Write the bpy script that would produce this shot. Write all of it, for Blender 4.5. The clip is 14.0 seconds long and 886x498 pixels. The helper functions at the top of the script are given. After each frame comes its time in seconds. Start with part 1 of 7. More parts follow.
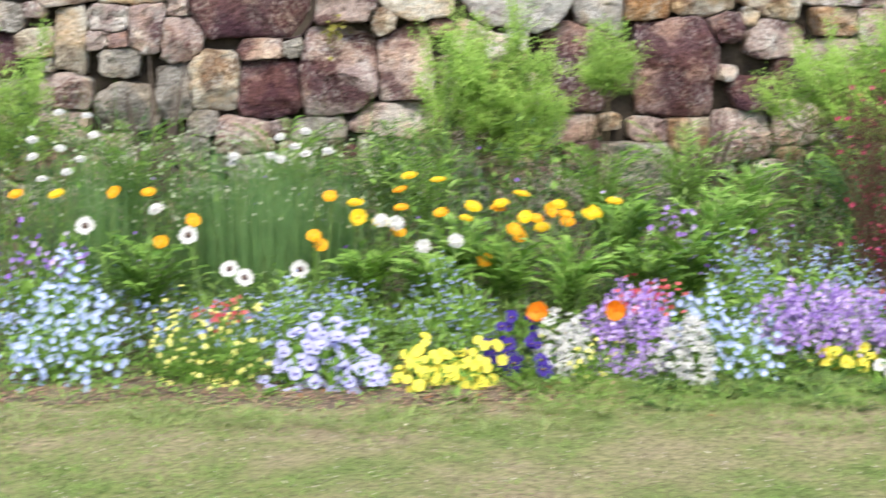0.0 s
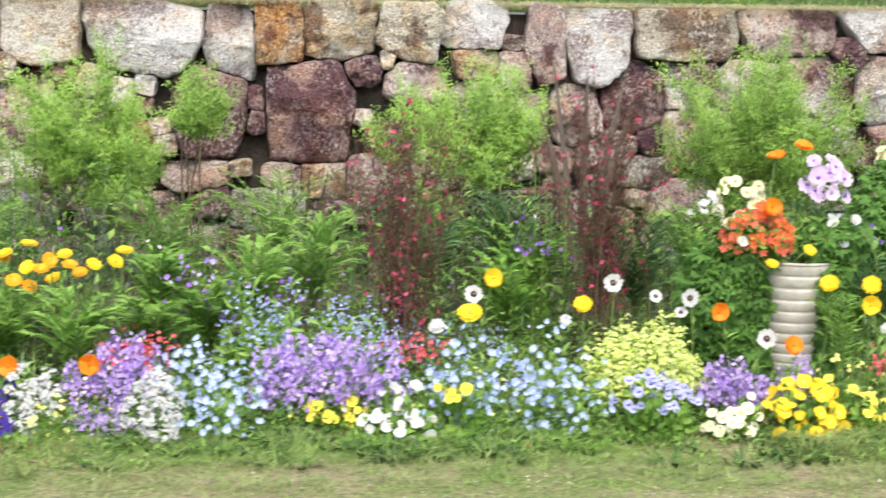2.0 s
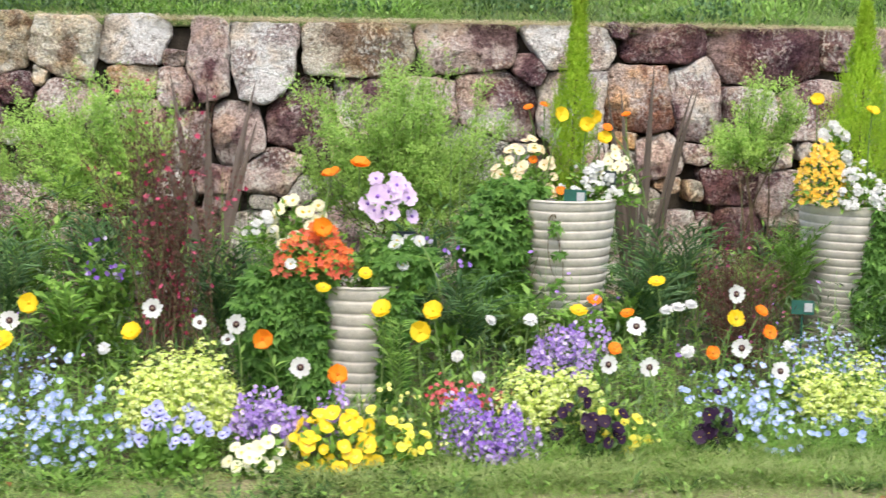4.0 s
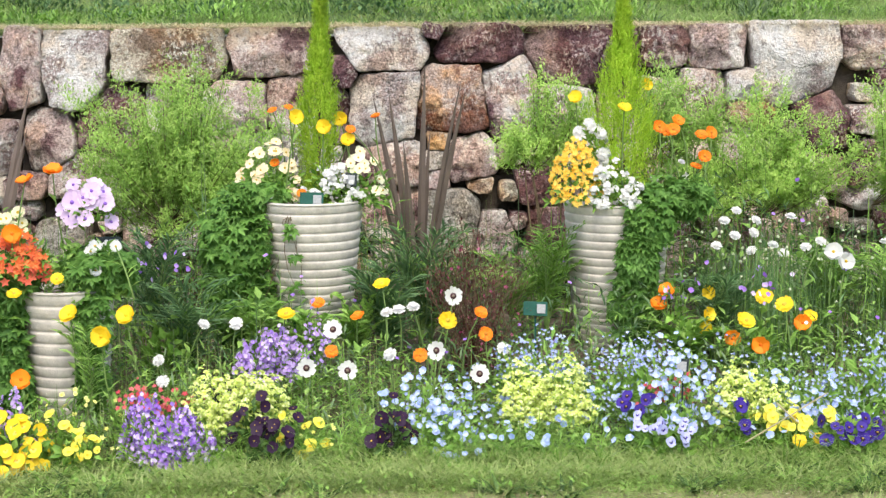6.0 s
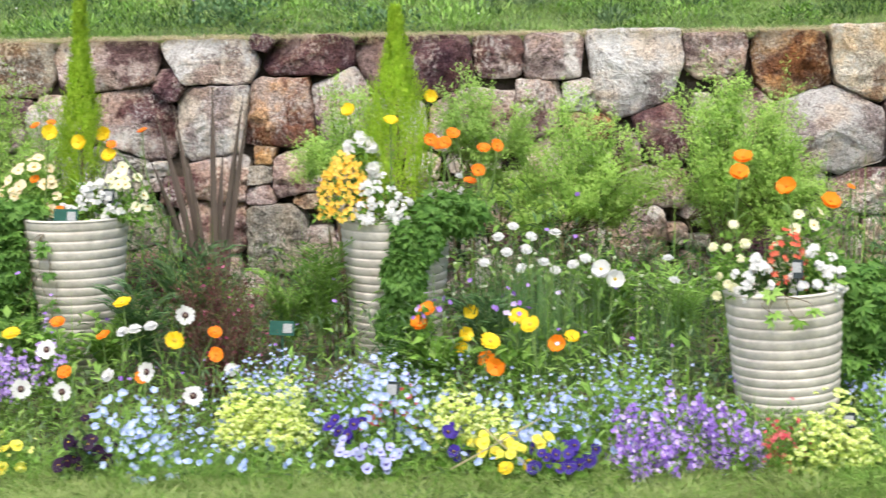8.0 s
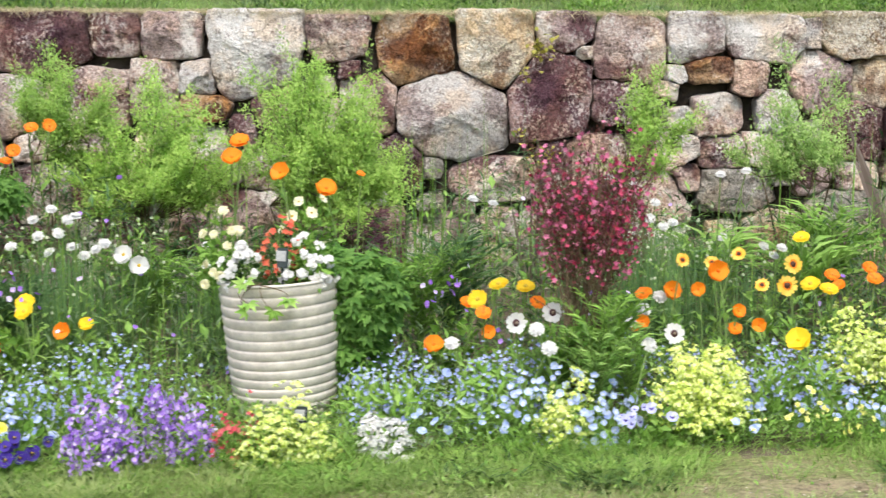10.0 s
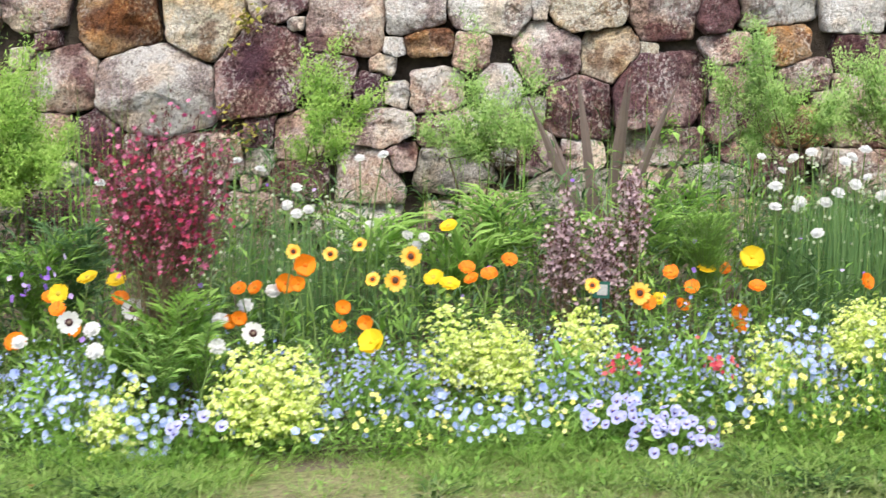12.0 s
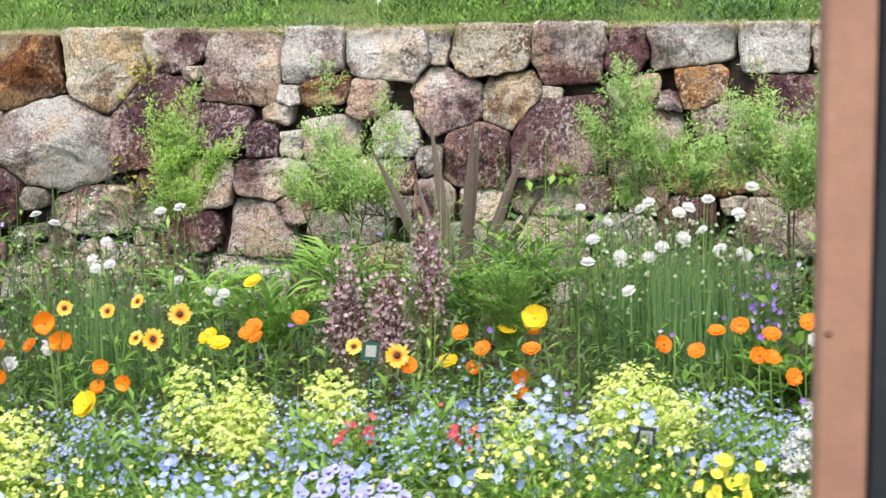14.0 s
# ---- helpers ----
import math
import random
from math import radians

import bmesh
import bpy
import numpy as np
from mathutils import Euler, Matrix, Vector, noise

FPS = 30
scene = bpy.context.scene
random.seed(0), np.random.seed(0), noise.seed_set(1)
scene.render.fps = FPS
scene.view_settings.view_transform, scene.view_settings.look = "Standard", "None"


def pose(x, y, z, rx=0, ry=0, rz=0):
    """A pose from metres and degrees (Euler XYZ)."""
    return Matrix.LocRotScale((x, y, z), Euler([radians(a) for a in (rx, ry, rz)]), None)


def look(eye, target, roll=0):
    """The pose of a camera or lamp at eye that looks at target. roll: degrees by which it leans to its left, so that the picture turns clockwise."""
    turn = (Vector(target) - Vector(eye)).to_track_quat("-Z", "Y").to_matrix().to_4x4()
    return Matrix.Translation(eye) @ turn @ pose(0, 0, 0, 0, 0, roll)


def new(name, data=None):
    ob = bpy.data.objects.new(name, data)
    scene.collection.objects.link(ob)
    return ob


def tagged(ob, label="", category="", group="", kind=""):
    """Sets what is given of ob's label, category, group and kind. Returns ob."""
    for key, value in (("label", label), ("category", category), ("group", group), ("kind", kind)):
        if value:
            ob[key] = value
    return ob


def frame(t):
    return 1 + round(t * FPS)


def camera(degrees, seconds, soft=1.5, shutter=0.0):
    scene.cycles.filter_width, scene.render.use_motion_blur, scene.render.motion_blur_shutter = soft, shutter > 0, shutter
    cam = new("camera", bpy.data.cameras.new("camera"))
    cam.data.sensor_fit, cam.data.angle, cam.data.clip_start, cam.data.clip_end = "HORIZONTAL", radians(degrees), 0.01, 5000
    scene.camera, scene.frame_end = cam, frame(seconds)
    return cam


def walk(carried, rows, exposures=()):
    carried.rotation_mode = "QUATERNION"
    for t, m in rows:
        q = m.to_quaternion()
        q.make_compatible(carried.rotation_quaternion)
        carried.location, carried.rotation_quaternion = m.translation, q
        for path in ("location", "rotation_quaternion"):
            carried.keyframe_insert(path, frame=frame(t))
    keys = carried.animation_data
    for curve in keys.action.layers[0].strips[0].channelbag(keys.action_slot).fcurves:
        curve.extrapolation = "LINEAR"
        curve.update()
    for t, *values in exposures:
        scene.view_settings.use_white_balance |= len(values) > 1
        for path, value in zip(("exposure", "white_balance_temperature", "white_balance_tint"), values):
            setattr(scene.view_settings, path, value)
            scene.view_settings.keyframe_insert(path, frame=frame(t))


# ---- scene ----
cam = camera(33.5, 14.0, soft=1.3, shutter=0.35)
PATH = [
    (0, (-0.066, -7.006, 1.243), (0.067, -5.044, 0.879), 1.0),
    (0.5, (0.351, -7.02, 1.227), (0.571, -5.058, 0.908), 0.5),
    (1, (0.747, -7.056, 1.252), (0.889, -5.09, 0.915), 0.6),
    (1.5, (1.137, -6.965, 1.214), (1.261, -4.994, 0.9), 0.6),
    (2, (1.546, -6.922, 1.239), (1.708, -4.951, 0.94), 0.8),
    (2.5, (1.987, -6.946, 1.249), (2.131, -4.972, 0.962), 0.4),
    (3, (2.314, -6.871, 1.211), (2.429, -4.894, 0.928), 0.8),
    (3.5, (2.665, -6.761, 1.225), (2.85, -4.788, 0.953), 1.0),
    (3.7, (2.779, -6.759, 1.207), (2.982, -4.787, 0.939), 0.9),
    (5.8, (4.157, -6.798, 1.205), (4.261, -4.817, 0.952), -0.3),
    (6, (4.28, -6.832, 1.224), (4.341, -4.851, 0.959), -0.3),
    (6.5, (4.562, -6.809, 1.228), (4.59, -4.82, 1.022), -0.2),
    (7, (4.835, -6.735, 1.212), (4.774, -4.749, 0.982), -0.4),
    (7.2, (4.955, -6.723, 1.207), (4.876, -4.738, 0.974), -0.7),
    (9.3, (6.466, -6.591, 1.212), (6.419, -4.609, 0.945), -0.9),
    (9.5, (6.612, -6.585, 1.218), (6.576, -4.603, 0.955), -0.6),
    (10, (6.893, -6.492, 1.185), (6.906, -4.51, 0.918), 0.3),
    (10.5, (7.185, -6.381, 1.212), (7.184, -4.399, 0.941), 0.0),
    (11, (7.552, -6.373, 1.203), (7.57, -4.393, 0.918), -0.3),
    (11.5, (7.838, -6.31, 1.204), (7.869, -4.338, 0.876), 0.4),
    (12, (8.119, -6.151, 1.235), (8.129, -4.177, 0.916), 0.5),
    (12.5, (8.44, -6.104, 1.215), (8.362, -4.126, 0.937), -0.8),
    (13, (8.762, -6.05, 1.216), (8.595, -4.074, 0.955), -0.3),
    (13.5, (9.049, -5.884, 1.224), (8.841, -3.913, 0.95), -0.2),
    (14, (9.371, -5.807, 1.22), (9.09, -3.843, 0.966), -0.6),
]
walk(cam, [(t, look(eye, target, roll)) for t, eye, target, roll in PATH],
     [(0.0, 1.02), (1.0, 1.05), (1.5, 1.08), (2.2, 1.09), (2.7, 1.02), (3.2, 0.94), (3.7, 0.93), (5.8, 1.03), (7.0, 1.02), (9.5, 0.99), (12.0, 1.02), (14.0, 0.98)])

# ---- light ----
world = bpy.data.worlds.new("sky")
scene.world = world
world.use_nodes = True
wn = world.node_tree
sky = wn.nodes.new("ShaderNodeTexSky")
sky.sky_type, sky.sun_disc = "NISHITA", False
sky.sun_elevation, sky.sun_rotation = radians(58), radians(200)
sky.air_density, sky.dust_density = 1.0, 3.0
wn.links.new(sky.outputs[0], wn.nodes["Background"].inputs[0])
wn.nodes["Background"].inputs[1].default_value = 0.15
sun = new("sun", bpy.data.lights.new("sun", "SUN"))
sun.data.energy, sun.data.angle, sun.data.color = 1.5, radians(25), (1.0, 0.96, 0.84)
sun.matrix_world = look((1.4, -3.8, 6.4), (0, 0, 0))


# ---- materials ----
def shader(name, rough=0.8, spec=0.3):
    m = bpy.data.materials.new(name)
    m.use_nodes = True
    b = m.node_tree.nodes["Principled BSDF"]
    b.inputs["Roughness"].default_value = rough
    b.inputs["Specular IOR Level"].default_value = spec
    return m, m.node_tree.nodes, m.node_tree.links, b


def ramp(nodes, links, value, stops):
    r = nodes.new("ShaderNodeValToRGB")
    e = r.color_ramp.elements
    while len(e) < len(stops):
        e.new(0.5)
    for el, (p, c) in zip(e, stops):
        el.position, el.color = p, (*c, 1)
    links.new(value, r.inputs[0])
    return r.outputs[0]


def noise_tex(nodes, links, coord, scale, detail=4.0, rough=0.6, kind="FBM"):
    n = nodes.new("ShaderNodeTexNoise")
    n.noise_type = kind
    n.inputs["Scale"].default_value, n.inputs["Detail"].default_value, n.inputs["Roughness"].default_value = scale, detail, rough
    links.new(coord, n.inputs["Vector"])
    return n.outputs["Fac"]


def mix(nodes, links, kind, fac, a, b):
    x = nodes.new("ShaderNodeMix")
    x.data_type, x.blend_type = "RGBA", kind
    for i, v in ((0, fac), (6, a), (7, b)):
        if isinstance(v, (int, float)):
            x.inputs[i].default_value = v
        elif isinstance(v, tuple):
            x.inputs[i].default_value = (*v, 1)
        else:
            links.new(v, x.inputs[i])
    return x.outputs[2]


def bump(nodes, links, height, b, strength, distance):
    u = nodes.new("ShaderNodeBump")
    u.inputs["Strength"].default_value, u.inputs["Distance"].default_value = strength, distance
    links.new(height, u.inputs["Height"])
    links.new(u.outputs[0], b.inputs["Normal"])


def stone_mat(name, a, b2, c3, patch, rust=0.5, speck=0.42, pits=0.8):
    """Granite: three colours in ragged patches, pale and dark crystals, rain streaks, rough relief."""
    m, n, l, b = shader(name, 0.92, 0.15)
    co = n.new("ShaderNodeTexCoord").outputs["Object"]
    oi = n.new("ShaderNodeObjectInfo")
    off = n.new("ShaderNodeVectorMath")
    off.operation = "MULTIPLY_ADD"
    off.inputs[1].default_value = (1, 1, 1)
    far = n.new("ShaderNodeMath")
    far.operation = "MULTIPLY"
    far.inputs[1].default_value = 37.0
    l.new(oi.outputs["Random"], far.inputs[0])
    l.new(co, off.inputs[0])
    l.new(far.outputs[0], off.inputs[2])
    co = off.outputs[0]
    c = ramp(n, l, noise_tex(n, l, co, patch, 7, 0.62), [(0.42, a), (0.48, b2), (0.54, b2), (0.60, c3)])
    # pale crystals in short upright dashes, crowded in some parts of a stone and missing in others
    long = n.new("ShaderNodeMapping")
    long.inputs["Scale"].default_value = (1.0, 1.0, 0.72)
    long.inputs["Rotation"].default_value = (0, 0.3, 0)
    l.new(co, long.inputs["Vector"])
    dash = ramp(n, l, noise_tex(n, l, long.outputs[0], 70, 4, 0.7), [(0.49, (0, 0, 0)), (0.58, (0.95, 0.95, 0.95))])
    crowd = ramp(n, l, noise_tex(n, l, long.outputs[0], 4.5, 6, 0.68), [(0.45, (0.03, 0.03, 0.03)), (0.60, (1.0, 1.0, 1.0))])
    pale = tuple(min(0.78, 0.33 + 0.60 * q) for q in c3)
    c = mix(n, l, "MIX", mix(n, l, "MULTIPLY", 1.0, dash, crowd), c, pale)
    pit = ramp(n, l, noise_tex(n, l, long.outputs[0], 42, 5, 0.68), [(0.37, (0.30, 0.26, 0.24)), (0.45, (1, 1, 1))])
    c = mix(n, l, "MULTIPLY", pits, c, pit)
    grain = ramp(n, l, noise_tex(n, l, co, 90, 5, 0.85), [(0.40, (0.06, 0.05, 0.05)), (0.49, (0.5, 0.5, 0.5)), (0.57, (1.0, 0.98, 0.95))])
    c = mix(n, l, "OVERLAY", speck, c, grain)
    warm = ramp(n, l, noise_tex(n, l, co, 5, 5, 0.65), [(0.48, (1, 1, 1)), (0.60, (1.16, 0.86, 0.52))])
    c = mix(n, l, "MULTIPLY", rust, c, warm)
    crack = ramp(n, l, noise_tex(n, l, co, 7, 4, 0.55, "RIDGED_MULTIFRACTAL"), [(0.80, (1, 1, 1)), (0.95, (0.45, 0.42, 0.4))])
    c = mix(n, l, "MULTIPLY", 0.5, c, crack)
    tint = ramp(n, l, oi.outputs["Random"], [(0, (0.94, 0.925, 0.905)), (0.5, (1.0, 0.99, 0.975)), (1, (1.07, 1.055, 1.03))])
    c = mix(n, l, "MULTIPLY", 1.0, c, tint)
    # level splits across the face
    flat = n.new("ShaderNodeMapping")
    flat.inputs["Scale"].default_value = (0.45, 0.45, 1.0)
    flat.inputs["Rotation"].default_value = (0, 0.25, 0)
    l.new(co, flat.inputs["Vector"])
    split = noise_tex(n, l, flat.outputs[0], 9, 5, 0.55, "RIDGED_MULTIFRACTAL")
    c = mix(n, l, "MULTIPLY", 0.55, c, ramp(n, l, split, [(0.86, (1, 1, 1)), (0.97, (0.35, 0.31, 0.30))]))
    l.new(c, b.inputs["Base Color"])
    h = n.new("ShaderNodeMath")
    h.operation = "MULTIPLY_ADD"
    h.inputs[1].default_value = 0.5
    l.new(noise_tex(n, l, co, 75, 4, 0.7), h.inputs[0])
    l.new(noise_tex(n, l, co, 10, 7, 0.62), h.inputs[2])
    ledge = n.new("ShaderNodeMath")
    ledge.operation = "MULTIPLY_ADD"
    ledge.inputs[1].default_value = -0.22
    l.new(split, ledge.inputs[0])
    l.new(h.outputs[0], ledge.inputs[2])
    bump(n, l, ledge.outputs[0], b, 1.0, 0.065)
    return m


STONE = {
    "p": stone_mat("stone_purple", (0.085, 0.040, 0.055), (0.145, 0.076, 0.084), (0.37, 0.255, 0.24), 3.0, 0.4),
    "m": stone_mat("stone_mottled", (0.15, 0.08, 0.09), (0.45, 0.35, 0.335), (0.78, 0.72, 0.68), 4.0, 0.4),
    "w": stone_mat("stone_pale", (0.36, 0.295, 0.285), (0.67, 0.635, 0.61), (0.80, 0.775, 0.75), 4.0, 0.35, 0.5, 0.6),
    "t": stone_mat("stone_tan", (0.25, 0.18, 0.135), (0.57, 0.50, 0.40), (0.77, 0.72, 0.62), 4.0, 0.6, 0.5, 0.45),
    "k": stone_mat("stone_pinkish", (0.20, 0.12, 0.12), (0.51, 0.40, 0.365), (0.75, 0.68, 0.62), 3.8, 0.4),
    "o": stone_mat("stone_rusty", (0.17, 0.09, 0.06), (0.40, 0.26, 0.15), (0.58, 0.46, 0.34), 3.8, 1.0),
    "r": stone_mat("stone_maroon_rust", (0.09, 0.04, 0.042), (0.21, 0.105, 0.08), (0.52, 0.41, 0.36), 2.8, 0.9),
    "g": stone_mat("stone_grey", (0.18, 0.17, 0.15), (0.34, 0.32, 0.29), (0.50, 0.47, 0.42), 4.5, 0.3),
}


def plain_mat(name, a, b2, scale, rough=0.85, bump_scale=60, bump_d=0.004, spec=0.25):
    m, n, l, b = shader(name, rough, spec)
    co = n.new("ShaderNodeTexCoord").outputs["Object"]
    c = ramp(n, l, noise_tex(n, l, co, scale, 6, 0.65), [(0.35, a), (0.65, b2)])
    c = mix(n, l, "MULTIPLY", 0.5, c, ramp(n, l, noise_tex(n, l, co, scale * 7, 4, 0.7), [(0.3, (0.55, 0.55, 0.55)), (0.7, (1.25, 1.25, 1.25))]))
    l.new(c, b.inputs["Base Color"])
    bump(n, l, noise_tex(n, l, co, bump_scale, 5, 0.65), b, 0.7, bump_d)
    return m


def leaf_mat(name, a, b2, rough=0.55, glow=0.35, var=0.5, tip=None):
    """Foliage or petals: colour differs from leaf to leaf, some light comes through."""
    m, n, l, b = shader(name, rough, 0.3)
    g = n.new("ShaderNodeNewGeometry")
    c = ramp(n, l, g.outputs["Random Per Island"], [(0.0, a), (1.0, b2)] if tip is None else [(0.0, a), (0.6, b2), (1.0, tip)])
    co = n.new("ShaderNodeTexCoord").outputs["Object"]
    c = mix(n, l, "MULTIPLY", var, c, ramp(n, l, noise_tex(n, l, co, 9, 4, 0.6), [(0.3, (0.62, 0.62, 0.6)), (0.7, (1.22, 1.2, 1.15))]))
    oi = n.new("ShaderNodeObjectInfo")
    c = mix(n, l, "MULTIPLY", var, c, ramp(n, l, oi.outputs["Random"], [(0, (0.78, 0.8, 0.75)), (1, (1.18, 1.15, 1.1))]))
    l.new(c, b.inputs["Base Color"])
    t = n.new("ShaderNodeBsdfTranslucent")
    l.new(c, t.inputs[0])
    x = n.new("ShaderNodeMixShader")
    x.inputs[0].default_value = glow
    l.new(b.outputs[0], x.inputs[1])
    l.new(t.outputs[0], x.inputs[2])
    l.new(x.outputs[0], n["Material Output"].inputs[0])
    return m


SOIL = plain_mat("soil", (0.10, 0.075, 0.055), (0.27, 0.21, 0.155), 8, 0.95, 40, 0.02)
JOINT = plain_mat("joint_soil", (0.035, 0.028, 0.022), (0.10, 0.08, 0.06), 6, 0.95, 40, 0.02)
CERAMIC = plain_mat("glazed_clay", (0.50, 0.455, 0.395), (0.64, 0.595, 0.525), 3.5, 0.6, 90, 0.002)


# ---- building helpers ----
rng = np.random.default_rng(7)


def thing(name, x, y, z, label, category, group="", kind=""):
    ob = new(name)
    ob.location = (x, y, z)
    ob.empty_display_size = 0.1
    return tagged(ob, label, category, group, kind)


def mesh_of(name, verts, tris, mats, slots=None, smooth=False):
    """A mesh from arrays of points and triangles."""
    me = bpy.data.meshes.new(name)
    verts, tris = np.asarray(verts, dtype=np.float32), np.asarray(tris, dtype=np.int32)
    me.vertices.add(len(verts))
    me.vertices.foreach_set("co", verts.ravel())
    me.loops.add(tris.size)
    me.loops.foreach_set("vertex_index", tris.ravel())
    me.polygons.add(len(tris))
    me.polygons.foreach_set("loop_start", np.arange(0, tris.size, 3, dtype=np.int32))
    for m in mats:
        me.materials.append(m)
    if slots is not None:
        me.polygons.foreach_set("material_index", np.asarray(slots, dtype=np.int32))
    me.polygons.foreach_set("use_smooth", np.full(len(tris), smooth))
    me.update(calc_edges=True)
    me.validate()
    return me


def child(name, me, parent, label="", kind=""):
    ob = new(name, me)
    ob.parent = parent
    return tagged(ob, label, kind=kind)


def grid_tris(rows, cols, closed):
    """Triangles of a grid of points, row by row."""
    out = []
    for r in range(rows - 1):
        for c in range(cols if closed else cols - 1):
            a, b = r * cols + c, r * cols + (c + 1) % cols
            out += [(a, b, b + cols), (a, b + cols, a + cols)]
    return np.array(out)


def lathe(profile, steps=48):
    """Points and triangles of a turned body from (radius, height) pairs."""
    a = np.linspace(0, 2 * np.pi, steps, endpoint=False)
    v = [np.stack([r * np.cos(a), r * np.sin(a), np.full(steps, z)], 1) for r, z in profile]
    return np.concatenate(v), grid_tris(len(profile), steps, True)


# ---- ground ----
def ground_z(x, y):
    """Lawn, then the bed rising towards the wall."""
    t = np.clip((y + 2.5) / 1.6, 0, 1)
    s = np.clip((x - 5) / 4.6, 0, 1)
    return -0.03 + 0.15 * s * s * (3 - 2 * s) + 0.14 * t * t * (3 - 2 * t) + 0.01 * np.sin(x * 2.3 + y * 3.1)


def lawn_mat():
    m, n, l, b = shader("lawn_soil", 0.95, 0.15)
    co = n.new("ShaderNodeTexCoord").outputs["Object"]
    c = ramp(n, l, noise_tex(n, l, co, 2.2, 6, 0.7), [(0.37, (0.19, 0.25, 0.08)), (0.48, (0.27, 0.275, 0.125)), (0.58, (0.34, 0.30, 0.175)), (0.68, (0.33, 0.26, 0.175))])
    c = mix(n, l, "MULTIPLY", 0.8, c, ramp(n, l, noise_tex(n, l, co, 48, 6, 0.8), [(0.36, (0.36, 0.35, 0.32)), (0.5, (0.95, 0.94, 0.9)), (0.64, (1.45, 1.4, 1.3))]))
    l.new(c, b.inputs["Base Color"])
    bump(n, l, noise_tex(n, l, co, 70, 6, 0.7), b, 0.9, 0.015)
    return m


LAWN = lawn_mat()
gx = np.concatenate([[-400, -60, -12], np.arange(-4, 13.01, 0.08), [20, 70, 400]])
gy = np.concatenate([[-400, -60, -12], np.arange(-8, -2.91, 0.1), np.arange(-2.9, -2.21, 0.03), np.arange(-2.2, 0.41, 0.1)])
GX, GY = np.meshgrid(gx, gy)
GV = np.stack([GX, GY, ground_z(GX, GY)], -1).reshape(-1, 3)
GT = grid_tris(len(gy), len(gx), False)
GC = GV[GT].mean(1)
edge = -2.44 - 0.27 * np.clip((0.8 - GC[:, 0]) / 0.4, 0, 1) + 0.035 * np.sin(GC[:, 0] * 7.1) + 0.03 * np.sin(GC[:, 0] * 17.3 + 1.0)
gs = ((GC[:, 1] > edge) & (GC[:, 0] > -2.8) & (GC[:, 0] < 11.8)).astype(int)
ground = tagged(new("ground", mesh_of("ground", GV, GT, [LAWN, SOIL], gs, True)), "worn thin lawn and dark soil of the flower bed", "ground", kind="structure")

WALL_TOP = 1.34


def bank_z(x, y):
    return WALL_TOP - 0.03 + 0.13 * np.maximum(y - 0.1, 0) + 0.03 * np.sin(x * 1.7) * np.clip(y, 0, 1)


BANK = plain_mat("bank_turf", (0.08, 0.12, 0.035), (0.20, 0.22, 0.08), 3, 0.95, 30, 0.03)
bx = np.concatenate([[-400, -60, -12], np.arange(-5, 14.01, 0.25), [25, 80, 400]])
by = np.concatenate([np.arange(0.02, 8, 0.25), [12, 25, 60, 400]])
BX, BY = np.meshgrid(bx, by)
BV = np.stack([BX, BY, bank_z(BX, np.minimum(BY, 40))], -1).reshape(-1, 3)
bank = tagged(new("ground_bank", mesh_of("ground_bank", BV, grid_tris(len(by), len(bx), False), [BANK], None, True)), "grassy bank rising behind the stone wall", "ground", kind="structure")


# ---- stone wall ----
def face_y(z):
    """The wall leans back a little towards its top."""
    return -0.22 * (1.33 - z)


wall = new("wall_north", mesh_of("wall_core",
    [(-60, face_y(0) + 0.06, -0.1), (72, face_y(0) + 0.06, -0.1), (72, 0.06, 1.30), (-60, 0.06, 1.30), (-60, 0.6, -0.1), (72, 0.6, -0.1), (72, 0.6, 1.30), (-60, 0.6, 1.30)],
    [(0, 1, 2), (0, 2, 3), (3, 2, 6), (3, 6, 7), (4, 7, 6), (4, 6, 5), (0, 3, 7), (0, 7, 4), (1, 5, 6), (1, 6, 2)], [JOINT]))
tagged(wall, "dry-laid retaining wall of rough purple and pale granite", "wall", kind="structure")
STONES = []


def stone(x, z, w, h, tone, turn=0, taper=1.0):
    """A boulder of the wall; turn leans it in the wall's plane, taper is its foot's width over its head's."""
    STONES.append((x, z, w, h, tone, turn, taper))


stone(-1.32, 0.93, 0.17, 0.36, 't')
stone(-1.05, 1.22, 0.34, 0.26, 't')
stone(-0.52, 1.13, 0.63, 0.45, 'p', 0, 0.85)
stone(-0.06, 1.185, 0.28, 0.33, 'k', 0, 1.05)
stone(0.26, 1.20, 0.36, 0.31, 't', 0, 0.85)
stone(-0.98, 0.99, 0.15, 0.23, 'm', 0, 1.0)
stone(-0.85, 0.70, 0.15, 0.25, 'g', 0, 1.0)
stone(-0.82, 0.94, 0.18, 0.20, 'k', 0, 0.8)
stone(-0.72, 0.56, 0.12, 0.11, 'g', 0, 1.0)
stone(-0.67, 0.76, 0.23, 0.26, 't', 0, 1.0)
stone(-0.52, 0.51, 0.26, 0.17, 'k', 0, 1.0)
stone(-0.42, 0.72, 0.29, 0.32, 'p', 0, 0.8)
stone(-0.10, 0.80, 0.37, 0.46, 'm', 4, 0.95)
stone(0.11, 1.03, 0.11, 0.12, 't', 0, 0.8)
stone(0.17, 0.58, 0.40, 0.19, 'k', -6, 1.0)
stone(0.21, 0.84, 0.25, 0.38, 'k', -6, 1.1)
stone(0.63, 0.92, 0.13, 0.13, 'w', 0, 1.0)
stone(0.64, 0.72, 0.24, 0.17, 'o', 0, 1.1)
stone(0.72, 1.17, 0.57, 0.32, 'w', 8, 0.62)
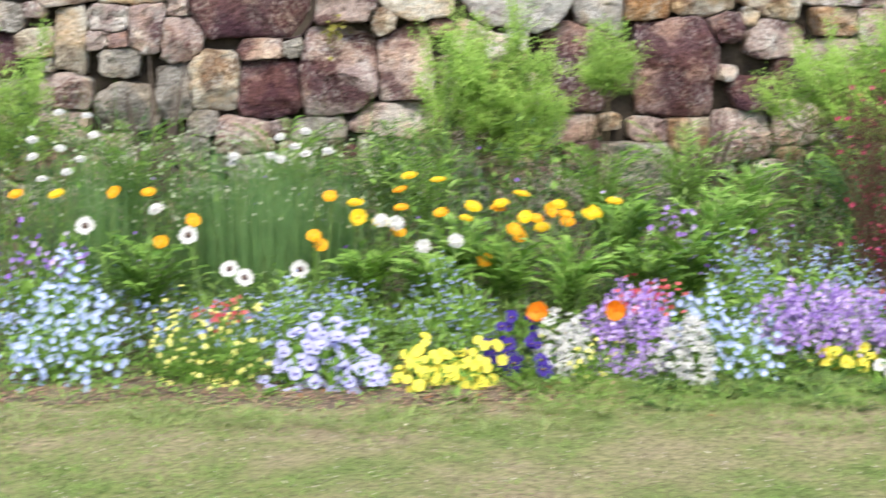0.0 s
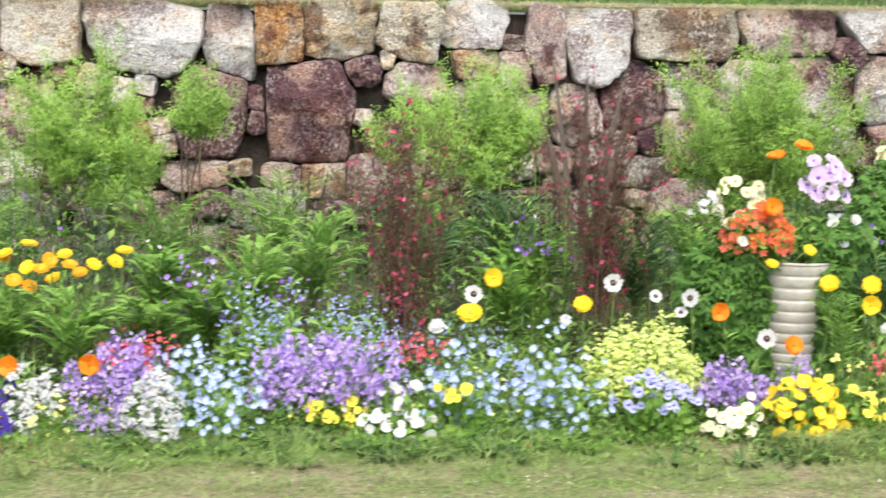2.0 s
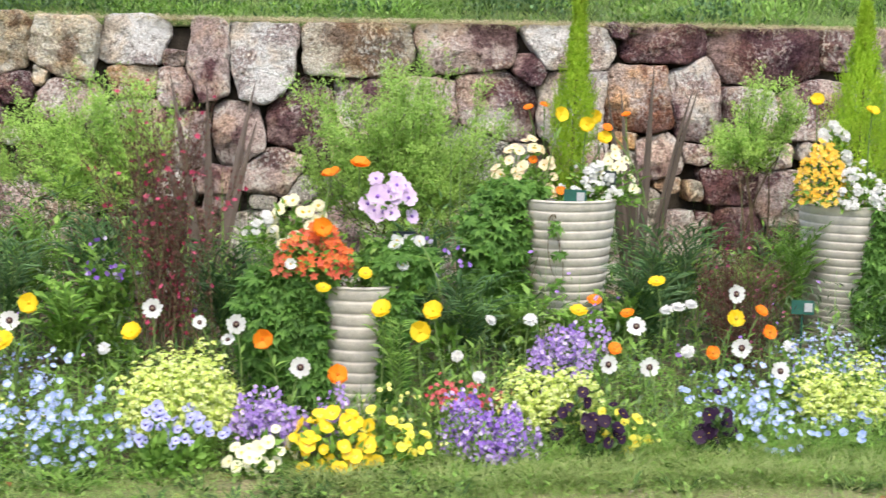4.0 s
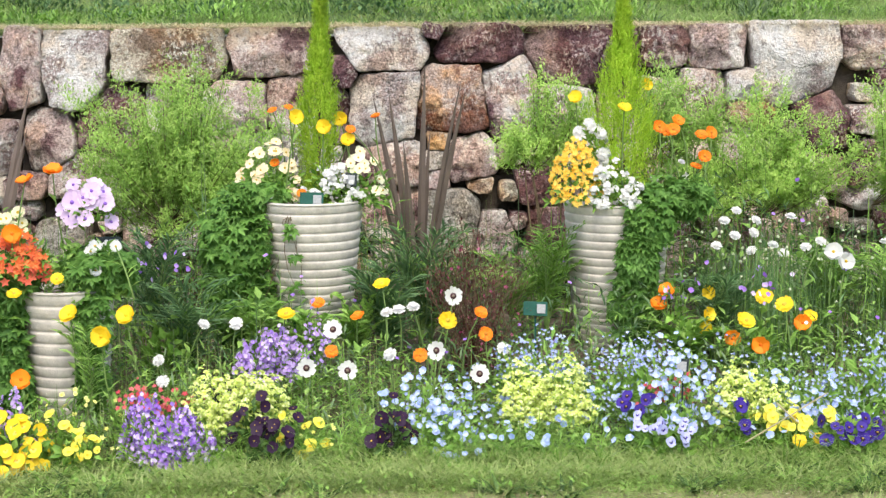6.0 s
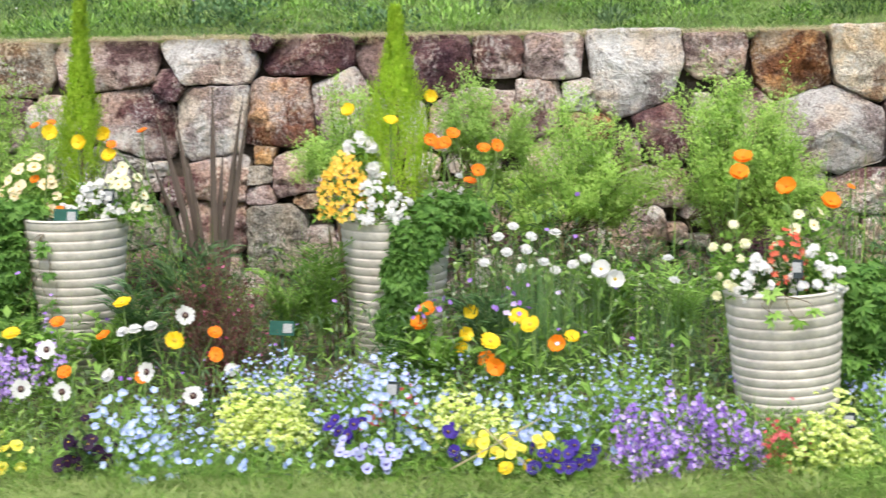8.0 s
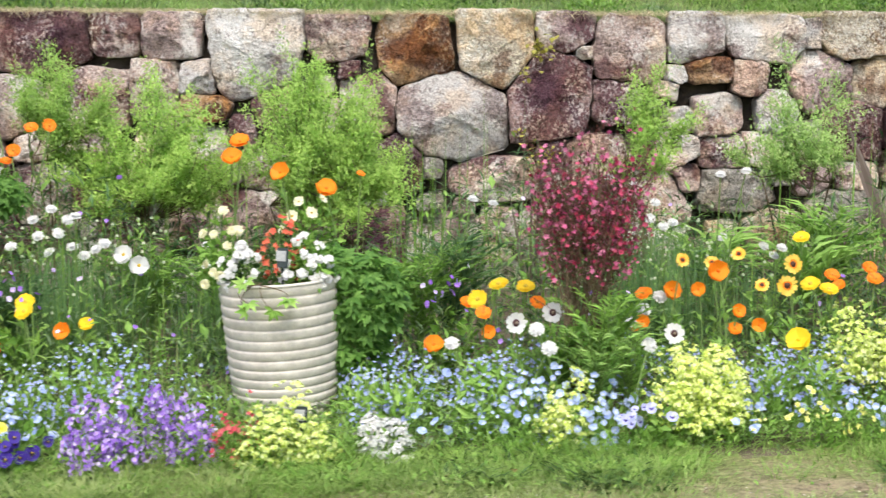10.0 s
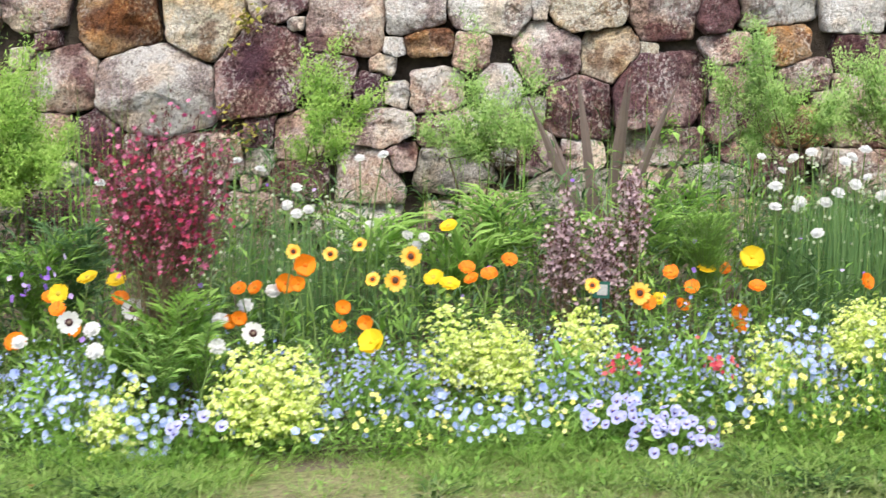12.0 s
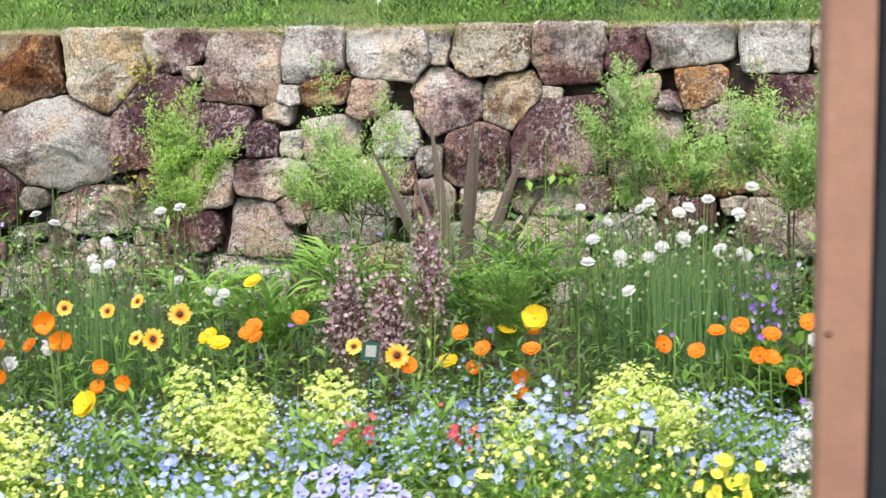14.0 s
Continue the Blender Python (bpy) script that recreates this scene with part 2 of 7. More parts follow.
stone(0.73, 0.96, 0.10, 0.09, 'w', 0, 0.9)
stone(0.98, 0.55, 0.31, 0.14, 'k', 0, 1.0)
stone(1.04, 0.85, 0.36, 0.44, 'p', -6, 1.0)
stone(1.12, 1.15, 0.24, 0.36, 'w', -14, 0.9)
stone(1.34, 1.19, 0.23, 0.29, 'o', 0, 0.9)
stone(1.36, 0.55, 0.17, 0.10, 'k', 0, 1.0)
stone(1.48, 0.85, 0.45, 0.47, 'p', 0, 1.05)
stone(1.55, 0.53, 0.22, 0.15, 't', 0, 1.0)
stone(1.62, 1.21, 0.34, 0.26, 't', 0, 0.95)
stone(1.73, 1.03, 0.16, 0.13, 'p', 0, 0.8)
stone(1.84, 1.08, 0.06, 0.08, 't', 0, 0.8)
stone(1.94, 1.21, 0.29, 0.26, 't', 0, 0.95)
stone(1.97, 0.98, 0.27, 0.17, 'k', 0, 1.1)
stone(2.25, 1.07, 0.21, 0.13, 'o', 0, 0.9)
stone(2.25, 1.24, 0.30, 0.21, 'w', 0, 0.9)
stone(2.26, 0.85, 0.24, 0.24, 'k', 0, 1.0)
stone(2.44, 0.61, 0.16, 0.13, 'w', 0, 1.0)
stone(2.48, 0.80, 0.21, 0.24, 'm', 0, 1.0)
stone(2.58, 1.16, 0.21, 0.34, 'm', -4, 0.85)
stone(2.71, 0.84, 0.24, 0.31, 'k', -20, 1.0)
stone(2.82, 1.15, 0.34, 0.40, 'w', -6, 0.55)
stone(2.87, 0.67, 0.28, 0.19, 'k', 0, 1.0)
stone(2.99, 0.92, 0.31, 0.31, 'p', 8, 0.9)
stone(3.05, 0.58, 0.27, 0.13, 'g', 0, 1.0)
stone(3.07, 0.72, 0.11, 0.11, 'p', 0, 0.9)
stone(3.23, 0.74, 0.20, 0.24, 't', 0, 0.95)
stone(3.25, 1.21, 0.52, 0.30, 't', 0, 0.85)
stone(3.27, 0.99, 0.27, 0.26, 'm', -6, 1.0)
stone(3.75, 1.24, 0.47, 0.24, 'k', 4, 1.0)
stone(3.88, 0.98, 0.38, 0.32, 'm', 0, 1.0)
stone(4.03, 1.14, 0.14, 0.13, 'p', 0, 0.9)
stone(4.21, 1.24, 0.45, 0.22, 'w', 0, 0.75)
stone(4.23, 0.98, 0.33, 0.34, 'w', -8, 0.9)
stone(4.27, 0.71, 0.29, 0.21, 'm', 0, 1.0)
stone(4.47, 0.83, 0.10, 0.09, 'o', 0, 0.8)
stone(4.54, 0.99, 0.37, 0.36, 'r', -4, 0.8)
stone(4.66, 1.26, 0.40, 0.17, 'p', 0, 0.95)
stone(4.80, 1.00, 0.27, 0.39, 'm', -6, 0.9)
stone(5.05, 0.93, 0.24, 0.26, 'k', 0, 1.0)
stone(5.14, 1.22, 0.52, 0.26, 'p', 4, 0.9)
stone(5.40, 0.95, 0.37, 0.27, 'k', 0, 1.0)
stone(5.51, 1.25, 0.22, 0.17, 'k', 0, 0.9)
stone(5.69, 1.02, 0.21, 0.26, 'k', 0, 1.1)
stone(5.76, 1.24, 0.27, 0.20, 'm', 0, 0.9)
stone(5.87, 1.06, 0.17, 0.15, 'w', 0, 0.8)
stone(5.90, 0.94, 0.22, 0.11, 'o', 0, 0.9)
stone(6.07, 0.82, 0.12, 0.15, 'p', 0, 1.0)
stone(6.11, 1.15, 0.47, 0.40, 'w', 0, 0.5)
stone(6.20, 0.67, 0.30, 0.16, 'k', 0, 0.9)
stone(6.24, 0.91, 0.23, 0.31, 'p', -22, 0.95)
stone(6.40, 0.67, 0.12, 0.11, 'p', 0, 1.0)
stone(6.47, 1.25, 0.28, 0.21, 'k', 0, 0.8)
stone(6.50, 0.56, 0.38, 0.12, 'w', 6, 1.0)
stone(6.54, 0.72, 0.16, 0.18, 'k', 0, 1.0)
stone(6.60, 0.95, 0.27, 0.28, 'k', 0, 1.0)
stone(6.81, 1.18, 0.33, 0.29, 'o', 0, 0.85)
stone(6.97, 0.91, 0.51, 0.42, 'w', -6, 0.85)
stone(7.16, 0.64, 0.38, 0.17, 'm', 0, 0.95)
stone(7.16, 1.18, 0.35, 0.33, 't', 6, 0.62)
stone(7.39, 0.99, 0.37, 0.39, 'p', 14, 0.85)
stone(7.40, 0.63, 0.12, 0.14, 'g', 0, 0.95)
stone(7.46, 1.27, 0.25, 0.18, 'm', 6, 0.8)
stone(7.54, 1.18, 0.07, 0.05, 'w', 0, 0.8)
stone(7.58, 0.73, 0.26, 0.18, 'k', 0, 1.0)
stone(7.68, 0.97, 0.21, 0.18, 'p', 0, 0.9)
stone(7.75, 1.19, 0.32, 0.27, 'k', 0, 0.95)
stone(7.85, 0.56, 0.26, 0.23, 'k', 0, 0.95)
stone(7.85, 0.91, 0.13, 0.17, 'p', 0, 0.9)
stone(7.94, 1.09, 0.09, 0.07, 'w', 0, 0.9)
stone(7.95, 0.89, 0.12, 0.10, 'w', 0, 0.9)
stone(8.03, 1.25, 0.25, 0.21, 'w', 0, 0.85)
stone(8.09, 1.11, 0.20, 0.10, 'o', 0, 0.9)
stone(8.14, 0.75, 0.20, 0.15, 'm', 0, 1.0)
stone(8.26, 1.08, 0.14, 0.15, 'k', 0, 1.0)
stone(8.34, 1.26, 0.36, 0.22, 'w', 0, 0.8)
stone(8.38, 0.92, 0.16, 0.18, 'w', 0, 1.0)
stone(8.54, 1.26, 0.07, 0.13, 'w', 0, 0.9)
stone(8.58, 1.07, 0.28, 0.26, 'm', -8, 0.8)
stone(8.70, 0.85, 0.29, 0.27, 'p', 0, 0.9)
stone(8.74, 1.24, 0.35, 0.22, 't', 6, 0.65)
stone(8.83, 1.08, 0.25, 0.28, 't', 28, 0.9)
stone(8.98, 1.09, 0.08, 0.05, 't', 0, 0.9)
stone(9.02, 0.95, 0.44, 0.36, 'p', -10, 0.9)
stone(9.05, 0.70, 0.43, 0.15, 'k', 0, 1.0)
stone(9.05, 1.24, 0.32, 0.26, 'm', -4, 0.75)
stone(9.25, 0.56, 0.29, 0.12, 'w', 0, 1.0)
stone(9.27, 0.79, 0.13, 0.14, 'p', 0, 0.9)
stone(9.27, 1.25, 0.18, 0.24, 'p', 24, 0.9)
stone(9.30, 1.10, 0.19, 0.13, 'm', 0, 0.9)
stone(9.35, 0.68, 0.14, 0.10, 'p', 0, 0.9)
stone(9.36, 0.94, 0.22, 0.18, 'k', 0, 1.0)
stone(9.51, 1.28, 0.35, 0.17, 'w', 0, 0.95)
stone(9.55, 1.11, 0.18, 0.16, 'o', 0, 0.9)
stone(9.60, 0.78, 0.32, 0.15, 'o', 0, 1.0)
stone(9.83, 1.25, 0.27, 0.23, 'w', 0, 0.75)
stone(10.08, 0.82, 0.21, 0.10, 't', 0, 1.0)
stone(10.08, 1.26, 0.22, 0.20, 'k', 0, 0.9)
stone(-0.19, 0.53, 0.23, 0.14, 'g', 0, 1)
stone(0.49, 0.52, 0.31, 0.26, 'k', 0, 1)
stone(1.78, 0.53, 0.29, 0.22, 'k', -6, 1.1)
stone(4.61, 0.75, 0.24, 0.23, 'm', 0, 1)
stone(6.75, 0.70, 0.19, 0.23, 'p', 0, 0.9)
stone(7.40, 0.73, 0.12, 0.16, 'p', 8, 1)
stone(7.88, 0.78, 0.29, 0.17, 'k', 0, 1)
stone(7.98, 0.65, 0.13, 0.10, 'k', 0, 0.9)
stone(8.20, 0.61, 0.36, 0.18, 'g', 0, 1)
stone(8.34, 0.77, 0.22, 0.17, 'm', 6, 0.9)
stone(8.52, 0.67, 0.16, 0.18, 'm', 0, 0.9)

# plain courses where shrubs and plants hide the wall, and past both ends
def fill_stones():
    taken = list(STONES)
    r = random.Random(11)
    for k in range(13500):
        x = r.uniform(-3.6, 12.6)
        z = r.uniform(0.12, 1.24)
        w, h = r.uniform(0.24, 0.42), r.uniform(0.18, 0.32)
        if k > 4500:
            w, h = (w * 0.58, h * 0.58) if k < 9000 else (w * 0.32, h * 0.32)
        if z > 1.02 and (x < -1.4 or x > 10.2) and k < 4500:
            z = 1.34 - h / 2
        if z + h / 2 > 1.22:
            z = 1.35 - h / 2
        if z + h / 2 > 1.36:
            continue
        if all(abs(x - a) > (w + b) * (0.40 if k < 9000 else 0.42) or abs(z - c) > (h + d) * (0.40 if k < 9000 else 0.42) for a, c, b, d, *_ in taken):
            taken.append((x, z, w, h, r.choice("pmktkkkpggm"), r.uniform(-12, 12), r.uniform(0.75, 1.15)))
            STONES.append(taken[-1])


fill_stones()


def stone_mesh(i):
    """One boulder: a chipped and tapering block, cut where it meets its neighbours, its face broken into rough facets."""
    x, z, w, h, tone, turn, taper = STONES[i]
    n = 64
    a = np.linspace(0, 2 * np.pi, n, endpoint=False)
    u = np.stack([np.cos(a), np.sin(a)], 1)
    top = z + h / 2 > 1.27
    chip = random.Random(int(x * 1000) + int(z * 7000))
    lean = radians(-turn)
    fit = 1.12 if abs(turn) < 15 else 0.97
    hh = h / 2 * fit
    wt, wb = w / 2 * fit * min(1, 1 / taper), w / 2 * fit * min(1, taper)
    corners = [np.array(c) for c in ((wt, hh), (-wt, hh), (-wb, -hh), (wb, -hh))]
    sides = [((0, 1), hh), ((0, -1), hh), ((2 * hh, wb - wt), None), ((-2 * hh, wb - wt), None)]
    planes = []
    for nv, d in sides:
        nv = np.array(nv) / np.hypot(*nv)
        d = max(c @ nv for c in corners) if d is None else d
        q = chip.uniform(-0.09, 0.09)
        planes.append((np.array([nv[0] * math.cos(q) - nv[1] * math.sin(q), nv[0] * math.sin(q) + nv[1] * math.cos(q)]), d * chip.uniform(0.98, 1.05)))
    for c in corners:
        for k in range(2):
            q = math.atan2(c[1] / hh, c[0] / max(wt, wb)) + chip.uniform(-0.5, 0.5)
            nv = np.array([math.cos(q), math.sin(q)])
            planes.append((nv, (c @ nv) * chip.uniform(0.80, 0.99)))
    rad = np.full(n, 9.0)
    for nv, d in planes:
        nv = np.array([nv[0] * math.cos(lean) - nv[1] * math.sin(lean), nv[0] * math.sin(lean) + nv[1] * math.cos(lean)])
        rad = np.minimum(rad, d / np.maximum(u @ nv, 1e-3))
    up = (1.348 + 0.035 * noise.noise((x * 5, 2.0, 0.5)) - z) if top else 9.0
    rad = np.minimum(rad, up / np.maximum(u[:, 1], 1e-3))
    for j, (x2, z2, w2, h2, *_) in enumerate(STONES):
        d = np.array([x2 - x, z2 - z])
        dist = np.hypot(*d)
        if j == i or dist > 0.9 or dist < 1e-6:
            continue
        # the cut lies across the way on which the two overlap least
        nrm = d / np.array([w + w2, h + h2]) ** 1.0
        nrm = nrm * (np.abs(nrm) / np.abs(nrm).max()) ** 0.8
        nrm = nrm / np.hypot(*nrm)
        q = 0.3 * noise.noise(((x + x2) * 4.3, (z + z2) * 5.1, 3.7))
        nrm = np.array([nrm[0] * math.cos(q) - nrm[1] * math.sin(q), nrm[0] * math.sin(q) + nrm[1] * math.cos(q)])
        own = 0.5 * (abs(nrm[0]) * w + abs(nrm[1]) * h)
        other = 0.5 * (abs(nrm[0]) * w2 + abs(nrm[1]) * h2)
        cut = (d @ nrm) * own / (own + other) - 0.003
        lim = max(cut, 0.02) / np.maximum(u @ nrm, 1e-3)
        rad = np.minimum(rad, lim)
    rad = 0.07 * np.roll(rad, 1) + 0.86 * rad + 0.07 * np.roll(rad, -1)
    wob = np.array([noise.noise((ux * 2.6 + x * 5, uz * 2.6, z * 7)) + 0.7 * noise.noise((ux * 6 + x * 5, uz * 6, z * 7)) for ux, uz in u])
    rad = rad * (1 + 0.045 * wob) + 0.002
    thick = 0.05 + 0.06 * min(w, h) + 0.025 * noise.noise((x * 3, z * 5, 1.0))
    rings = [(0.97, 0.12), (1.0, 0.02), (0.997, -0.60 * thick), (0.982, -0.90 * thick), (0.935, -1.0 * thick), (0.81, -thick), (0.66, -thick), (0.50, -thick), (0.33, -thick), (0.15, -thick)]
    v = [np.stack([u[:, 0] * rad * s, np.full(n, dy), u[:, 1] * rad * s], 1) for s, dy in rings]
    v.append(np.array([[0, -thick, 0]]))
    v = np.concatenate(v)
    px, pz = v[:, 0] + x, v[:, 2] + z
    for q in range(2 * n, len(v)):
        p, r = px[q], pz[q]
        # broken planes: the highest of a few tilted faces
        f = -9.0
        for k in range(4):
            gx2, gz2 = noise.noise((x * 31 + k * 7.3, z * 17, 1.5)) * 0.95, noise.noise((x * 23, z * 29 + k * 5.1, 2.5)) * 0.95
            f = max(f, v[q, 0] * gx2 + v[q, 2] * gz2 - 0.018 * k * noise.noise((x * 5, z * 5, k + 0.5)) - 0.012)
        v[q, 1] += 0.95 * f + noise.noise((p * 7, 3.1 + i, r * 7)) * 0.020 + (abs(noise.noise((p * 15, 9.0 + i, r * 15))) - 0.2) * 0.022 + noise.noise((p * 38, 5.0, r * 38)) * 0.009
        v[q, 0] += noise.noise((p * 24, 1.0, r * 24)) * 0.008
        v[q, 2] += noise.noise((p * 24, 7.0, r * 24)) * 0.008
    tilt = 0.22 * noise.noise((x * 9, z * 9, 4.0))
    v[:, 1] += v[:, 0] * tilt + v[:, 2] * (0.22 + 0.12 * noise.noise((x * 7, z * 6, 8.0)))
    t = grid_tris(len(rings), n, True)
    last = (len(rings) - 1) * n
    cap = [(last + c, last + (c + 1) % n, len(v) - 1) for c in range(n)]
    return mesh_of("stone", v, np.concatenate([t, cap]), [STONE[tone]], None, True)


# ---- planters ----
def planter_profile(r0, r1, h, ribs):
    """A tapering pot with rounded ribs, thick rim and hollow top."""
    out = [(0.0, 0.0), (r0 * 0.94, 0.0)]
    for k in range(ribs):
        for f, bulge in ((0.03, -0.0034), (0.12, -0.0004), (0.28, 0.0016), (0.52, 0.0026), (0.80, 0.0034), (0.94, 0.0018)):
            s = ((k + f) / ribs) ** 1.25
            out.append((r0 + (r1 - r0) * s ** 0.9 + bulge, s * h))
    return out + [(r1 + 0.006, h), (r1 - 0.004, h + 0.006), (r1 - 0.022, h), (r1 - 0.028, h - 0.05)]


def planter(x, y, z, r0, r1, h, ribs, lean=0.0):
    p = thing("planter", x, y, z, "tall cream ribbed clay planter full of flowers", "planter", "ribbed planters")
    p.rotation_euler = (0, radians(lean), 0)
    v, t = lathe(planter_profile(r0, r1, h, ribs), 56)
    child("body", mesh_of("planter_body", v, t, [CERAMIC], None, True), p)
    v, t = lathe([(r1 - 0.026, h - 0.035), (r1 * 0.5, h - 0.02), (0.001, h - 0.015)], 32)
    child("potting_soil", mesh_of("potting_soil", v, t, [SOIL], None, True), p, "dark potting soil")
    return p


planter(3.18, -1.96, 0.0, 0.112, 0.152, 0.455, 13)
planter(3.963, -1.38, 0.08, 0.118, 0.188, 0.60, 21)
planter(5.121, -1.25, 0.08, 0.150, 0.204, 0.572, 21)
planter(6.435, -1.96, 0.03, 0.155, 0.186, 0.452, 16, -3)

# ---- plants: leaf and flower shapes ----
def unit(v):
    return v / np.maximum(np.linalg.norm(v, axis=-1, keepdims=True), 1e-9)


def leaf_shape(w=0.3, droop=0.12, fold=0.06):
    """A leaf of length 1 along y."""
    v = np.array([(0, 0, 0), (-w / 2, 0.42, fold), (0, 0.5, 0), (w / 2, 0.42, fold), (0, 1, -droop)], float)
    return v, np.array([(0, 2, 1), (0, 3, 2), (1, 2, 4), (2, 3, 4)]), np.zeros(4, int)


def chip_shape(w=0.4):
    """A small leaf of two triangles."""
    v = np.array([(0, 0, 0), (-w / 2, 0.45, 0.05), (w / 2, 0.45, 0.05), (0, 1, -0.08)], float)
    return v, np.array([(0, 2, 1), (1, 2, 3)]), np.zeros(2, int)


def blade_shape(w=0.03, bend=0.3):
    v = np.array([(-w / 2, 0, 0), (w / 2, 0, 0), (-w * 0.4, 0.55, -bend * 0.25), (w * 0.4, 0.55, -bend * 0.25), (0, 1, -bend)], float)
    return v, np.array([(0, 1, 3), (0, 3, 2), (2, 3, 4)]), np.zeros(3, int)


def join_shapes(parts):
    """parts: (verts, tris, slots)."""
    v, t, s, k = [], [], [], 0
    for a, b, c in parts:
        v.append(a), t.append(b + k), s.append(c)
        k += len(a)
    return np.concatenate(v), np.concatenate(t), np.concatenate(s)


def petal(angle, r0, r1, w, cup, slot=0, lift=0.0, notch=0.0):
    """One petal from radius r0 to r1, its widest place w across; cup lifts its edge."""
    p = []
    for rho, half in ((0.0, 0.22), (0.35, 0.75), (0.7, 1.0), (0.92, 0.72)):
        r = r0 + (r1 - r0) * rho
        for side in (-1, 1):
            p.append((side * half * w / 2, r, lift + cup * rho ** 2 + 0.06 * w * half))
    p.append((0, r0 + (r1 - r0) * (1.0 - notch), lift + cup))
    p.append((0, r0 + (r1 - r0) * 0.6, lift + cup * 0.36))
    v = np.array(p, float)
    t = np.array([(0, 1, 9), (0, 9, 2), (1, 3, 9), (2, 9, 4), (3, 5, 9), (4, 9, 6), (5, 7, 9), (6, 9, 8), (7, 8, 9)])
    c, s = math.cos(angle), math.sin(angle)
    return v @ np.array([(c, s, 0), (-s, c, 0), (0, 0, 1)]), t, np.full(len(t), slot)


def dome(r, h, slot=1, z=0.0, steps=8):
    a = np.linspace(0, 2 * np.pi, steps, endpoint=False)
    ring = lambda q, k: np.stack([q * np.cos(a), q * np.sin(a), np.full(steps, z + k)], 1)
    v = np.concatenate([ring(r, 0), ring(r * 0.7, h * 0.75), [(0, 0, z + h)]])
    t = list(grid_tris(2, steps, True)) + [(steps + k, steps + (k + 1) % steps, 2 * steps) for k in range(steps)]
    return v, np.array(t), np.full(len(t), slot)


def ringed(n, r0, r1, w, cup, slot=0, lift=0.0, jit=0.1, seed=1, notch=0.0):
    r = random.Random(seed)
    return [petal(2 * math.pi * (k + r.uniform(-jit, jit)) / n, r0, r1 * r.uniform(0.92, 1.06), w * r.uniform(0.9, 1.1), cup + r.uniform(-1, 1) * 0.05 * r1, slot, lift, notch) for k in range(n)]


def place(shape, P, R, S):
    """Copies of a shape at points P, turned by R and scaled by S, as one body of points, triangles and slots."""
    v, t, s = shape
    n = len(P)
    S = np.broadcast_to(np.asarray(S, float).reshape(-1, 1) if np.ndim(S) < 2 else S, (n, 3)) if np.ndim(S) else np.full((n, 3), S)
    V = np.einsum("nij,nkj->nki", R, v[None] * S[:, None, :]) + P[:, None, :]
    T = t[None] + (np.arange(n) * len(v))[:, None, None]
    return V.reshape(-1, 3), T.reshape(-1, 3), np.tile(s, n)


def along(D, up=(0, 0, 1), roll=None):
    """Turns that lead y along D with z towards up."""
    D = unit(np.asarray(D, float))
    up = np.broadcast_to(np.asarray(up, float), D.shape) + 0.01 * rng.normal(size=D.shape)
    X = unit(np.cross(D, up))
    Z = np.cross(X, D)
    if roll is not None:
        c, s = np.cos(roll)[:, None], np.sin(roll)[:, None]
        X, Z = c * X + s * Z, c * Z - s * X
    return np.stack([X, D, Z], -1)


def facing(N):
    """Turns that lead z along N, spun at random."""
    N = unit(np.asarray(N, float))
    ref = unit(rng.normal(size=N.shape))
    X = unit(np.cross(ref, N))
    return np.stack([X, np.cross(N, X), N], -1)


def body(name, shapes, mats, parent, label="", kind="", smooth=False):
    """Placed shapes joined into one part."""
    v, t, s = join_shapes(shapes)
    return child(name, mesh_of(name, v, t, mats, s, smooth), parent, label, kind)


def tube(points, r0, r1, sides=5):
    """A tapering stem through points."""
    pts = np.asarray(points, float)
    d = unit(np.gradient(pts, axis=0))
    x = unit(np.cross(d, (0.3, 1, 0.11)))
    y = np.cross(d, x)
    a = np.linspace(0, 2 * np.pi, sides, endpoint=False)
    r = np.linspace(r0, r1, len(pts))[:, None, None]
    v = pts[:, None] + r * (np.cos(a)[None, :, None] * x[:, None] + np.sin(a)[None, :, None] * y[:, None])
    t = grid_tris(len(pts), sides, True)
    return v.reshape(-1, 3), t, np.zeros(len(t), int)


def arc(a, b, sag=0.0, n=5):
    """Points from a to b, bowed sideways."""
    a, b = np.asarray(a, float), np.asarray(b, float)
    s = np.linspace(0, 1, n)[:, None]
    side = np.array([rng.normal(), rng.normal(), 0]) * sag
    return a + (b - a) * s + side * (s * (1 - s) * 4)


# greens
LEAF = leaf_mat("leaf_mid", (0.105, 0.235, 0.03), (0.27, 0.46, 0.085), glow=0.27)
# also colours the low undergrowth, where its darkness stands for shade
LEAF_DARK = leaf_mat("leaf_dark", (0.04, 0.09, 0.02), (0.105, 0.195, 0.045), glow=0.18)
LEAF_GREY = leaf_mat("leaf_grey_green", (0.13, 0.21, 0.10), (0.25, 0.35, 0.18))
LEAF_LANCE = leaf_mat("leaf_lance", (0.06, 0.135, 0.05), (0.155, 0.28, 0.11), glow=0.2)
LEAF_STALK = leaf_mat("leaf_stalk", (0.115, 0.24, 0.085), (0.25, 0.41, 0.16))
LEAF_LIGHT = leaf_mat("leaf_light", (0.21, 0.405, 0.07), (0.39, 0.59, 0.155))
LEAF_SOFT = leaf_mat("leaf_soft_green", (0.20, 0.385, 0.085), (0.41, 0.60, 0.19))
LEAF_WILLOW = leaf_mat("leaf_willow", (0.25, 0.44, 0.07), (0.48, 0.67, 0.18))
LEAF_SAGE = leaf_mat("leaf_sage", (0.24, 0.41, 0.10), (0.48, 0.64, 0.24))
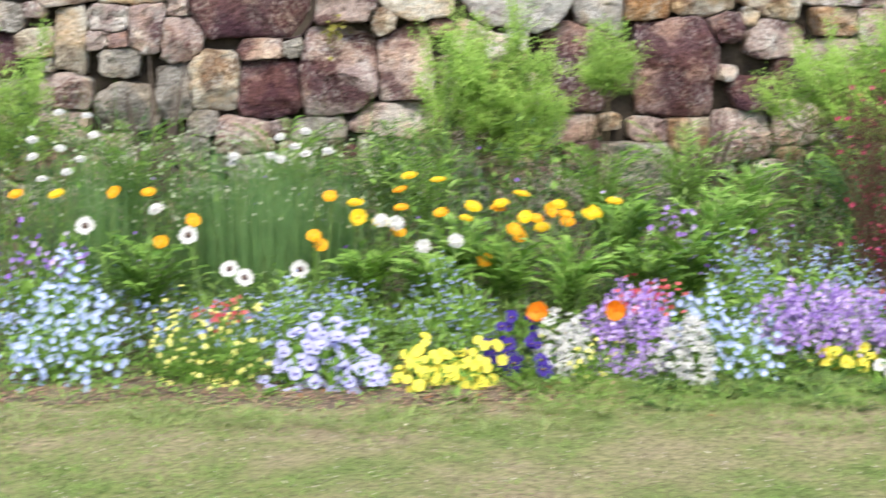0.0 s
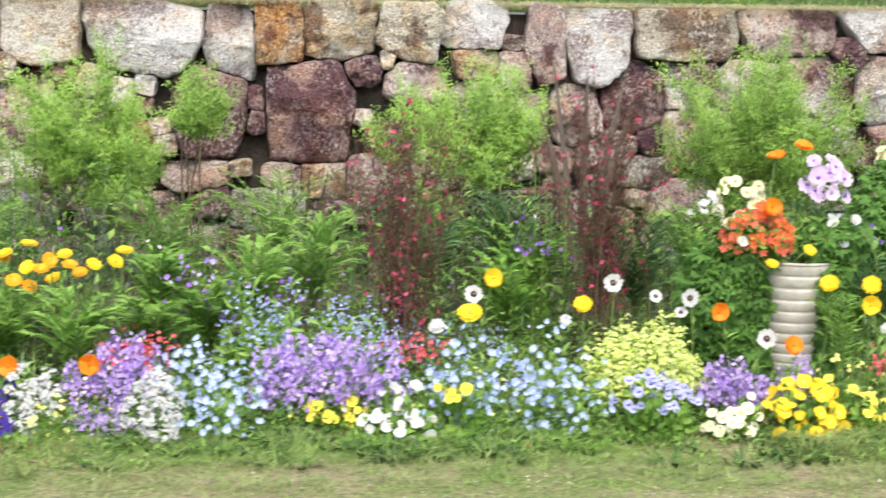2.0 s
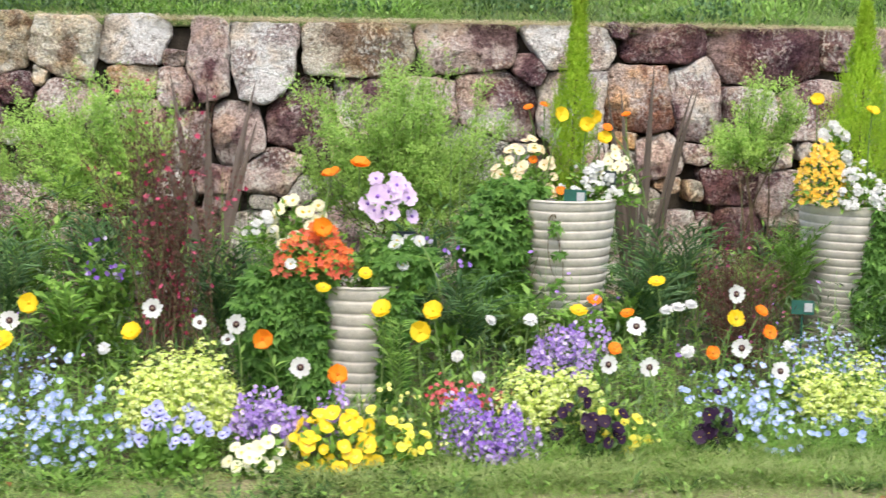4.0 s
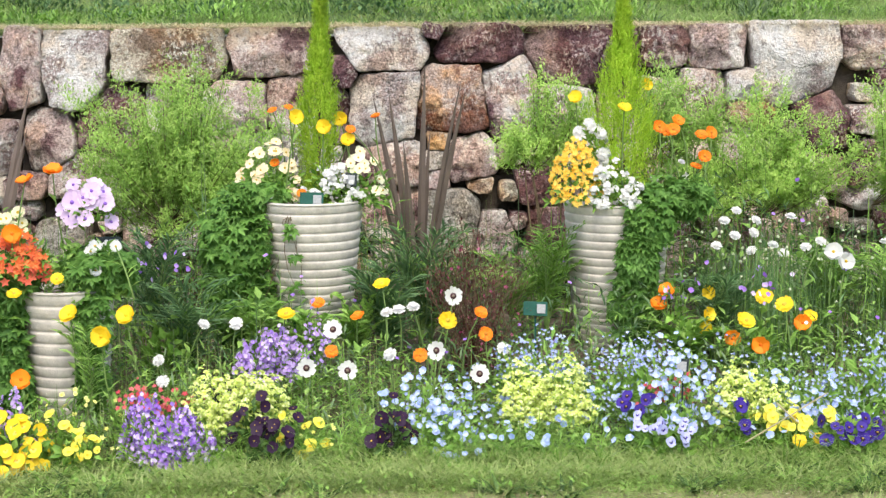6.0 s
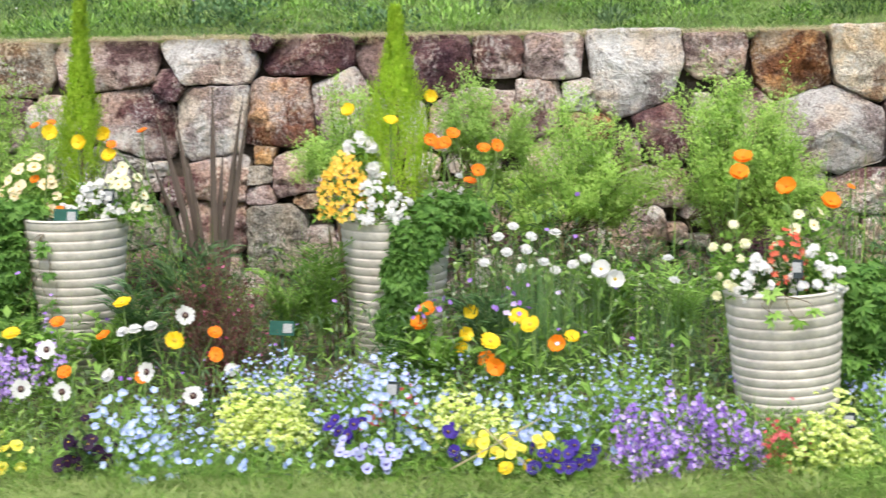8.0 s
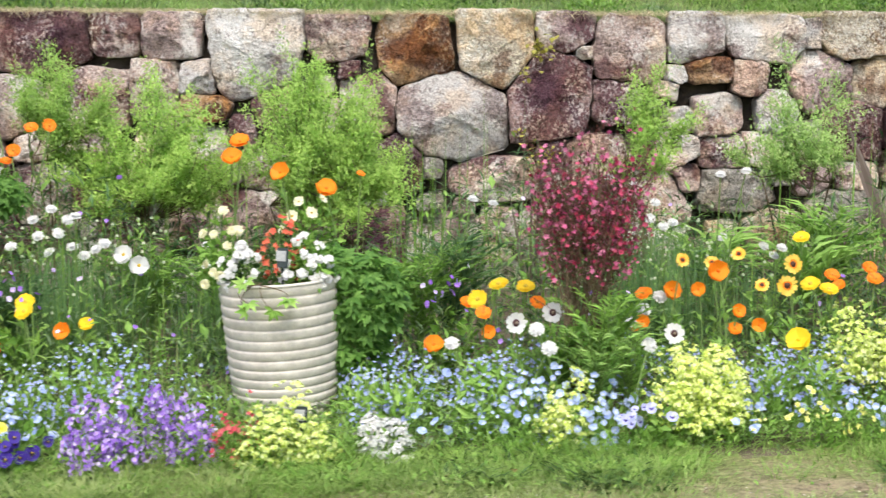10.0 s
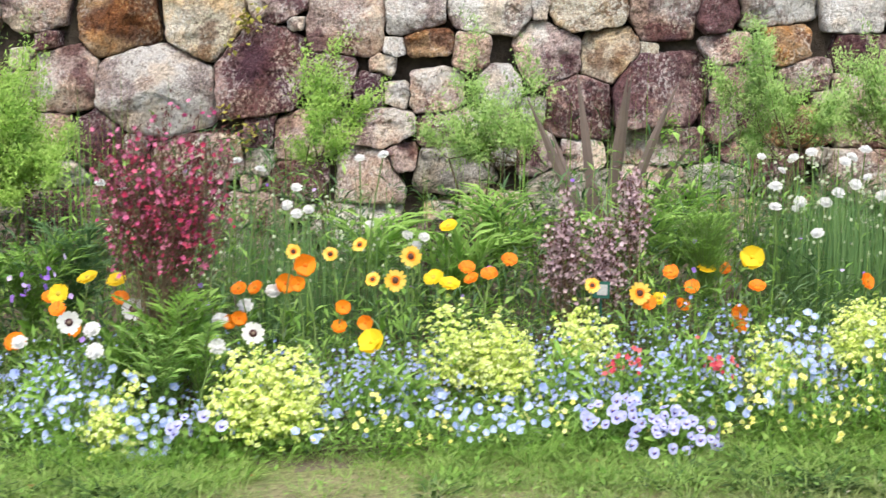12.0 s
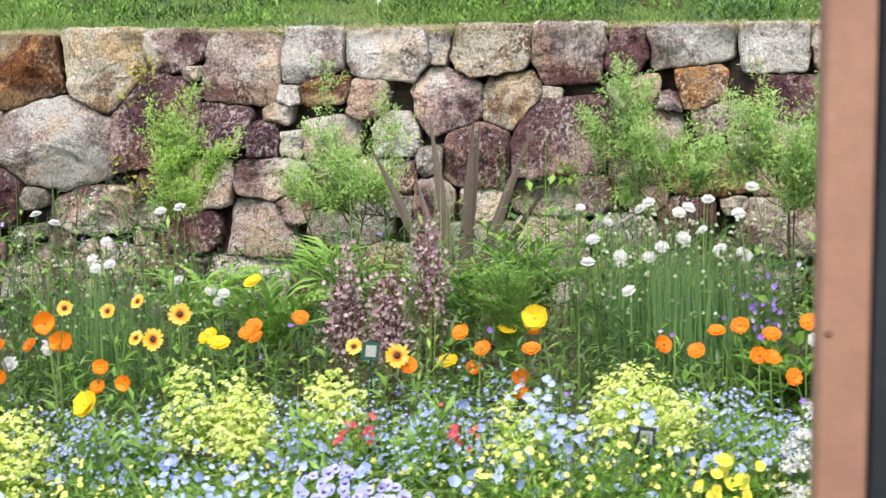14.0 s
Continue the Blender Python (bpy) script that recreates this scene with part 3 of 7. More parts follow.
LEAF_LIME = leaf_mat("leaf_lime", (0.46, 0.63, 0.09), (0.78, 0.87, 0.26), glow=0.3)
LEAF_VINE = leaf_mat("leaf_vine", (0.075, 0.19, 0.03), (0.18, 0.355, 0.072))
LEAF_CONIFER = leaf_mat("leaf_conifer", (0.29, 0.50, 0.03), (0.60, 0.78, 0.09), glow=0.35)
LEAF_RED = leaf_mat("leaf_maroon", (0.095, 0.028, 0.032), (0.20, 0.075, 0.06))
LEAF_FLAX = leaf_mat("leaf_flax", (0.115, 0.085, 0.075), (0.20, 0.155, 0.135), rough=0.4, glow=0.1)
STEM = leaf_mat("stem_green", (0.13, 0.23, 0.055), (0.23, 0.33, 0.11), glow=0.1)
TWIG = plain_mat("twig_bark", (0.10, 0.07, 0.04), (0.2, 0.15, 0.09), 20, 0.9)
GRASS = leaf_mat("grass_blade", (0.18, 0.33, 0.06), (0.39, 0.54, 0.16))
STRAW = leaf_mat("grass_straw", (0.46, 0.40, 0.24), (0.66, 0.58, 0.38))
GRASS_PALE = leaf_mat("grass_pale", (0.27, 0.36, 0.11), (0.48, 0.56, 0.24))
GRASS_BANK = leaf_mat("grass_bank", (0.175, 0.31, 0.075), (0.39, 0.54, 0.17))
# petals
def petal_mat(name, a, b2, tip=None):
    return leaf_mat(name, a, b2, rough=0.6, glow=0.25, var=0.2, tip=tip)


P_YELLOW = petal_mat("petal_yellow", (0.86, 0.56, 0.01), (0.92, 0.68, 0.03))
P_ORANGE = petal_mat("petal_orange", (0.86, 0.17, 0.006), (0.93, 0.31, 0.014))
P_AMBER = petal_mat("petal_amber", (0.88, 0.36, 0.008), (0.93, 0.52, 0.02))
P_GOLD = petal_mat("petal_gold", (0.88, 0.50, 0.04), (0.93, 0.66, 0.14))
P_WHITE = petal_mat("petal_white", (0.66, 0.65, 0.63), (0.77, 0.77, 0.76))
P_CREAM = petal_mat("petal_cream", (0.84, 0.80, 0.50), (0.90, 0.87, 0.66))
P_APRICOT = petal_mat("petal_apricot", (0.85, 0.62, 0.35), (0.90, 0.80, 0.58))
P_LEMON = petal_mat("petal_lemon", (0.85, 0.80, 0.18), (0.90, 0.87, 0.38))
P_BLUE = petal_mat("petal_sky_blue", (0.29, 0.39, 0.79), (0.44, 0.54, 0.88), (0.60, 0.67, 0.93))
P_FORGET = petal_mat("petal_blue", (0.25, 0.31, 0.62), (0.52, 0.58, 0.84))
P_LAVENDER = petal_mat("petal_lavender", (0.28, 0.29, 0.73), (0.46, 0.47, 0.84), (0.64, 0.64, 0.90))
P_PALEBLUE = petal_mat("petal_pale_blue", (0.36, 0.38, 0.76), (0.62, 0.62, 0.90))
P_INDIGO = petal_mat("petal_violet_blue", (0.03, 0.013, 0.19), (0.06, 0.028, 0.31))
P_PLUM = petal_mat("petal_dark_plum", (0.011, 0.002, 0.016), (0.03, 0.006, 0.038))
P_LILAC = petal_mat("petal_lilac", (0.27, 0.12, 0.58), (0.44, 0.26, 0.74), (0.80, 0.70, 0.92))
P_SOFTLILAC = petal_mat("petal_soft_lilac", (0.36, 0.21, 0.64), (0.55, 0.38, 0.77), (0.76, 0.65, 0.89))
P_CANARY = petal_mat("petal_canary", (0.86, 0.72, 0.03), (0.91, 0.82, 0.14))
P_LIMEHEAD = petal_mat("bract_lime", (0.58, 0.71, 0.11), (0.77, 0.84, 0.29), (0.86, 0.89, 0.52))
P_MAUVE = petal_mat("petal_mauve", (0.66, 0.46, 0.76), (0.78, 0.62, 0.84))
P_RED = petal_mat("petal_coral", (0.66, 0.10, 0.06), (0.82, 0.22, 0.12))
P_MAGENTA = petal_mat("petal_magenta", (0.50, 0.03, 0.10), (0.70, 0.13, 0.23))
P_CRIMSON = petal_mat("petal_crimson", (0.55, 0.05, 0.08), (0.76, 0.20, 0.20))
P_PINK = petal_mat("petal_pink", (0.48, 0.05, 0.18), (0.76, 0.26, 0.42))
P_DUSTY = petal_mat("petal_dusty_pink", (0.46, 0.31, 0.35), (0.68, 0.52, 0.55))
P_BROWN = petal_mat("disc_dark_brown", (0.05, 0.02, 0.015), (0.10, 0.045, 0.03))
P_EYE = petal_mat("disc_dark_plum", (0.045, 0.018, 0.025), (0.09, 0.035, 0.04))
P_RIM = petal_mat("disc_grey_brown", (0.22, 0.16, 0.12), (0.32, 0.25, 0.18))
P_DISC = petal_mat("disc_yellow", (0.62, 0.42, 0.03), (0.78, 0.58, 0.08))
P_RUST = petal_mat("disc_rust", (0.55, 0.19, 0.015), (0.72, 0.32, 0.03))

# flower heads, of radius 1, looking along z
H_POPPY = join_shapes(ringed(4, 0.05, 1.0, 1.25, 0.26, 0, 0.0, 0.08, 3, 0.03) + ringed(4, 0.05, 0.9, 1.1, 0.45, 0, 0.04, 0.3, 4, 0.05) + [dome(0.2, 0.16, 1, 0.05)])
H_CALENDULA = join_shapes(ringed(16, 0.1, 1.0, 0.36, 0.10, 0, 0.0, 0.2, 5, 0.08) + ringed(13, 0.1, 0.74, 0.30, 0.18, 0, 0.06, 0.2, 6) + [dome(0.26, 0.16, 1, 0.06)])
H_GAZANIA = join_shapes(ringed(15, 0.2, 1.0, 0.34, 0.10, 0, 0.0, 0.22, 7, 0.0) + ringed(12, 0.15, 0.46, 0.20, 0.05, 2, 0.04, 0.15, 8) + [dome(0.30, 0.14, 1, 0.06)])
H_DAISY = join_shapes(ringed(13, 0.1, 1.0, 0.44, 0.14, 0, 0.0, 0.22, 9) + [dome(0.34, 0.12, 1, 0.07), dome(0.15, 0.07, 2, 0.18)])
H_ANEMONE = join_shapes(ringed(9, 0.1, 1.0, 0.6, 0.16, 0, 0.0, 0.2, 10) + [dome(0.2, 0.14, 1, 0.05)])
H_PUFF = join_shapes(ringed(15, 0.05, 1.0, 0.34, 0.02, 0, 0.0, 0.4, 11, 0.15) + ringed(12, 0.05, 0.78, 0.32, 0.2, 0, 0.10, 0.4, 12, 0.15) + ringed(8, 0.0, 0.5, 0.3, 0.3, 0, 0.16, 0.4, 13))
H_NEMOPHILA = join_shapes(ringed(5, 0.0, 1.0, 0.84, 0.34, 0, 0.0, 0.08, 14, 0.08) + [dome(0.24, 0.05, 1, 0.05, 7)])
H_PANSY = join_shapes([petal(math.pi * q, 0.0, r, w, c, 0, l) for q, r, w, c, l in ((0.22, 1.0, 1.05, 0.1, 0.0), (-0.22, 1.0, 1.05, 0.12, 0.02), (0.58, 0.92, 0.95, 0.16, 0.05), (-0.58, 0.92, 0.95, 0.16, 0.06), (1.0, 1.0, 1.35, 0.12, 0.09))]
    + [petal(math.pi * q, 0.0, r, w, 0.05, 1, l) for q, r, w, l in ((0.58, 0.38, 0.32, 0.10), (-0.58, 0.38, 0.32, 0.11), (1.0, 0.42, 0.46, 0.14))] + [dome(0.13, 0.08, 2, 0.14, 6)])
H_BUTTON = join_shapes(ringed(9, 0.2, 1.0, 0.6, 0.12, 0, 0.0, 0.2, 15) + [dome(0.6, 0.3, 1, 0.06, 8)])
H_TINY = join_shapes([petal(2 * math.pi * k / 5, 0.0, 1.0, 0.95, 0.12, 0) for k in range(5)])
H_FOUR = (np.array([(0, 0, 0), (0.9, 0.35, 0.2), (0.35, 0.9, 0.2), (-0.9, 0.35, 0.15), (-0.35, -0.9, 0.2), (0.9, -0.5, 0.1), (-0.8, -0.6, 0.2)], float), np.array([(0, 1, 2), (0, 2, 3), (0, 6, 4), (0, 4, 5), (0, 5, 1), (0, 3, 6)]), np.zeros(6, int))
H_FIVE = (np.array([(0, 0, -0.1)] + [(math.cos(2 * math.pi * k / 10) * (1.0 if k % 2 else 0.55), math.sin(2 * math.pi * k / 10) * (1.0 if k % 2 else 0.55), 0.12) for k in range(10)], float), np.array([(0, 1 + k, 1 + (k + 1) % 10) for k in range(10)]), np.zeros(10, int))


def head_mesh(name, shape, mats):
    return mesh_of(name, *shape[:2], mats, shape[2], True)


BLOOMS = {
    "Y": ("poppy", head_mesh("poppy_head_yellow", H_POPPY, [P_YELLOW, P_YELLOW]), 0.034, "yellow poppy flower on a thin green stem"),
    "O": ("poppy", head_mesh("poppy_head_orange", H_POPPY, [P_ORANGE, P_ORANGE]), 0.033, "orange poppy flower on a thin green stem"),
    "A": ("calendula", head_mesh("calendula_head_yellow", H_CALENDULA, [P_YELLOW, P_DISC]), 0.033, "flat yellow calendula flower on a leafy stem"),
    "C": ("calendula", head_mesh("calendula_head_orange", H_CALENDULA, [P_ORANGE, P_RUST]), 0.027, "orange calendula flower on a leafy stem"),
    "K": ("calendula", head_mesh("calendula_head_golden", H_CALENDULA, [P_AMBER, P_DISC]), 0.029, "golden orange calendula flower on a leafy stem"),
    "G": ("gazania", head_mesh("gazania_head", H_GAZANIA, [P_GOLD, P_BROWN, P_ORANGE]), 0.034, "golden daisy flower with a dark ring and centre"),
    "D": ("daisy", head_mesh("daisy_head", H_DAISY, [P_WHITE, P_EYE, P_RIM]), 0.034, "white daisy flower with a dark brown centre"),
    "V": ("poppy", head_mesh("poppy_head_white", H_POPPY, [P_WHITE, P_DISC]), 0.034, "white poppy flower with a yellow centre"),
    "W": ("cornflower", head_mesh("cornflower_head", H_PUFF, [P_WHITE]), 0.0235, "white ruffled flower on a tall thin stem"),
    "R": ("ranunculus", head_mesh("ranunculus_head", H_PUFF, [P_WHITE]), 0.031, "full white double flower on a leafy stem"),
}
STEM_LEAF = mesh_of("stem_leaf", *leaf_shape(0.24)[:2], [LEAF])
STEM_LEAF_LIGHT = mesh_of("stem_leaf_light", *leaf_shape(0.24)[:2], [LEAF_LIGHT])
LEAF_N, LEAF_W, CHIP, CHIP_N = leaf_shape(0.22), leaf_shape(0.5), chip_shape(0.45), chip_shape(0.2)


def bloom(kind, x, y, z, face=0.8, scale=1.0, base=None, leaves=7):
    """A single flower on its stem, standing in the bed (or on base), its head at x, y, z. face: 0 looks up, 1 looks across the lawn."""
    name, me, r, label = BLOOMS[kind]
    b = float(ground_z(x, y)) if base is None else base
    bx, by = x + 0.05 * rng.normal(), y + 0.03 + 0.03 * rng.normal()
    if base is None:
        b = float(ground_z(bx, by))
    o = thing(name, bx, by, b - 0.005, label, "flower", name + " flowers in the bed")
    tip = np.array([x - bx, y - by, z - b])
    pts = arc((0, 0, 0), tip, 0.02, 6)
    body("stem", [tube(pts, 0.0035, 0.0022, 5)], [STEM], o)
    k = face + 0.06 * rng.normal()
    n = np.array([0.22 * rng.normal(), -math.sin(k * 1.45), math.cos(k * 1.45)])
    h = child("flower_head", me, o)
    h.matrix_basis = Matrix.Translation(tip) @ Matrix(facing(n[None])[0]).to_4x4() @ Matrix.Scale(r * scale, 4)
    if leaves:
        m = leaves + int(rng.integers(0, 3))
        s = rng.uniform(0.05, 0.75, m)
        P = np.stack([np.interp(s, np.linspace(0, 1, 6), pts[:, q]) for q in range(3)], 1)
        a = rng.uniform(0, 6.28, m)
        R = along(np.stack([np.cos(a), np.sin(a), rng.uniform(0.3, 1.2, m)], 1))
        for q in range(m):
            c = child("leaf", STEM_LEAF if kind in "ACGK" else STEM_LEAF_LIGHT, o)
            c.matrix_basis = Matrix.Translation(P[q]) @ Matrix(R[q]).to_4x4() @ Matrix.Scale(rng.uniform(0.035, 0.085), 4)
    return o


# ---- single flowers, each at its place ----
def row(kind, items, **more):
    for q in items:
        bloom(kind, *q, **more)


row("A", [(0.167, -1.69, 0.531, 0.25), (0.278, -1.59, 0.503, 0.2), (0.554, -1.90, 0.498, 0.25), (0.373, -2.01, 0.47, 0.3), (0.878, -1.94, 0.481, 0.2), (0.83, -1.82, 0.424, 0.4), (-0.02, -1.89, 0.411, 0.9), (0.06, -1.9, 0.395, 0.35), (-0.03, -1.85, 0.455, 0.3)])
row("K", [(0.134, -1.70, 0.482, 0.25), (0.643, -2.02, 0.461, 0.6), (0.134, -1.79, 0.43, 0.3), (-0.121, -1.78, 0.468, 0.5), (-0.172, -2.07, 0.375, 0.6), (0.417, -2.03, 0.287, 0.7), (0.60, -1.95, 0.42, 0.4), (0.70, -1.98, 0.44, 0.35), (0.47, -1.92, 0.45, 0.3), (0.72, -1.9, 0.40, 0.4), (0.52, -2.0, 0.39, 0.6), (0.55, -1.9, 0.35, 0.7), (0.27, -1.9, 0.43, 0.35), (-0.15, -2.05, 0.34, 0.6), (0.12, -1.95, 0.37, 0.5)], scale=1.0)
row("A", [(0.48, -1.93, 0.47, 0.3), (0.68, -1.95, 0.47, 0.3), (0.36, -1.9, 0.41, 0.3), (0.78, -1.98, 0.44, 0.4), (0.56, -1.98, 0.43, 0.5), (0.63, -1.9, 0.38, 0.4)], scale=0.9)
row("O", [(0.564, -2.33, 0.173, 1.0), (0.818, -2.35, 0.183, 1.0)], scale=1.08)
row("R", [(0.318, -2.0, 0.349, 0.7), (0.207, -1.96, 0.32, 0.7), (0.11, -2.0, 0.41, 0.6), (0.06, -1.98, 0.415, 0.6), (1.919, -2.17, 0.266, 0.7), (-0.71, -1.98, 0.449, 0.4)])
row("Y", [(2.121, -2.04, 0.406, 0.9), (2.437, -2.0, 0.304, 0.7), (3.235, -2.19, 0.409, 0.5), (3.403, -2.13, 0.394, 0.8), (3.349, -2.27, 0.353, 0.95)])
row("A", [(2.037, -2.09, 0.294, 0.45)], scale=1.35)
row("O", [(2.86, -2.2, 0.317, 1.0), (3.094, -2.27, 0.218, 0.9)])
row("D", [(2.055, -2.02, 0.346, 0.9), (2.515, -2.12, 0.402, 0.95), (2.776, -2.13, 0.352, 0.95), (2.978, -2.35, 0.259, 0.95), (-0.588, -2.12, 0.384, 0.8), (-0.22, -2.03, 0.251, 0.8), (-0.40, -2.16, 0.248, 0.7), (-0.45, -2.15, 0.275, 0.7), (-0.93, -2.1, 0.41, 0.8)])
row("D", [(2.661, -2.12, 0.356, 0.9), (2.75, -2.12, 0.30, 0.5)], scale=0.7)
row("R", [(3.49, -2.06, 0.23, 0.7), (3.536, -2.27, 0.207, 0.7), (3.62, -1.9, 0.32, 0.6), (2.36, -2.1, 0.27, 0.8)], scale=0.75)
# between the second and third planter
row("A", [(4.222, -1.77, 0.432, 0.3), (3.905, -1.98, 0.366, 0.35), (4.444, -1.985, 0.34, 0.95)])
row("C", [(3.999, -1.78, 0.369, 0.5), (4.135, -1.71, 0.309, 0.4), (4.573, -1.96, 0.287, 0.9), (4.35, -2.05, 0.235, 0.7), (4.05, -1.9, 0.22, 0.6), (4.56, -1.9, 0.35, 0.6)])
row("D", [(4.465, -1.91, 0.41, 0.9), (4.401, -2.2, 0.281, 0.95), (4.067, -2.13, 0.34, 0.8), (3.978, -2.13, 0.214, 0.9), (4.113, -2.14, 0.206, 0.95), (4.539, -2.18, 0.199, 0.9)])
row("R", [(4.28, -1.85, 0.355, 0.4), (4.24, -1.85, 0.345, 0.4), (4.33, -1.83, 0.36, 0.4), (4.63, -2.0, 0.245, 0.6), (3.74, -2.0, 0.34, 0.6), (4.25, -2.1, 0.25, 0.6)], scale=0.85)
# beside the third planter
row("A", [(5.47, -1.9, 0.313, 0.7), (5.565, -1.76, 0.371, 0.45), (5.601, -1.9, 0.367, 0.5)], scale=1.05)
row("Y", [(5.385, -1.69, 0.298, 0.9), (5.40, -1.6, 0.36, 0.9), (5.37, -1.7, 0.25, 0.9), (5.748, -1.7, 0.287, 0.5)], scale=0.8)
row("O", [(5.488, -2.03, 0.254, 1.0), (5.456, -1.76, 0.222, 0.9), (5.694, -1.8, 0.283, 0.8), (5.25, -1.6, 0.37, 0.6), (5.22, -1.6, 0.32, 0.6)], scale=0.95)
row("W", [(5.45, -1.5, 0.52, 0.5), (5.554, -1.36, 0.633, 0.4), (5.696, -1.6, 0.636, 0.4), (5.759, -1.58, 0.522, 0.4), (5.799, -1.63, 0.549, 0.4), (6.107, -1.41, 0.517, 0.3), (6.12, -1.5, 0.45, 0.3), (5.5, -1.4, 0.60, 0.5), (5.62, -1.4, 0.60, 0.5), (5.60, -1.45, 0.56, 0.6), (5.66, -1.5, 0.52, 0.5), (5.53, -1.45, 0.55, 0.5), (5.70, -1.5, 0.49, 0.5), (5.58, -1.5, 0.50, 0.4)], leaves=2)
row("V", [(5.855, -1.6, 0.506, 0.85), (5.904, -1.59, 0.469, 0.85)])
row("A", [(5.514, -2.44, 0.034, 0.6), (5.584, -2.4, 0.03, 0.6), (7.06, -2.5, 0.02, 0.5)], scale=0.75)
# past the last planter
row("G", [(8.045, -1.83, 0.518, 0.9), (8.003, -1.94, 0.466, 0.95), (8.703, -2.02, 0.449, 0.9)])
row("G", [(7.694, -1.81, 0.527, 0.7), (7.889, -1.74, 0.538, 0.6), (7.935, -1.89, 0.459, 0.6), (8.574, -1.96, 0.459, 0.7), (7.80, -1.75, 0.51, 0.6)], scale=0.72)
row("O", [(7.755, -2.09, 0.535, 0.95), (7.666, -1.78, 0.424, 0.8), (6.896, -1.95, 0.274, 0.6)])
row("O", [(7.85, -1.95, 0.387, 0.9), (7.841, -1.95, 0.329, 0.6), (7.916, -1.95, 0.341, 0.9), (7.723, -1.95, 0.455, 0.9), (7.548, -1.95, 0.352, 0.9), (7.068, -1.95, 0.316, 0.8), (7.52, -1.95, 0.341, 0.8)], scale=0.72)
row("C", [(8.216, -1.67, 0.46, 0.6), (8.349, -1.64, 0.48, 0.6), (7.578, -1.8, 0.415, 0.6), (7.216, -2.0, 0.42, 0.6), (8.836, -1.74, 0.462, 0.6), (8.9, -1.75, 0.419, 0.6), (9.03, -1.57, 0.446, 0.5), (9.021, -1.89, 0.37, 0.8), (8.877, -1.75, 0.363, 0.6), (9.404, -1.85, 0.459, 0.75), (9.545, -1.85, 0.498, 0.4), (9.492, -1.85, 0.442, 0.6), (9.606, -1.85, 0.513, 0.65), (9.690, -1.85, 0.491, 0.5), (9.658, -1.85, 0.432, 0.8), (9.69, -1.87, 0.432, 0.6), (9.75, -1.85, 0.375, 0.8), (9.785, -1.85, 0.525, 0.6), (8.23, -1.7, 0.43, 0.4), (8.73, -2.0, 0.42, 0.6), (7.0, -1.95, 0.41, 0.4), (7.047, -2.05, 0.395, 0.5), (7.549, -1.95, 0.44, 0.5), (8.275, -1.95, 0.49, 0.5), (9.054, -1.95, 0.46, 0.5), (9.02, -1.9, 0.33, 0.7)])
row("A", [(8.16, -1.47, 0.559, 0.35), (8.114, -1.79, 0.448, 0.4), (8.161, -1.84, 0.439, 0.4), (7.031, -1.97, 0.424, 0.8), (7.185, -1.9, 0.453, 0.4), (8.961, -1.64, 0.461, 0.3), (7.10, -1.9, 0.46, 0.35), (8.80, -1.75, 0.38, 0.4)])
row("Y", [(7.951, -2.31, 0.365, 0.7), (9.057, -1.85, 0.527, 0.85)], scale=1.1)
row("D", [(7.26, -2.04, 0.395, 0.85), (7.134, -2.27, 0.405, 0.95), (7.615, -2.16, 0.354, 0.95), (9.86, -1.75, 0.42, 0.95)])
row("R", [(7.195, -2.27, 0.386, 0.6), (7.225, -2.37, 0.35, 0.6), (6.95, -2.1, 0.31, 0.6), (7.529, -2.25, 0.337, 0.6), (7.629, -1.78, 0.402, 0.6), (7.56, -1.9, 0.38, 0.5), (7.5, -2.0, 0.36, 0.5), (9.83, -1.6, 0.43, 0.6)], scale=0.85)
row("W", [(7.488, -1.51, 0.767, 0.25), (7.568, -1.56, 0.746, 0.25), (7.875, -1.47, 0.775, 0.3), (7.952, -1.52, 0.792, 0.3), (7.665, -1.39, 0.67, 0.5), (7.712, -1.49, 0.611, 0.5), (7.677, -1.52, 0.602, 0.5), (8.029, -1.48, 0.531, 0.5), (8.082, -1.52, 0.53, 0.5), (7.64, -1.45, 0.62, 0.5), (7.03, -1.4, 0.68, 0.3), (7.10, -1.4, 0.665, 0.3), (7.9, -1.4, 0.55, 0.5), (8.06, -1.5, 0.50, 0.5)], leaves=2, scale=0.9)
row("W", [(9.161, -1.45, 0.789, 0.4), (9.201, -1.45, 0.695, 0.4), (9.28, -1.45, 0.621, 0.5), (9.367, -1.45, 0.643, 0.5), (9.469, -1.45, 0.697, 0.5), (9.574, -1.45, 0.675, 0.4), (9.63, -1.45, 0.662, 0.5), (9.646, -1.45, 0.642, 0.6), (9.24, -1.4, 0.74, 0.3), (9.52, -1.4, 0.72, 0.5)], leaves=2, scale=0.72)
row("W", [(9.187, -1.56, 0.641, 0.4), (9.28, -1.5, 0.65, 0.6), (9.364, -1.49, 0.648, 0.6), (9.306, -1.63, 0.569, 0.4), (9.334, -1.16, 0.756, 0.3), (9.45, -1.38, 0.768, 0.4), (9.538, -1.3, 0.80, 0.4), (9.621, -1.45, 0.774, 0.4), (9.671, -1.26, 0.836, 0.4), (9.462, -1.47, 0.704, 0.5), (9.645, -1.42, 0.648, 0.5), (9.20, -1.5, 0.70, 0.5), (9.4, -1.5, 0.68, 0.5), (9.57, -1.4, 0.66, 0.5), (9.48, -1.35, 0.78, 0.4), (9.36, -1.3, 0.79, 0.4)], leaves=2)
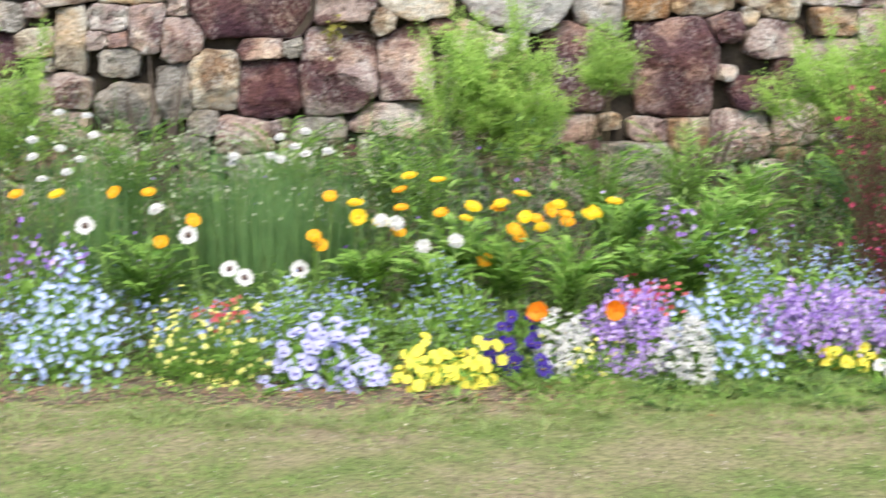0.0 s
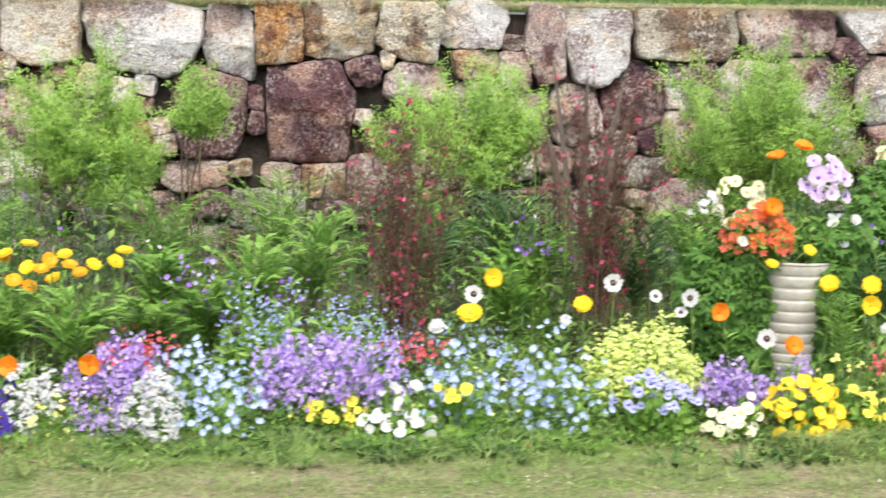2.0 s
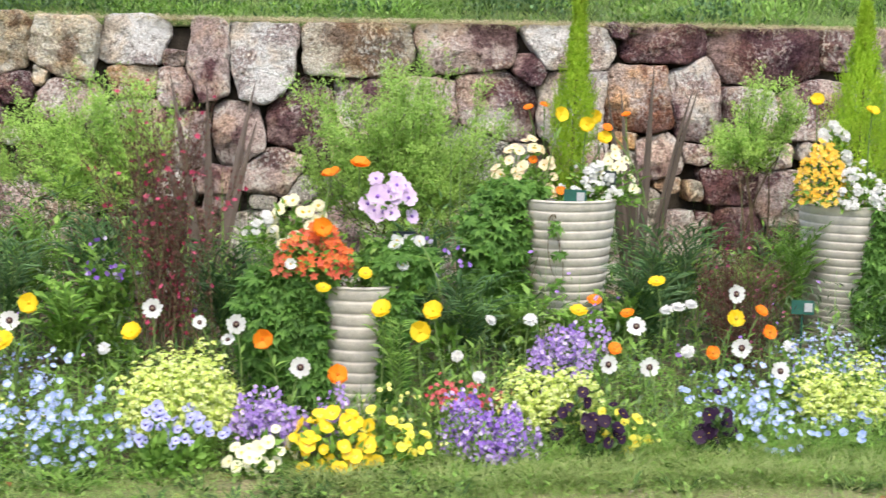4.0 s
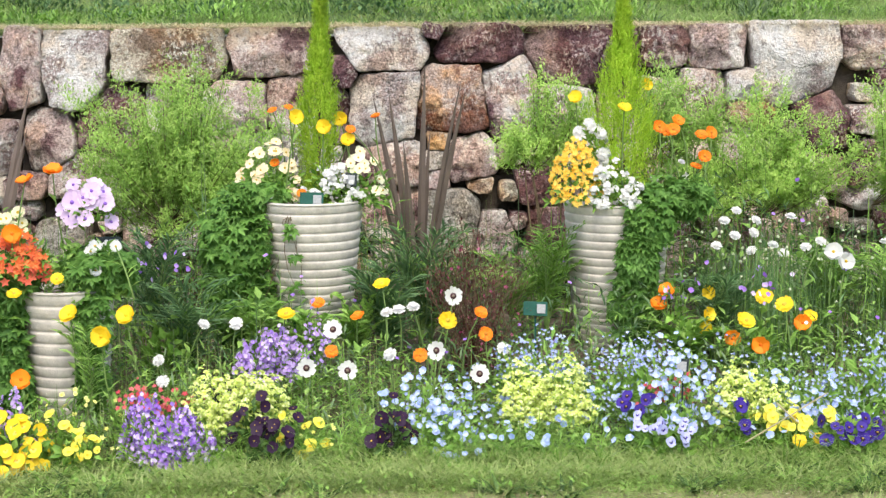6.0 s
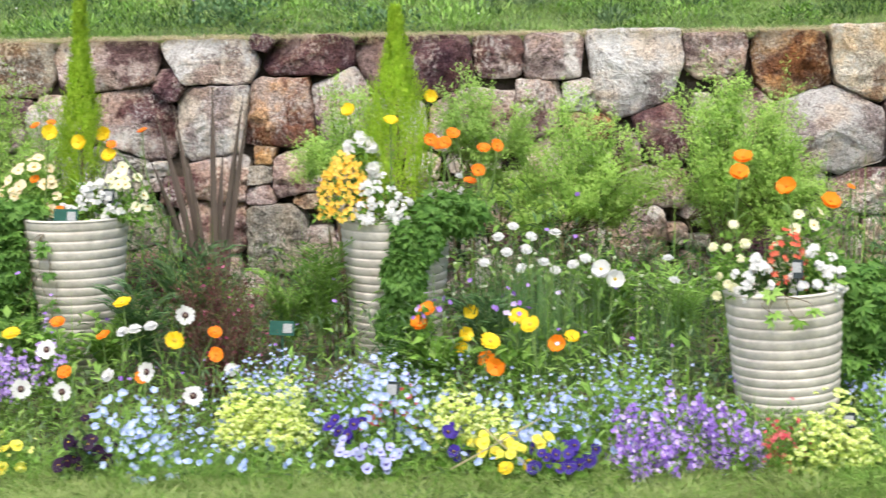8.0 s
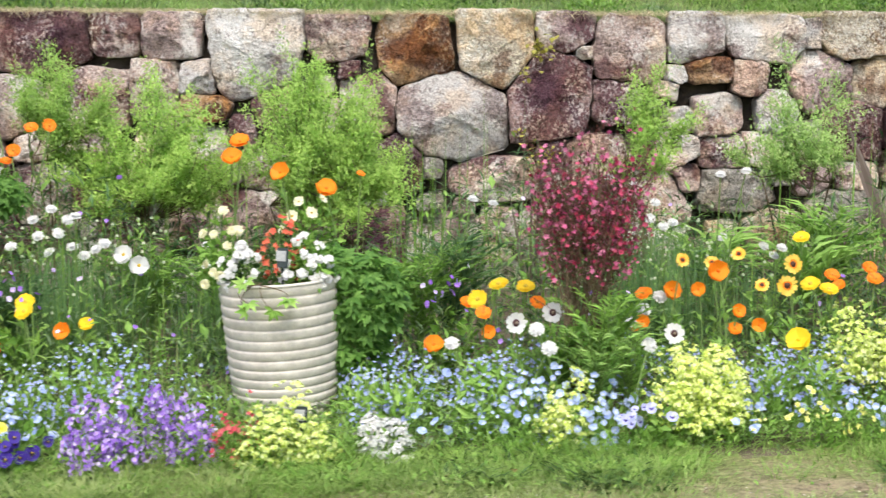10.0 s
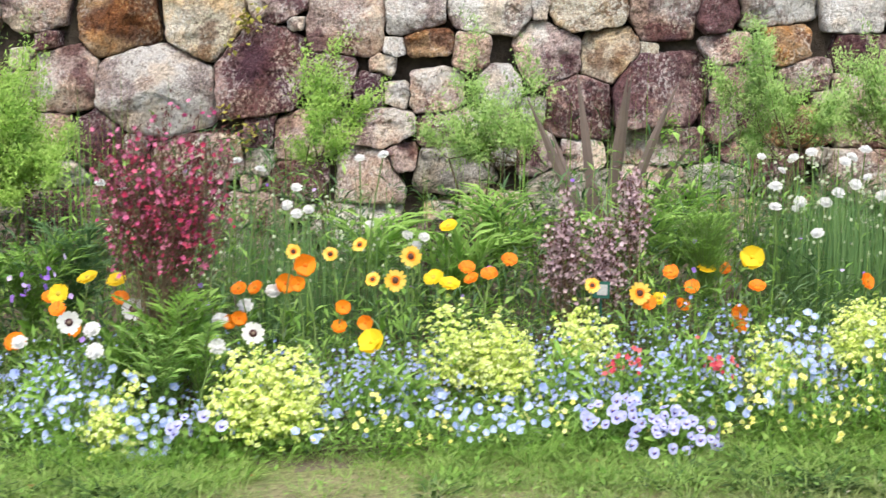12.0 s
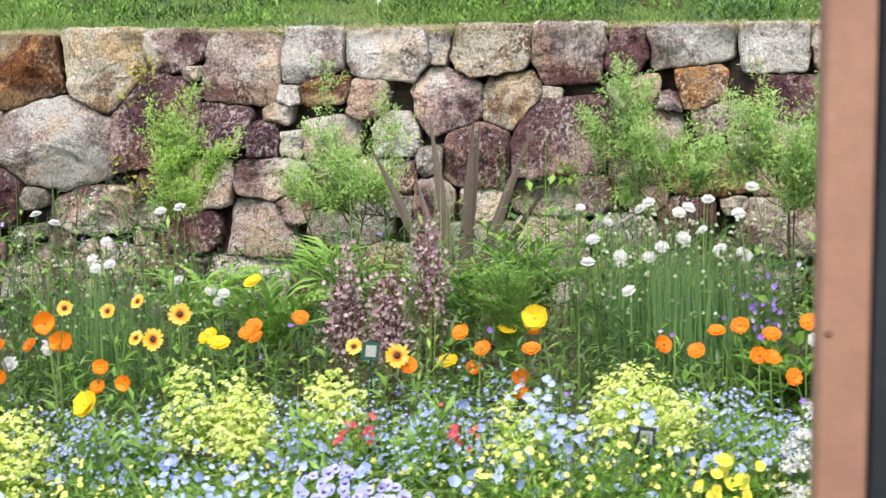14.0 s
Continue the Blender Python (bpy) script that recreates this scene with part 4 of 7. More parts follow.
row("W", [(-0.466, -1.71, 0.6, 0.3), (-0.332, -1.72, 0.604, 0.3), (-0.213, -1.56, 0.677, 0.3), (-0.304, -1.62, 0.661, 0.3), (-0.129, -1.67, 0.617, 0.25), (-0.209, -1.72, 0.612, 0.25), (-0.47, -1.7, 0.575, 0.3), (-0.3, -1.7, 0.59, 0.4), (-1.18, -1.7, 0.59, 0.3), (-1.15, -1.7, 0.51, 0.3), (-0.98, -1.6, 0.66, 0.4), (-1.03, -1.6, 0.57, 0.4), (-1.2, -1.6, 0.64, 0.4), (-1.1, -1.6, 0.61, 0.4), (-1.02, -1.5, 0.72, 0.3), (-1.12, -1.5, 0.73, 0.3), (-0.25, -1.65, 0.63, 0.3), (-1.07, -1.65, 0.53, 0.4)], leaves=2)
row("K", [(-1.22, -1.8, 0.47, 0.4), (-0.88, -1.8, 0.48, 0.5), (-0.598, -1.86, 0.392, 0.7), (-0.76, -1.8, 0.48, 0.3), (-0.70, -1.95, 0.33, 0.7)])
row("A", [(-1.08, -1.8, 0.47, 0.4)])


# ---- flowering clumps ----
def dome_points(n, rx, ry, h, shell=0.75, front=True, lobes=None):
    """Points in the upper and outer part of a lumpy mound, and the way out of it."""
    a = rng.uniform(0, 2 * np.pi, n)
    c = rng.uniform(0.0, 1.0, n)
    s = np.sqrt(1 - c * c)
    N = np.stack([s * np.cos(a), s * np.sin(a), c], 1)
    if front:
        back = N[:, 1] > 0.35
        N[back, 1] *= -1
    r = shell + (1.03 - shell) * rng.uniform(0, 1, n)
    lobes = LOBES[0] if lobes is None else lobes
    k = rng.integers(0, len(lobes), n)
    C = lobes[k]
    size = np.array([rx, ry, h])
    P = N * size * r[:, None] * C[:, 2:5] + np.stack([C[:, 0] * rx, C[:, 1] * ry, 0 * r], 1)
    return P, unit(N / size * 0.1)


def new_lobes(w):
    """The lumps of a mound: where they stand, how wide and high they are."""
    m = max(3, int(w * 18))
    x = np.linspace(-0.5, 0.5, m) + 0.10 * rng.normal(size=m)
    q = min(0.75, 1.7 / m + 0.16)
    return np.stack([x, 0.25 * rng.normal(size=m), np.full(m, q), np.full(m, 0.75), rng.uniform(0.48, 1.12, m)], 1)


LOBES = [np.array([(0, 0, 1, 1, 1)], float)]


CLUMPS = {
    # name, label, leaf material, leaf shape, leaf length, head mesh or joined shape, radius, heads per square metre of front, way of flowering
    "nemo": ("nemophila", "mound of sky blue cup flowers with pale centres", LEAF_LIGHT, CHIP, 0.022, head_mesh("nemophila_head", H_NEMOPHILA, [P_BLUE, P_WHITE]), 0.0130, 1050, "each"),
    "forget": ("forget_me_not", "airy mound of tiny blue flowers", LEAF_LIGHT, leaf_shape(0.26), 0.05, (H_FIVE, P_FORGET), 0.0072, 3500, "loose"),
    "pansylilac": ("pansy", "pansy plant with pale lavender blue flowers", LEAF, LEAF_W, 0.035, head_mesh("pansy_head_lavender", H_PANSY, [P_LAVENDER, P_INDIGO, P_DISC]), 0.0165, 2400, "each"),
    "pansylarge": ("pansy", "pansy plant with large lavender blue flowers", LEAF, LEAF_W, 0.035, head_mesh("pansy_head_pale_blue", H_PANSY, [P_PALEBLUE, P_INDIGO, P_WHITE]), 0.023, 1700, "each"),
    "pansylemon": ("pansy", "pansy plant crowded with large lemon yellow flowers", LEAF, LEAF_W, 0.035, head_mesh("pansy_head_lemon", H_PANSY, [P_CANARY, P_CANARY, P_DISC]), 0.020, 2600, "each"),
    "pansyblue": ("pansy", "viola plant with violet-edged blue and white flowers", LEAF, LEAF_W, 0.035, head_mesh("pansy_head_blue", H_PANSY, [P_LAVENDER, P_INDIGO, P_WHITE]), 0.0165, 1200, "each"),
    "pansyyellow": ("pansy", "pansy plant with bright yellow flowers", LEAF, LEAF_W, 0.035, head_mesh("pansy_head_yellow", H_PANSY, [P_CANARY, P_YELLOW, P_DISC]), 0.0195, 1050, "each"),
    "pansygold": ("pansy", "pansy plant with golden yellow flowers", LEAF, LEAF_W, 0.035, head_mesh("pansy_head_gold", H_PANSY, [P_YELLOW, P_GOLD, P_DISC]), 0.025, 1500, "each"),
    "pansyviolet": ("pansy", "pansy plant with deep violet blue flowers", LEAF, LEAF_W, 0.035, head_mesh("pansy_head_violet", H_PANSY, [P_INDIGO, P_PLUM, P_DISC]), 0.022, 1400, "each"),
    "pansydark": ("pansy", "pansy plant with nearly black plum flowers", LEAF_DARK, LEAF_W, 0.035, head_mesh("pansy_head_plum", H_PANSY, [P_PLUM, P_PLUM, P_DISC]), 0.022, 1300, "each"),
    "pansywhite": ("pansy", "pansy plant with pure white flowers", LEAF, LEAF_W, 0.035, head_mesh("pansy_head_white", H_PANSY, [P_WHITE, P_CREAM, P_DISC]), 0.022, 1000, "each"),
    "pansycream": ("pansy", "pansy plant with cream white flowers", LEAF, LEAF_W, 0.035, head_mesh("pansy_head_cream", H_PANSY, [P_CREAM, P_LEMON, P_DISC]), 0.022, 1800, "each"),
    "alyssum": ("alyssum", "dense cushion of small white flower clusters", LEAF, CHIP, 0.02, (H_FOUR, P_WHITE), 0.0054, 80000, "tight"),
    "lilac": ("toadflax", "bushy plant crowded with small lilac flowers", LEAF, CHIP_N, 0.03, (H_FOUR, P_LILAC), 0.0072, 19000, "spike"),
    "softlilac": ("toadflax", "bushy plant crowded with small pale lilac flowers", LEAF, CHIP_N, 0.03, (H_FOUR, P_SOFTLILAC), 0.0074, 17000, "spike"),
    "red": ("nemesia", "small plant with crimson red flowers", LEAF, CHIP, 0.025, (H_FIVE, P_CRIMSON), 0.0108, 3000, "loose"),
    "button": ("button_daisy", "creeping plant dotted with round lemon flowers", LEAF, CHIP_N, 0.03, head_mesh("button_head", H_BUTTON, [P_LEMON, P_LEMON]), 0.0085, 560, "each"),
    "lime": ("spurge", "mound crowded with bright lime yellow heads", LEAF_LIME, leaf_shape(0.42, 0.2), 0.016, (H_FOUR, P_LIMEHEAD), 0.0046, 105000, "tight"),
    "stock": ("honesty", "plant with loose heads of violet flowers", LEAF, LEAF_W, 0.045, (H_FOUR, P_LILAC), 0.0100, 1100, "spike"),
}


def clump(kind, x, y, w, low, high, deep=None):
    """A mound of one plant, w wide, its flowers between the heights low and high."""
    name, label, leafm, leafs, leafl, head, r, dense, way = CLUMPS[kind]
    b = float(ground_z(x, y))
    h = max(high - b, 0.06)
    o = thing(name, x, y, b - 0.01, label, "flowering plant", name + " plants in the bed")
    rx, ry = w * 0.48 + 0.01, deep or min(0.17, 0.06 + w * 0.28)
    area = w * h
    LOBES[0] = new_lobes(w)
    nl = int({"stock": 2400, "lime": 16000}.get(kind, 6500) * area) + 30
    lo = np.clip((low - b) / h, 0, 0.9)
    lift = 0.75 * lo if kind == "lime" else 0.0
    P, N = dome_points(nl, rx, ry, h * 0.86, 0.45)
    P[:, 2] = h * lift + P[:, 2] * (1 - lift)
    D = unit(N + 0.7 * rng.normal(size=N.shape) + (0, 0, 0.5))
    body("foliage", [place(leafs, P, along(D, N), leafl * rng.uniform(0.6, 1.3, nl))], [leafm], o)
    if kind == "lime":
        P, N = dome_points(nl // 4, rx, ry, h * 0.7, 0.5)
        body("lower_foliage", [place(LEAF_W, P, along(unit(N + 0.7 * rng.normal(size=N.shape) + (0, 0, 0.4)), N), 0.03 * rng.uniform(0.6, 1.2, len(P)))], [LEAF_LIGHT], o, "light green lower leaves")
    ns = max(int(w * 60), 6)
    P, N = dome_points(ns, rx * 0.8, ry * 0.8, h * 0.9, 0.8)
    body("stem", [tube(arc((p[0] * 0.3, p[1] * 0.3, 0), p, 0.01, 4), 0.002, 0.0012, 3) for p in P], [STEM], o, kind="stuff")
    n = max(int(dense * w * max(high - max(low, b), 0.07)), 4)
    P, N = dome_points(n, rx * 1.03, ry * 1.03, h, 0.9 if way in ("tight", "each") else 0.72)
    P[:, 2] = h * lo + P[:, 2] * (1 - lo) if way != "tight" else P[:, 2]
    if way == "each":
        # keep heads apart from one another
        keep = []
        for k in range(n):
            if all(np.linalg.norm(P[k] - P[q]) > r * (0.8 if kind.startswith("pansy") else 1.0) for q in keep):
                keep.append(k)
        look_n = unit(N * 0.6 + np.array([0, -0.75, 0.42]) + 0.34 * rng.normal(size=N.shape))
        for k in keep:
            f = child("flower_head", head, o)
            if kind.startswith("pansy"):
                z = Vector(look_n[k])
                m3 = z.to_track_quat("Z", "Y").to_matrix() @ Matrix.Rotation(0.3 * rng.normal(), 3, "Z")
            else:
                m3 = Matrix(facing(look_n[k:k + 1])[0])
            f.matrix_basis = Matrix.Translation(P[k]) @ m3.to_4x4() @ Matrix.Scale(r * rng.uniform(0.65, 1.15), 4)
        return o
    shape, pm = head
    if way == "tight":
        m = max(int(w * h * (8000 if kind == "lime" else 3600)), 8)
        C, CN = dome_points(m, rx, ry, h, 0.9)
        C[:, 2] = h * lift + C[:, 2] * (1 - lift)
        if kind == "lime":
            C = C + 0.013 * rng.normal(size=C.shape)
        pick = rng.integers(0, m, n)
        off = unit(rng.normal(size=(n, 3))) * (0.0075 if kind == "lime" else 0.014)
        off[:, 2] = np.abs(off[:, 2])
        P, N = C[pick] + off, unit(off + CN[pick] * 0.01)
    elif way == "spike":
        m = max(int(w * 420), 10)
        C, CN = dome_points(m, rx, ry, h, 0.6)
        C[:, 2] = h * lo + C[:, 2] * (1 - lo)
        pick = rng.integers(0, m, n)
        up = rng.uniform(0, 1, n)
        a = rng.uniform(0, 6.28, n)
        rr = 0.016 * (1.1 - up)
        P = C[pick] + np.stack([rr * np.cos(a), rr * np.sin(a), (up - 0.6) * 0.06], 1)
        N = np.stack([np.cos(a), np.sin(a) - 0.5, 0.5 + 0 * a], 1)
    elif way == "loose":
        P = P + 0.012 * rng.normal(size=P.shape)
        N = N * 0.5 + np.array([0, -0.6, 0.6])
    body("blossom", [place(shape, P, facing(N + 0.3 * rng.normal(size=P.shape)), r * rng.uniform(0.7, 1.2, n))], [pm], o)
    return o


clump("nemo", -0.95, -2.45, 0.48, -0.12, 0.24)
clump("nemo", -0.98, -2.25, 0.40, 0.05, 0.34)
clump("button", -0.46, -2.40, 0.50, -0.06, 0.20)
clump("button", -0.50, -2.32, 0.46, -0.02, 0.24)
clump("pansylarge", -0.11, -2.40, 0.43, -0.04, 0.16)
clump("pansylemon", 0.27, -2.40, 0.35, -0.03, 0.10)
clump("pansyviolet", 0.48, -2.35, 0.23, -0.01, 0.19)
clump("alyssum", 0.65, -2.40, 0.17, 0.06, 0.21)
clump("softlilac", 0.91, -2.20, 0.46, 0.10, 0.27)
clump("softlilac", 0.88, -2.38, 0.26, -0.04, 0.15)
clump("alyssum", 1.03, -2.45, 0.16, 0.0, 0.17)
clump("nemo", 1.16, -2.30, 0.27, -0.07, 0.26)
clump("softlilac", 1.49, -2.25, 0.51, 0.06, 0.29)
clump("forget", -0.14, -2.10, 0.46, 0.02, 0.31)
clump("forget", 0.28, -2.10, 0.43, 0.02, 0.32)
clump("stock", 1.12, -1.90, 0.26, 0.24, 0.48)
clump("stock", 1.36, -1.72, 0.16, 0.30, 0.40)
clump("stock", -1.03, -2.10, 0.37, 0.27, 0.44)
clump("red", -0.48, -2.22, 0.11, 0.12, 0.22)
clump("red", 0.95, -2.12, 0.37, 0.16, 0.25)
clump("button", 0.70, -2.42, 0.26, -0.06, 0.06)
clump("pansyyellow", 1.60, -2.40, 0.14, 0.01, 0.14)
clump("pansywhite", 1.78, -2.45, 0.23, -0.07, 0.15)
clump("pansyyellow", 1.97, -2.38, 0.12, 0.08, 0.16)
clump("nemo", 2.00, -2.30, 0.32, -0.04, 0.30)
clump("nemo", 2.30, -2.33, 0.33, -0.03, 0.31)
clump("lime", 2.61, -2.20, 0.56, 0.07, 0.31)
clump("pansyblue", 2.62, -2.38, 0.28, 0.06, 0.20)
clump("softlilac", 2.89, -2.30, 0.19, 0.07, 0.23)
clump("forget", 1.34, -2.00, 0.31, 0.19, 0.42)
clump("forget", 1.68, -2.00, 0.41, 0.17, 0.38)
clump("softlilac", 1.61, -2.30, 0.48, 0.08, 0.28)
clump("nemo", 1.24, -2.42, 0.32, 0.00, 0.18)
clump("button", 0.69, -2.42, 0.22, 0.00, 0.15)
clump("red", 1.84, -2.15, 0.19, 0.18, 0.27)
clump("softlilac", 2.85, -2.33, 0.16, 0.05, 0.22)
clump("softlilac", 3.03, -2.33, 0.18, 0.03, 0.20)
clump("pansycream", 2.86, -2.42, 0.15, -0.01, 0.11)
clump("pansygold", 3.09, -2.42, 0.22, -0.03, 0.14)
clump("pansyyellow", 3.28, -2.38, 0.16, 0.00, 0.16)
clump("button", 3.23, -2.25, 0.24, 0.08, 0.20)
clump("lilac", 3.58, -2.33, 0.49, -0.06, 0.21)
clump("red", 3.50, -2.15, 0.31, 0.11, 0.19)
clump("softlilac", 3.86, -1.95, 0.29, 0.18, 0.36)
clump("lime", 3.77, -2.22, 0.30, 0.08, 0.28)
clump("pansydark", 3.87, -2.38, 0.20, 0.06, 0.19)
clump("pansyyellow", 3.98, -2.36, 0.13, 0.01, 0.13)
clump("pansydark", 4.25, -2.40, 0.12, 0.05, 0.18)
clump("nemo", 4.40, -2.30, 0.35, 0.01, 0.26)
clump("lime", 4.74, -2.15, 0.33, 0.07, 0.24)
clump("forget", 4.76, -1.95, 0.34, 0.16, 0.34)
clump("forget", 5.08, -1.95, 0.33, 0.16, 0.33)
clump("lime", 5.41, -2.22, 0.20, 0.08, 0.23)
clump("red", 5.14, -2.15, 0.13, 0.12, 0.24)
clump("pansyblue", 5.12, -2.38, 0.17, 0.03, 0.16)
clump("pansyviolet", 5.03, -2.30, 0.07, 0.10, 0.18)
clump("pansyviolet", 5.36, -2.34, 0.07, 0.05, 0.16)
clump("pansyviolet", 5.69, -2.38, 0.16, 0.04, 0.15)
clump("pansyyellow", 5.52, -2.30, 0.20, 0.06, 0.16)
clump("lilac", 5.95, -2.33, 0.32, -0.02, 0.26)
clump("nemo", 5.17, -2.25, 0.31, 0.06, 0.35)
clump("forget", 5.66, -2.15, 0.22, 0.08, 0.24)
clump("forget", 5.88, -2.10, 0.27, 0.12, 0.33)
clump("nemo", 5.56, -2.22, 0.24, 0.06, 0.22)
clump("lilac", 6.14, -2.33, 0.25, -0.01, 0.28)
clump("red", 6.33, -2.38, 0.12, 0.03, 0.22)
clump("lime", 6.50, -2.35, 0.26, -0.00, 0.23)
clump("alyssum", 6.75, -2.38, 0.14, 0.09, 0.25)
clump("forget", 6.78, -2.15, 0.34, 0.08, 0.33)
clump("forget", 7.10, -2.15, 0.37, 0.07, 0.33)
clump("nemo", 7.29, -2.30, 0.41, 0.07, 0.29)
clump("lime", 7.27, -2.35, 0.11, 0.12, 0.29)
clump("lime", 7.68, -2.28, 0.32, 0.15, 0.36)
clump("nemo", 7.22, -2.33, 0.20, 0.08, 0.34)
clump("pansyblue", 7.51, -2.42, 0.15, 0.15, 0.21)
clump("forget", 7.99, -2.15, 0.30, 0.17, 0.36)
clump("lime", 8.25, -2.10, 0.31, 0.25, 0.42)
clump("lime", 8.54, -2.05, 0.14, 0.24, 0.41)
clump("nemo", 8.28, -2.38, 0.22, 0.14, 0.27)
clump("button", 8.03, -2.38, 0.19, 0.13, 0.29)
clump("forget", 8.54, -2.15, 0.32, 0.17, 0.39)
clump("forget", 8.85, -2.15, 0.34, 0.17, 0.39)
clump("red", 8.63, -2.20, 0.08, 0.28, 0.36)
clump("red", 8.89, -2.20, 0.09, 0.29, 0.35)
clump("pansylilac", 8.60, -2.38, 0.13, 0.17, 0.27)
clump("pansylilac", 8.74, -2.42, 0.16, 0.14, 0.26)
clump("nemo", 9.11, -2.25, 0.24, 0.18, 0.44)
clump("lime", 9.36, -2.10, 0.25, 0.33, 0.44)
clump("button", 9.08, -2.35, 0.32, 0.16, 0.33)
clump("button", 9.34, -2.30, 0.25, 0.15, 0.38)
clump("lime", 9.05, -2.20, 0.10, 0.26, 0.37)
clump("pansyyellow", 9.56, -2.35, 0.12, 0.20, 0.31)
clump("alyssum", 9.77, -2.30, 0.14, 0.22, 0.40)
clump("nemo", 9.34, -2.25, 0.14, 0.28, 0.42)
clump("button", 9.33, -2.35, 0.32, 0.19, 0.40)
clump("forget", 9.61, -2.10, 0.34, 0.24, 0.45)
clump("stock", 9.70, -1.45, 0.22, 0.44, 0.66)
clump("stock", 2.33, -1.60, 0.18, 0.42, 0.56)
clump("stock", 5.27, -1.75, 0.10, 0.40, 0.50)
clump("stock", 5.55, -1.75, 0.12, 0.38, 0.48)
clump("stock", 6.93, -1.80, 0.14, 0.42, 0.54)
clump("stock", 3.48, -1.75, 0.14, 0.50, 0.62)


LOBES[0] = np.array([(0, 0, 1, 1, 1)], float)


# ---- small flowers strewn between the clumps ----
def sprinkle(name, shape, mat, r, n, y0, y1, x0, x1, label, lift=0.9):
    x, y = rng.uniform(x0, x1, n), rng.uniform(y0, y1, n)
    z = ground_z(x, y) + canopy(x, y) * rng.uniform(0.6, 1.1, n) * lift + 0.03
    N = np.array([0, -0.6, 0.6]) + 0.4 * rng.normal(size=(n, 3))
    v, t, s = place(shape, np.stack([x, y, z], 1), facing(N), r * rng.uniform(0.7, 1.2, n))
    return tagged(new(name, mesh_of(name, v, t, [mat], s)), label, "flowers", kind="stuff")


def canopy(x, y):
    """How high the low greenery grows: ankle-high at the lawn, knee-high before the wall."""
    t = np.clip((y + 2.45) / 1.2, 0, 1)
    return 0.04 + 0.30 * t ** 0.8 * (1 + 0.75 * t ** 4) * (0.8 + 0.25 * np.sin(x * 3.7) + 0.15 * np.sin(x * 9.1 + y * 5))


for q in ((-1.3, -0.1, 900), (0.9, 2.2, 900), (4.3, 5.3, 450), (5.3, 6.3, 250), (6.6, 10.0, 2200)):
    sprinkle("strewn_forget_me_not", H_FIVE, P_FORGET, 0.0072, q[2], -2.3, -1.9, q[0], q[1], "tiny blue flowers strewn through the bed")
for q in ((-1.3, -0.3, 60), (1.0, 2.4, 120), (4.2, 6.0, 160), (6.8, 9.9, 240)):
    sprinkle("strewn_nemophila", H_TINY, P_BLUE, 0.0135, q[2], -2.42, -2.05, q[0], q[1], "sky blue cup flowers strewn through the bed")
for q in ((0.5, 1.0, 30), (1.4, 2.2, 50), (3.0, 4.1, 60), (7.8, 9.9, 240)):
    sprinkle("strewn_button_daisy", H_FIVE, P_LEMON, 0.0095, q[2], -2.46, -2.15, q[0], q[1], "small lemon flowers strewn along the bed edge", 0.7)
sprinkle("strewn_honesty", H_FOUR, P_LILAC, 0.009, 110, -2.0, -1.3, -1.4, 10.0, "stray violet flowers in the greenery", 1.15)


# ---- leafy ground between the clumps ----
def undergrowth(name, n, mat, shape, size, label, y0=-2.43, y1=-0.35, up=0.7, top=1.0, seedx=0.0):
    x = rng.uniform(-2.6, 11.6, n)
    y = rng.uniform(y0, y1, n)
    patch = np.sin(x * 2.1 + seedx) * np.sin(y * 3.3 + seedx * 2 + x) + 0.6 * rng.normal(size=n)
    ok = patch > -0.35
    x, y = x[ok], y[ok]
    n = len(x)
    z = ground_z(x, y) + canopy(x, y) * rng.uniform(0.0, 1.0, n) ** 0.7 * top
    a = rng.uniform(0, 6.28, n)
    D = np.stack([np.cos(a), np.sin(a) - 0.2, rng.uniform(-0.2, 1.4, n) * up], 1)
    v, t, s = place(shape, np.stack([x, y, z], 1), along(D), size * rng.uniform(0.5, 1.3, n))
    return tagged(new(name, mesh_of(name, v, t, [mat], s)), label, "foliage", kind="stuff")


# dark leaf colour kept low paints in the shade of the gaps
undergrowth("undergrowth", 20000, LEAF_DARK, CHIP, 0.045, "low flower bed leaves coloured dark green to stand in for shade", top=0.5, seedx=0.3)
undergrowth("undergrowth", 44000, LEAF, leaf_shape(0.24), 0.040, "mid green leaves filling the flower bed", top=0.86, seedx=1.7)
undergrowth("undergrowth", 26000, LEAF_GREY, leaf_shape(0.17), 0.05, "grey-green leaves filling the flower bed", top=0.9, seedx=2.9)
undergrowth("undergrowth", 15000, LEAF_LIGHT, leaf_shape(0.2), 0.036, "light green leaves filling the flower bed", y1=-1.7, top=0.92, seedx=4.1)
undergrowth("undergrowth", 24000, LEAF_LANCE, leaf_shape(0.13), 0.07, "dark blue-green narrow leaves filling the back of the bed", -1.9, -0.35, 1.0, 0.95, 2.2)
undergrowth("undergrowth", 1600, LEAF_LIGHT, leaf_shape(0.38), 0.058, "broad light green leaves in the flower bed", -2.1, -0.9, top=0.85, seedx=5.2)
undergrowth("undergrowth", 9000, LEAF_LIGHT, CHIP_N, 0.045, "fine light green leaves in the flower bed", -2.4, -1.2, top=0.95, seedx=0.9)


